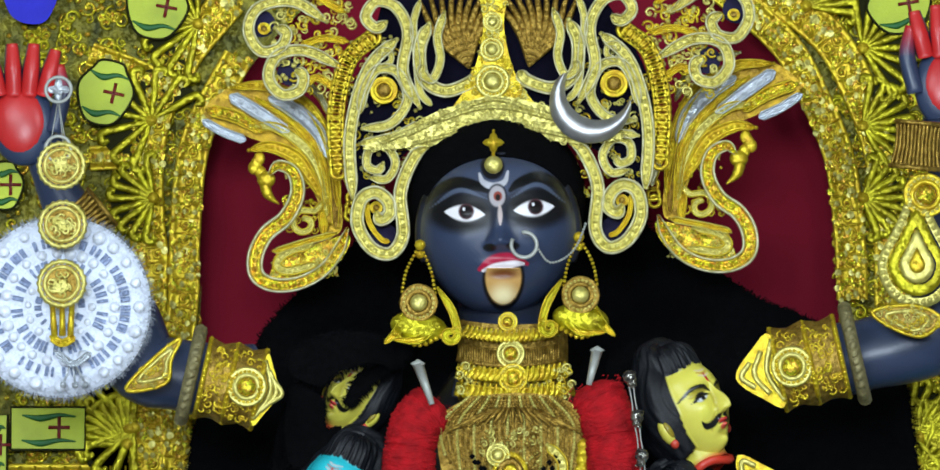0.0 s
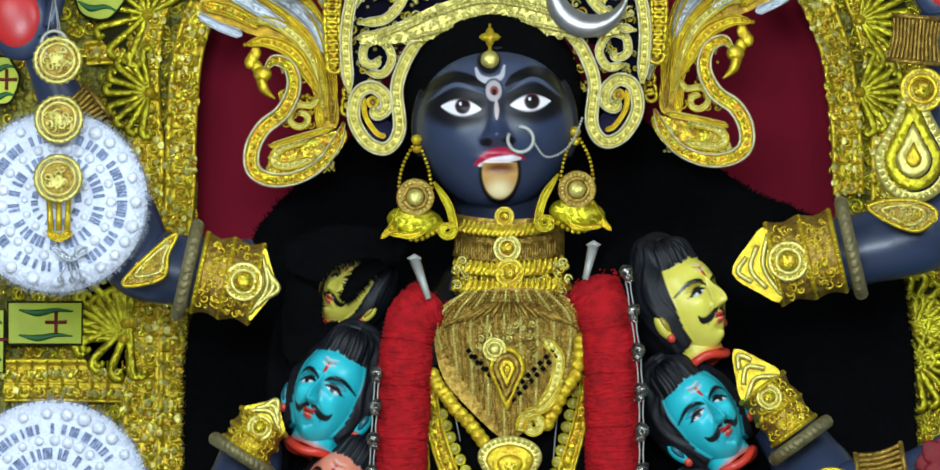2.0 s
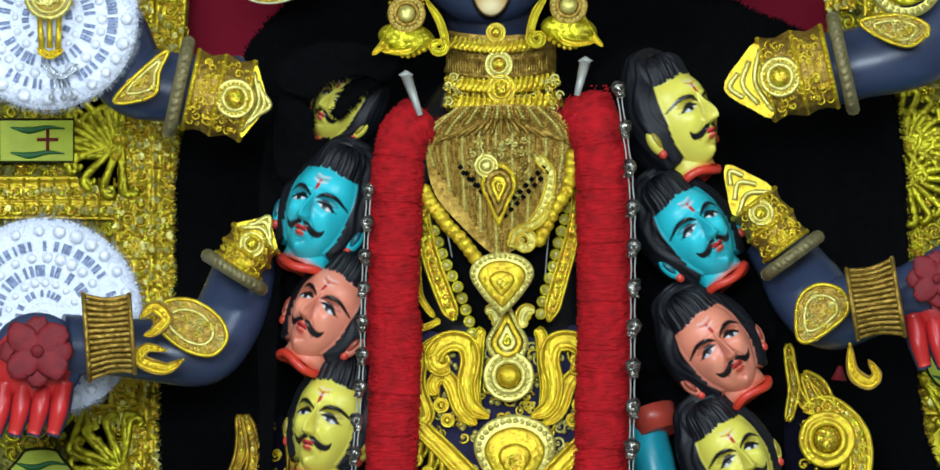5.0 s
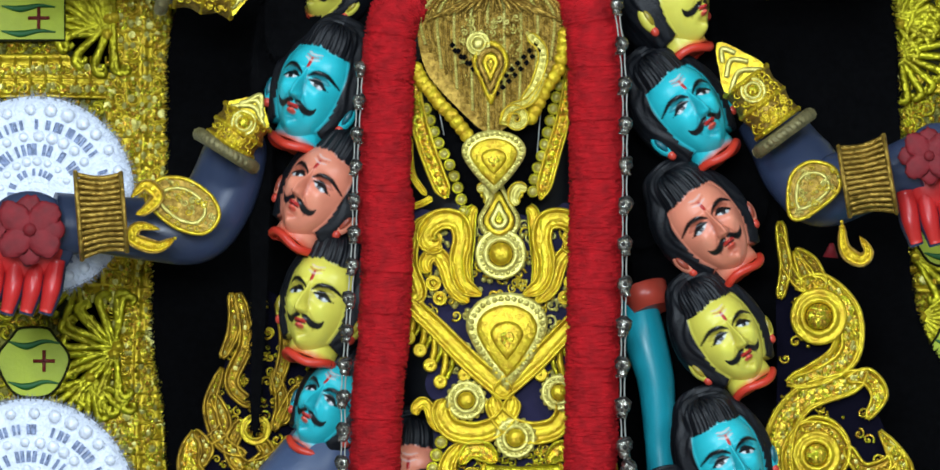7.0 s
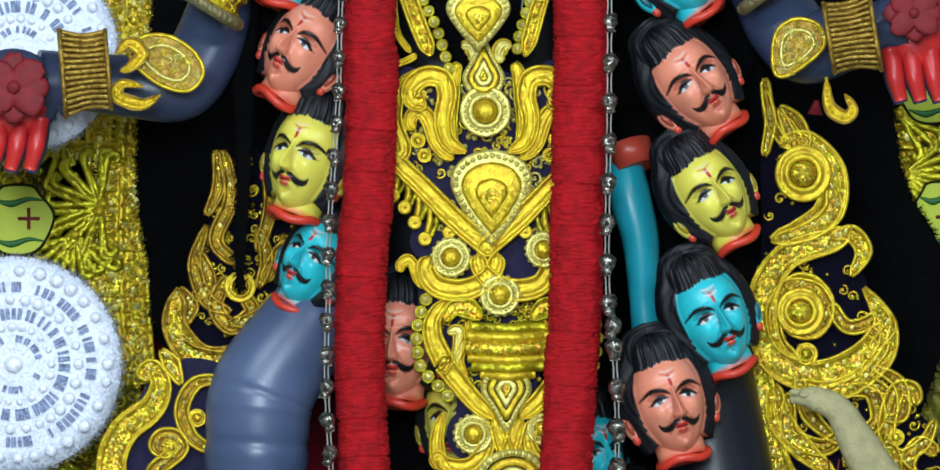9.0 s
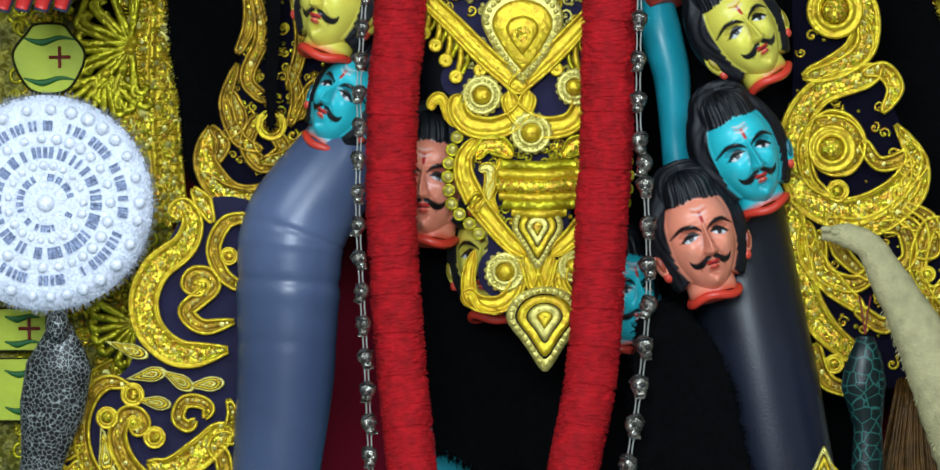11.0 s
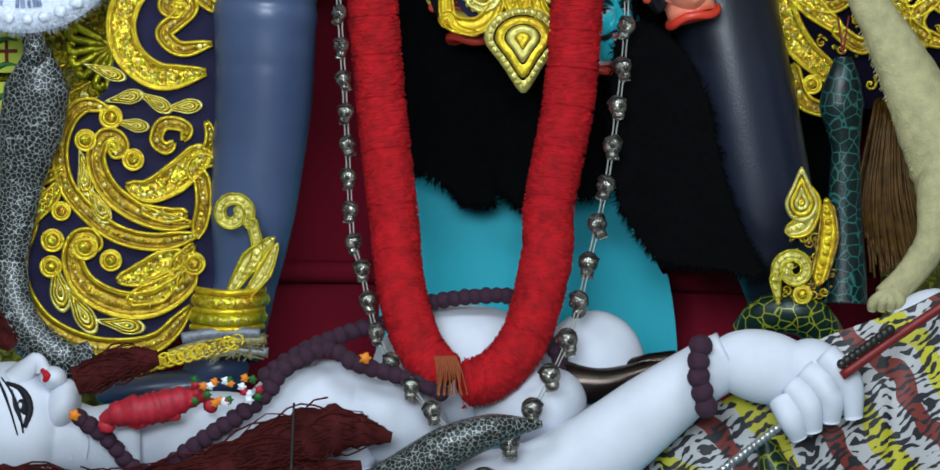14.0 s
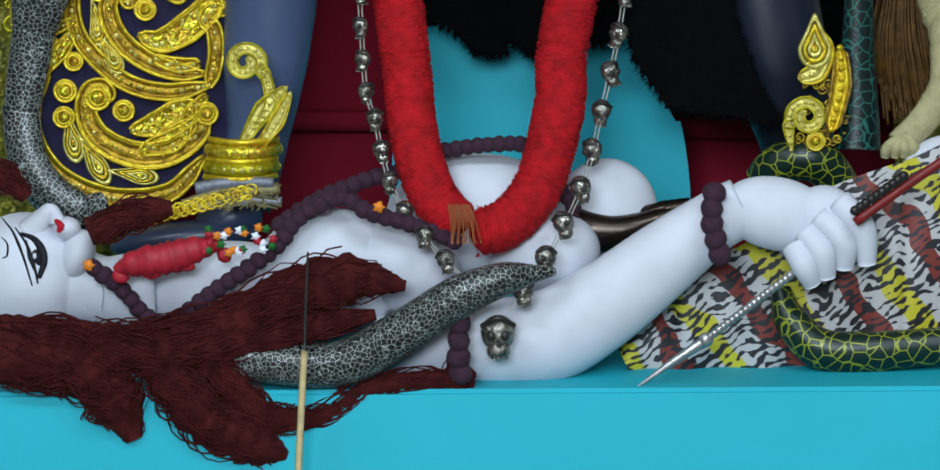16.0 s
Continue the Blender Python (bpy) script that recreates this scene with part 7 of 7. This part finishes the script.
        scroll(th, [(528, -545), (530, -596), (515, -663)], [10, 16, 12], 9, 16, (GOLD_DARK, GOLD))
        drop(th, (493, -546), 24, 44, 26)
        medal(th, (494, -676), 14, 24)
        filler(th, (*(469, -680), *(536, -571)), 80, 71, (4, 8), 12, (GOLD, GOLD_DARK))

# ---- the lying figure: one white painted clay statue ----
WHITE, GREY = lin(206, 209, 219), lin(176, 180, 194)


def lying():
    S = Form()
    Q = lambda p, z: (*p, z)
    # head, on its back, turned a little to the viewer
    hd = (-619, -850)
    S.ball((*hd, 0), (88, 92, 80), 40, 0, colour=WHITE)
    S.tube([Q((-613, -787), 40), Q((-592, -766), 44), Q((-580, -755), 46), Q((-572, -772), 44)], [20, 14, 9, 12], 14, colour=WHITE)
    S.ball((*(-559, -782), 40), (20, 17, 30), 14, colour=WHITE)
    S.tube([Q((-574, -770), 62), Q((-567, -779), 68), Q((-571, -787), 66)], [3, 6, 3], 8, colour=lin(176, 24, 40))
    S.ball((*(-547, -822), 24), (26, 40, 52), 18, -20, colour=WHITE)
    def on_face(p, lift=1.0):
        return (*p, 80 * math.sqrt(max(0.02, 1 - ((p[0] - hd[0]) / 88) ** 2 - ((p[1] - hd[1]) / 92) ** 2)) + lift)

    ink = (0.006, 0.006, 0.01)
    # brow, lids, the long eye and its pupil, and the curl at the temple
    for pts, w in (([(-649, -766), (-634, -787), (-621, -822), (-610, -863)], 2.2), ([(-631, -780), (-616, -804), (-606, -836), (-602, -860)], 2.6), ([(-624, -788), (-603, -799), (-592, -825), (-600, -852)], 6.5), ([(-616, -798), (-613, -822), (-602, -851)], 2.2), ([(-651, -793), (-643, -803), (-644, -819), (-651, -823)], 1.6)):
        S.tube([on_face(p) for p in curve(pts, 4)], [w * 0.4, w, w * 0.5], 8, 0.5, smooth=False, colour=ink)
    S.ball(on_face((-602, -826), -3), (8, 15, 5), 12, 8, colour=ink)
    S.ball(on_face((-605, -821), 0), (3.5, 5, 3.5), 8, 0, colour=WHITE)
    # neck with creases, drawn as grey lines that put their shade into colour
    S.tube([Q((-564, -864), 0), Q((-506, -873), 0), Q((-438, -874), 0)], [60, 50, 62], 24, colour=WHITE)
    for x in (110, 135, 160):
        p = np.array((-506, -873)) + ((x - 150) * 0.83, 0)
        S.tube([(p[0], p[1] + 30, 42), (p[0] + 8, p[1], 51), (p[0] + 4, p[1] - 26, 46)], 1.2, 5, colour=GREY)
    # chest, belly and thigh
    S.ball((*(-354, -867), -20), (120, 62, 80), 30, 8, colour=WHITE)
    S.ball((*(-193, -856), -10), (110, 96, 84), 36, 14, colour=WHITE)
    S.ball((*(-92, -844), -10), (90, 66, 80), 30, -16, colour=WHITE)
    S.lathe((-195, -761), [(8, 0), (5, 5), (0.1, 6)], 12, 40, colour=lin(150, 120, 140))
    S.ball((*(19, -777), -60), (130, 92, 80), 36, 0, colour=WHITE)
    S.ball((*(111, -830), 0), (80, 60, 70), 30, 10, colour=WHITE)
    S.ball((*(200, -771), -70), (72, 76, 60), 30, 0, colour=WHITE)
    # arm across the front and fist
    S.tube([Q((-127, -955), 20), Q((8, -957), 40), Q((110, -949), 50), Q((195, -903), 55), Q((279, -840), 60), Q((347, -790), 64), Q((393, -765), 66)], [40, 64, 68, 62, 54, 44, 42], 32, 0.85, per=9, colour=WHITE)
    S.ball((*(42, -983), 36), (70, 30, 40), 24, 0, colour=WHITE)
    S.ball((*(440, -778), 70), (82, 52, 40), 28, -14, colour=WHITE)
    S.ball((*(507, -783), 74), (48, 44, 36), 24, -30, colour=WHITE)
    for k, (a, b, c) in enumerate((([(526, -762)], [(560, -801)], [(566, -852)]), ([(499, -783)], [(533, -818)], [(534, -857)]), ([(480, -804)], [(503, -834)], [(509, -870)]), ([(465, -825)], [(478, -853)], [(489, -879)]))):
        S.tube([(*a[0], 96), (*b[0], 108), (*c[0], 96)], [20, 19, 13], 14, per=8, colour=WHITE)
    return S


solo("lying_statue", lying(), CLAY_MATTE, (-126, -878), -0.16, "white painted clay figure lying on its back under the statue", "statue")


# ---- brown hair of the lying figure ----
def locks(name, label, paths, y, seed):
    rng = np.random.default_rng(seed)
    th = thing(name, tuple(paths[0][0][0]), y, label, "hair")
    for pts, r in paths:
        f = Form()
        p = curve(pts, 10)
        f.tube(p, r, 18, 0.7, smooth=False, wob=0.12)
        rr = np.interp(np.linspace(0, 1, len(p)), np.linspace(0, 1, len(r)), r)
        for k in range(110):
            o, ph, z = rng.uniform(-1, 1), rng.uniform(0, 6.3), rng.uniform(0.2, 1)
            t = np.gradient(p, axis=0)
            t /= np.linalg.norm(t, axis=1)[:, None] + 1e-9
            nn = np.stack([-t[:, 1], t[:, 0]], 1)
            s = np.arange(len(p))
            q = p + nn * (rr * (o + 0.4 * np.sin(s * rng.uniform(0.25, 0.5) + ph)))[:, None]
            a, b = sorted(rng.integers(0, len(p), 2))
            if b - a < 6:
                continue
            f.tube(np.column_stack([q, rr * 0.7 * np.sqrt(np.clip(1 - o * o, 0, 1)) + 1])[a:b:2], rng.uniform(0.7, 1.5), 4, smooth=False)
        part("lock", f, HAIR_BROWN, th)
    return th


locks("brown_hair", "dark brown wool hair spilling over the platform edge",
      [([(-667, -927), (-583, -936), (-482, -942), (-355, -926), (-244, -881), (-160, -860), (-84, -872)], [26, 26, 24, 32, 40, 34, 8]), ([(-668, -957), (-567, -967), (-465, -959), (-355, -952), (-228, -928), (-127, -912)], [46, 40, 36, 34, 26, 8]),
       ([(-658, -933), (-574, -952), (-516, -1005), (-492, -1040), (-472, -1087)], [30, 40, 44, 40, 12]), ([(-439, -971), (-406, -1015), (-365, -1059), (-298, -1095), (-256, -1113)], [30, 36, 38, 34, 12]), ([(-379, -938), (-346, -990), (-305, -1043), (-263, -1061), (-204, -1053), (-135, -1020), (-50, -1008), (9, -1022)], [24, 26, 24, 20, 18, 16, 16, 12]),
       ([(-659, -976), (-609, -990), (-541, -997)], [26, 24, 20]), ([(-15, -970), (-12, -1004), (-7, -1043)], [12, 20, 8]), ([(-529, -788), (-461, -763), (-410, -755)], [20, 24, 12]), ([(-667, -703), (-638, -712), (-613, -738)], [18, 20, 10])], -0.28, 81)


# ---- wool bead strings ----
def beads_string(pts, r, gap, y, label):
    th = thing("bead_string", tuple(pts[0][:2]), y, label, "bead string", "purple bead strings")
    p = curve(pts, 12)
    d = np.concatenate([[0], np.cumsum(np.linalg.norm(np.diff(p[:, :2], axis=0), axis=1))])
    me = Form()
    me.ball((0, 0, 0), (r, r * 0.9, r), 10, rough=0.06)
    data = me.mesh("bead", (0, 0), y, [RUDRA])
    k = (1 + y / DIST) / 1000
    for s in np.arange(0, d[-1], gap):
        q = [np.interp(s, d, p[:, i]) for i in range(p.shape[1])] + [0]
        ob = new("bead", data)
        ob.parent = th
        kv = (1 + (y - q[2] / 1000) / DIST) / 1000
        ob.matrix_local = Matrix.Translation((q[0] * kv - pts[0][0] * k, -q[2] / 1000, q[1] * kv - pts[0][1] * k)) @ pose(0, 0, 0, random.uniform(0, 90), random.uniform(0, 90), random.uniform(0, 90))
    return th


LB = "string of purple brown wool beads on the lying figure"
beads_string([(*(-522, -839), 66), (*(-480, -874), 60), (*(-452, -908), 52), (*(-414, -917), 62), (*(-354, -875), 74), (*(-268, -816), 70), (*(-234, -774), 60), (*(-175, -745), 40), (*(-133, -767), 70), (*(-74, -785), 74), (*(-7, -811), 80)], 13, 17, -0.18, LB)
beads_string([(*(-259, -782), 40), (*(-208, -749), 44), (*(-158, -728), 40), (*(-107, -712), 30), (*(-56, -704), 20)], 13, 17, -0.15, LB)
beads_string([(*(-39, -683), 20), (*(28, -674), 30), (*(95, -678), 30), (*(128, -728), 36), (*(153, -771), 30), (*(111, -813), 50)], 12, 15, -0.13, LB)
beads_string([(*(351, -747), 40), (*(347, -781), 46), (*(355, -820), 46), (*(365, -852), 40)], 17, 22, -0.24, "bracelet of purple brown wool beads round the white wrist")
beads_string([(*(-15, -879), 70), (*(-9, -922), 78), (*(-12, -965), 78), (*(-8, -1004), 70)], 17, 24, -0.22, LB)


# ---- snakes ----
def scaly(name, light, dark, scale):
    m = shader(name, light, 0.35, 0.1, 40, vary=0.3)
    nt = m.node_tree
    N, L = nt.nodes, nt.links
    vo = N.new("ShaderNodeTexVoronoi")
    vo.feature = "DISTANCE_TO_EDGE"
    vo.inputs["Scale"].default_value = scale
    geo = N.new("ShaderNodeNewGeometry")
    L.new(geo.outputs["Position"], vo.inputs["Vector"])
    ramp = N.new("ShaderNodeValToRGB")
    ramp.color_ramp.elements[0].position, ramp.color_ramp.elements[1].position = 0.02, 0.055
    ramp.color_ramp.elements[0].color, ramp.color_ramp.elements[1].color = (*light, 1), (*dark, 1)
    L.new(vo.outputs["Distance"], ramp.inputs[0])
    L.new(ramp.outputs[0], N["Principled BSDF"].inputs["Base Color"])
    return m


SCALES = scaly("black_silver_scales", lin(160, 168, 164), lin(4, 6, 8), 150)
SCALES_GREEN = scaly("green_snake_paint", lin(36, 96, 88), lin(6, 26, 26), 60)
SCALES_YELLOW = scaly("yellow_green_snake_paint", lin(140, 146, 36), lin(12, 36, 28), 56)
snake = Form().tube([(*(-474, -964), 0), (*(-381, -965), 20), (*(-280, -979), 34), (*(-178, -982), 44), (*(-93, -940), 56), (*(-8, -888), 70), (*(60, -863), 72), (*(127, -855), 60)], [14, 24, 30, 33, 33, 31, 24, 5], 24, per=12)
solo("snake_figure", snake, SCALES, (-212, -963), -0.24, "black and silver scaled model snake lying across the white figure", "snake figure", "snake figures")
cob = Form().tube([(*(-571, -308), 20), (*(-570, -333), 24), (*(-572, -375), 16), (*(-582, -434), 10), (*(-597, -509), 0), (*(-616, -610), 0), (*(-617, -617), 0), (*(-610, -685), 8), (*(-578, -736), 16), (*(-536, -758), 20), (*(-503, -745), 10)],
                 [10, 24, 46, 46, 30, 26, 26, 28, 30, 28, 16], 24, 0.5, per=8)
cob.ball((*(-573, -321), 34), (17, 24, 16), 14)
solo("cobra_figure", cob, SCALES, (-583, -417), -0.02, "black scaled model cobra with spread hood beside the gold screen", "snake figure", "snake figures")
gs = thing("green_snake_figure", (554, -512), -0.04, "green and black painted model snake standing upright with forked tongue", "snake figure", "snake figures")
part("body", Form().tube([(*(551, -344), 10), (*(551, -373), 14), (*(549, -411), 10), (*(554, -470), 4), (*(553, -554), 0), (*(555, -638), 0), (*(553, -689), 0)], [12, 24, 32, 20, 24, 28, 32], 22, 0.8, per=10), SCALES_GREEN, gs)
for o in (-8, 8):
    part("tongue_tip", Form().tube([(551, -340), tuple(np.array((551, -311)) + (o * 0.5, 0)), tuple(np.array((551, -286)) + (o, 0))], 1.4, 5, z=12), RED_PAINT, gs, "thin dark red tongue")
part("coil", Form().tube([(*(415, -731), -20), (*(444, -706), 0), (*(490, -702), 10), (*(524, -733), 0), (*(537, -775), -10)], [24, 30, 32, 28, 24], 20, per=10), SCALES_YELLOW, gs)
part("tail", Form().tube([(*(444, -885), 140), (*(457, -928), 150), (*(499, -971), 165), (*(567, -977), 170), (*(634, -973), 170), (*(719, -966), 170)], [14, 24, 30, 30, 28, 26], 20, per=10), SCALES_YELLOW, gs)


# ---- painted tiger cloth ----
def tiger():
    """White cloth with yellow and maroon bands and short black brush strokes across them."""
    m = shader("painted_tiger_cloth", lin(214, 210, 204), 0.6, 0, 30, vary=0.1)
    nt = m.node_tree
    N, L = nt.nodes, nt.links
    geo = N.new("ShaderNodeNewGeometry")

    def along(deg, scale, wob, wob_scale):
        """The place along a direction of the cloth, in periods, bent by noise."""
        dot = N.new("ShaderNodeVectorMath")
        dot.operation = "DOT_PRODUCT"
        dot.inputs[1].default_value = (math.cos(radians(deg)) * scale, 0, math.sin(radians(deg)) * scale)
        L.new(geo.outputs["Position"], dot.inputs[0])
        nz = N.new("ShaderNodeTexNoise")
        nz.inputs["Scale"].default_value, nz.inputs["Detail"].default_value = wob_scale, 1
        L.new(geo.outputs["Position"], nz.inputs["Vector"])
        add = N.new("ShaderNodeMath")
        add.operation = "MULTIPLY_ADD"
        add.inputs[1].default_value = wob
        L.new(nz.outputs["Fac"], add.inputs[0])
        L.new(dot.outputs["Value"], add.inputs[2])
        fr = N.new("ShaderNodeMath")
        fr.operation = "FRACT"
        L.new(add.outputs[0], fr.inputs[0])
        return fr.outputs[0]

    base = N.new("ShaderNodeValToRGB")
    base.color_ramp.interpolation = "CONSTANT"
    e = base.color_ramp.elements
    e[0].color, e[1].position, e[1].color = (*lin(178, 176, 176), 1), 0.28, (*lin(116, 44, 36), 1)
    e.new(0.50).color = (*lin(178, 176, 176), 1)
    e.new(0.70).color = (*lin(184, 176, 40), 1)
    L.new(along(38, 8.5, 0.5, 14), base.inputs[0])
    stroke = along(118, 88, 3.4, 26)
    tri = N.new("ShaderNodeMath")
    tri.operation = "PINGPONG"
    tri.inputs[1].default_value = 0.5
    L.new(stroke, tri.inputs[0])
    gap = N.new("ShaderNodeTexNoise")
    gap.inputs["Scale"].default_value, gap.inputs["Detail"].default_value = 62, 1
    L.new(geo.outputs["Position"], gap.inputs["Vector"])
    cmpn = N.new("ShaderNodeMath")
    cmpn.operation = "MULTIPLY_ADD"
    cmpn.inputs[1].default_value, cmpn.inputs[2].default_value = 1.5, -0.54
    L.new(gap.outputs["Fac"], cmpn.inputs[0])
    less = N.new("ShaderNodeMath")
    less.operation = "LESS_THAN"
    L.new(tri.outputs[0], less.inputs[0])
    L.new(cmpn.outputs[0], less.inputs[1])
    mx = N.new("ShaderNodeMix")
    mx.data_type = "RGBA"
    L.new(less.outputs[0], mx.inputs["Factor"])
    L.new(base.outputs[0], mx.inputs["A"])
    mx.inputs["B"].default_value = (0.012, 0.012, 0.016, 1)
    L.new(mx.outputs["Result"], N["Principled BSDF"].inputs["Base Color"])
    return m


f = Form()
nx, ny = 60, 24
g = np.zeros((ny, nx, 3))
topl = curve([(211, -959), (271, -891), (322, -849), (398, -816), (499, -749), (583, -716), (633, -700), (717, -659)], 9)
botl = curve([(236, -1013), (312, -1010), (397, -1011), (482, -1009), (550, -1007), (635, -1006), (719, -1005)], 9)
for i in range(nx):
    a = topl[int(i / (nx - 1) * (len(topl) - 1))]
    b = botl[int(i / (nx - 1) * (len(botl) - 1))]
    for j in range(ny):
        s = j / (ny - 1)
        g[j, i, :2] = a * (1 - s) + b * s
        g[j, i, 2] = -20 + 30 * s + 7 * np.sin(i * 0.5 + s * 3) + 18 * np.sin(np.pi * s)
f.grid(g)
solo("tiger_cloth", f, tiger(), (507, -886), -0.16, "tiger striped painted cloth in white, yellow and black", "cloth")
f = Form().ball((*(693, -777), 0), (90, 110, 50), 24, 20)
solo("white_knee", f, shader("white_clay_paint", lin(210, 212, 222), 0.4, 0, 20, vary=0.1), (693, -777), -0.10, "white painted clay knee under the tiger cloth", "statue")

# ---- rod in the fist ----
th = thing("trident_rod", (448, -885), -0.29, "silver beaded rod with dark red shaft held in the white fist", "rod")
part("shaft", Form().tube([(*(717, -677), 0), (*(625, -738), 10), (*(549, -792), 20)], 7, 10), RED_PAINT, th, "dark red wooden shaft")
A, B = np.array((457, -866)), np.array((338, -956))
part("core", Form().tube([(*A, 0), (*B, 0)], 5, 8), IRON, th)
for i in range(20):
    p = A + (B - A) * i / 19
    part("ring_bead", Form().ball((*p, 0), (6.4, 6.4, 6.4), 8), STEEL, th)
part("collar", Form().ball((*(338, -956), 0), (11, 11, 11), 10), STEEL, th)
part("blade", Form().tube([(*(338, -956), 0), (*(287, -990), 2), (*(234, -1027), 2)], [8, 6, 1], 8), STEEL, th)
A, B = np.array((549, -775)), np.array((617, -727))
for i in range(10):
    part("ring_bead", Form().ball((*(A + (B - A) * i / 9), 20), (7.5, 7.5, 7.5), 8), IRON, th)

# ---- dark metal horn ----
f = Form().tube([(*(153, -796), 0), (*(212, -801), 10), (*(263, -789), 10), (*(309, -769), 0)], [34, 26, 20, 12], 18, per=8)
f.tube([(*(242, -776), -6), (*(280, -772), 0), (*(318, -766), 0)], [10, 16, 14], 14)
solo("metal_horn", f, shader("dark_polished_metal", lin(70, 60, 54), 0.18, 0.9, 60), (237, -789), -0.13, "dark polished metal horn lying behind the white arm", "horn")

# ---- red blocks and small flowers under the foot ----
th = thing("red_petal_pile", (-412, -827), -0.20, "pile of red petals and small flowers under the foot", "petals")
part("cloth_strip", Form().tube([(*(-492, -844), 60), (*(-463, -833), 70), (*(-420, -827), 72), (*(-378, -815), 70), (*(-340, -809), 62)], [8, 20, 24, 18, 6], 16, per=10, wob=0.12), PETAL_RED, th, "crumpled red cloth strip")
for i in range(9):
    c = np.array((-480, -839)) + np.array([i * 18 + random.uniform(-6, 6), -2 + i * 4 + random.uniform(-16, 8)])
    part("petal", Form().ball((*c, random.uniform(60, 76)), (random.uniform(10, 18), random.uniform(7, 12), 6), 8, random.uniform(-30, 30), rough=0.08), PETAL_RED, th)
for i in range(26):
    c = np.array((-327, -807)) + np.array([random.uniform(-50, 70), random.uniform(-14, 22)])
    part("blossom", Form().lathe(tuple(c), [(6, 0), (4, 3), (0.1, 4)], 12, 80, scallop=5, deep=0.3), [WHITE_BEADS, GREEN, ORANGE, PETAL_RED][i % 4], th)
for c in ((-120, -759), (-363, -911), (-285, -895), (-530, -835)):
    th = thing("loose_blossom", c, -0.26, "small loose blossom lying on the figure", "flower", "loose blossoms")
    part("bloom", Form().lathe(c, [(8, 0), (5, 4), (0.1, 5)], 12, 20, scallop=5, deep=0.3), ORANGE if c[1] > (-632, -872)[1] else WHITE_BEADS, th)

# ---- incense stick ----
th = thing("incense_stick", (-232, -975), -0.36, "burnt incense stick standing before the platform", "incense stick")
part("burnt_part", Form().tube([(-221, -821), (-225, -889), (-229, -962)], [1.6, 2.4, 2.6], 7, z=0), IRON, th, "black burnt incense paste")
part("bamboo", Form().tube([(-229, -962), (-235, -1044), (-246, -1200)], 5, 8), STRAW, th, "bare bamboo end")

# ---- animal figure at the side ----
f = Form().tube([(*(492, -200), 10), (*(525, -202), 14), (*(558, -219), 12), (*(583, -261), 8), (*(621, -328), 0), (*(667, -421), -10), (*(721, -522), -20)], [8, 17, 20, 26, 34, 50, 70], 24, 0.8, per=10, wob=0.03)
f.tube([(*(721, -446), 0), (*(688, -522), 8), (*(677, -597), 10), (*(646, -648), 10), (*(610, -683), 20)], [40, 34, 24, 22, 20], 20, 0.9, per=8, wob=0.03)
for i in range(4):
    f.tube([(*(620, -669), 26), (*(np.array((609, -681)) + (i * 12 - 14, -6)), 32), (*(np.array((603, -700)) + (i * 13 - 12, 0)), 28)], [9, 9, 6], 10)
for i in range(3):
    f.ball((*(np.array((498, -195)) + (i * 14, 2 - i * 4)), 22), (9, 5, 5), 8)
for i in range(220):
    s = random.random()
    p = np.array((583, -286)) * (1 - s) + np.array((683, -555)) * s
    f.tube([(*p, 6), (p[0] - random.uniform(4, 14), p[1] - random.uniform(8, 22), 4)], [1.6, 0.4], 4)
solo("animal_figure", f, shader("cream_clay_fur", lin(178, 170, 124), 0.75, 0, 60, vary=0.3, bump=0.9, fine=260), (621, -429), -0.08, "cream painted animal figure reaching up with rough fur edge", "animal figure")
f = Form().tube([(*(530, 213), 0), (*(528, 193), 0)], [3, 11], 10)
solo("red_tassel", f, DEEP_RED, (529, 201), 0.10, "small dark red tassel hanging before black cloth", "tassel")
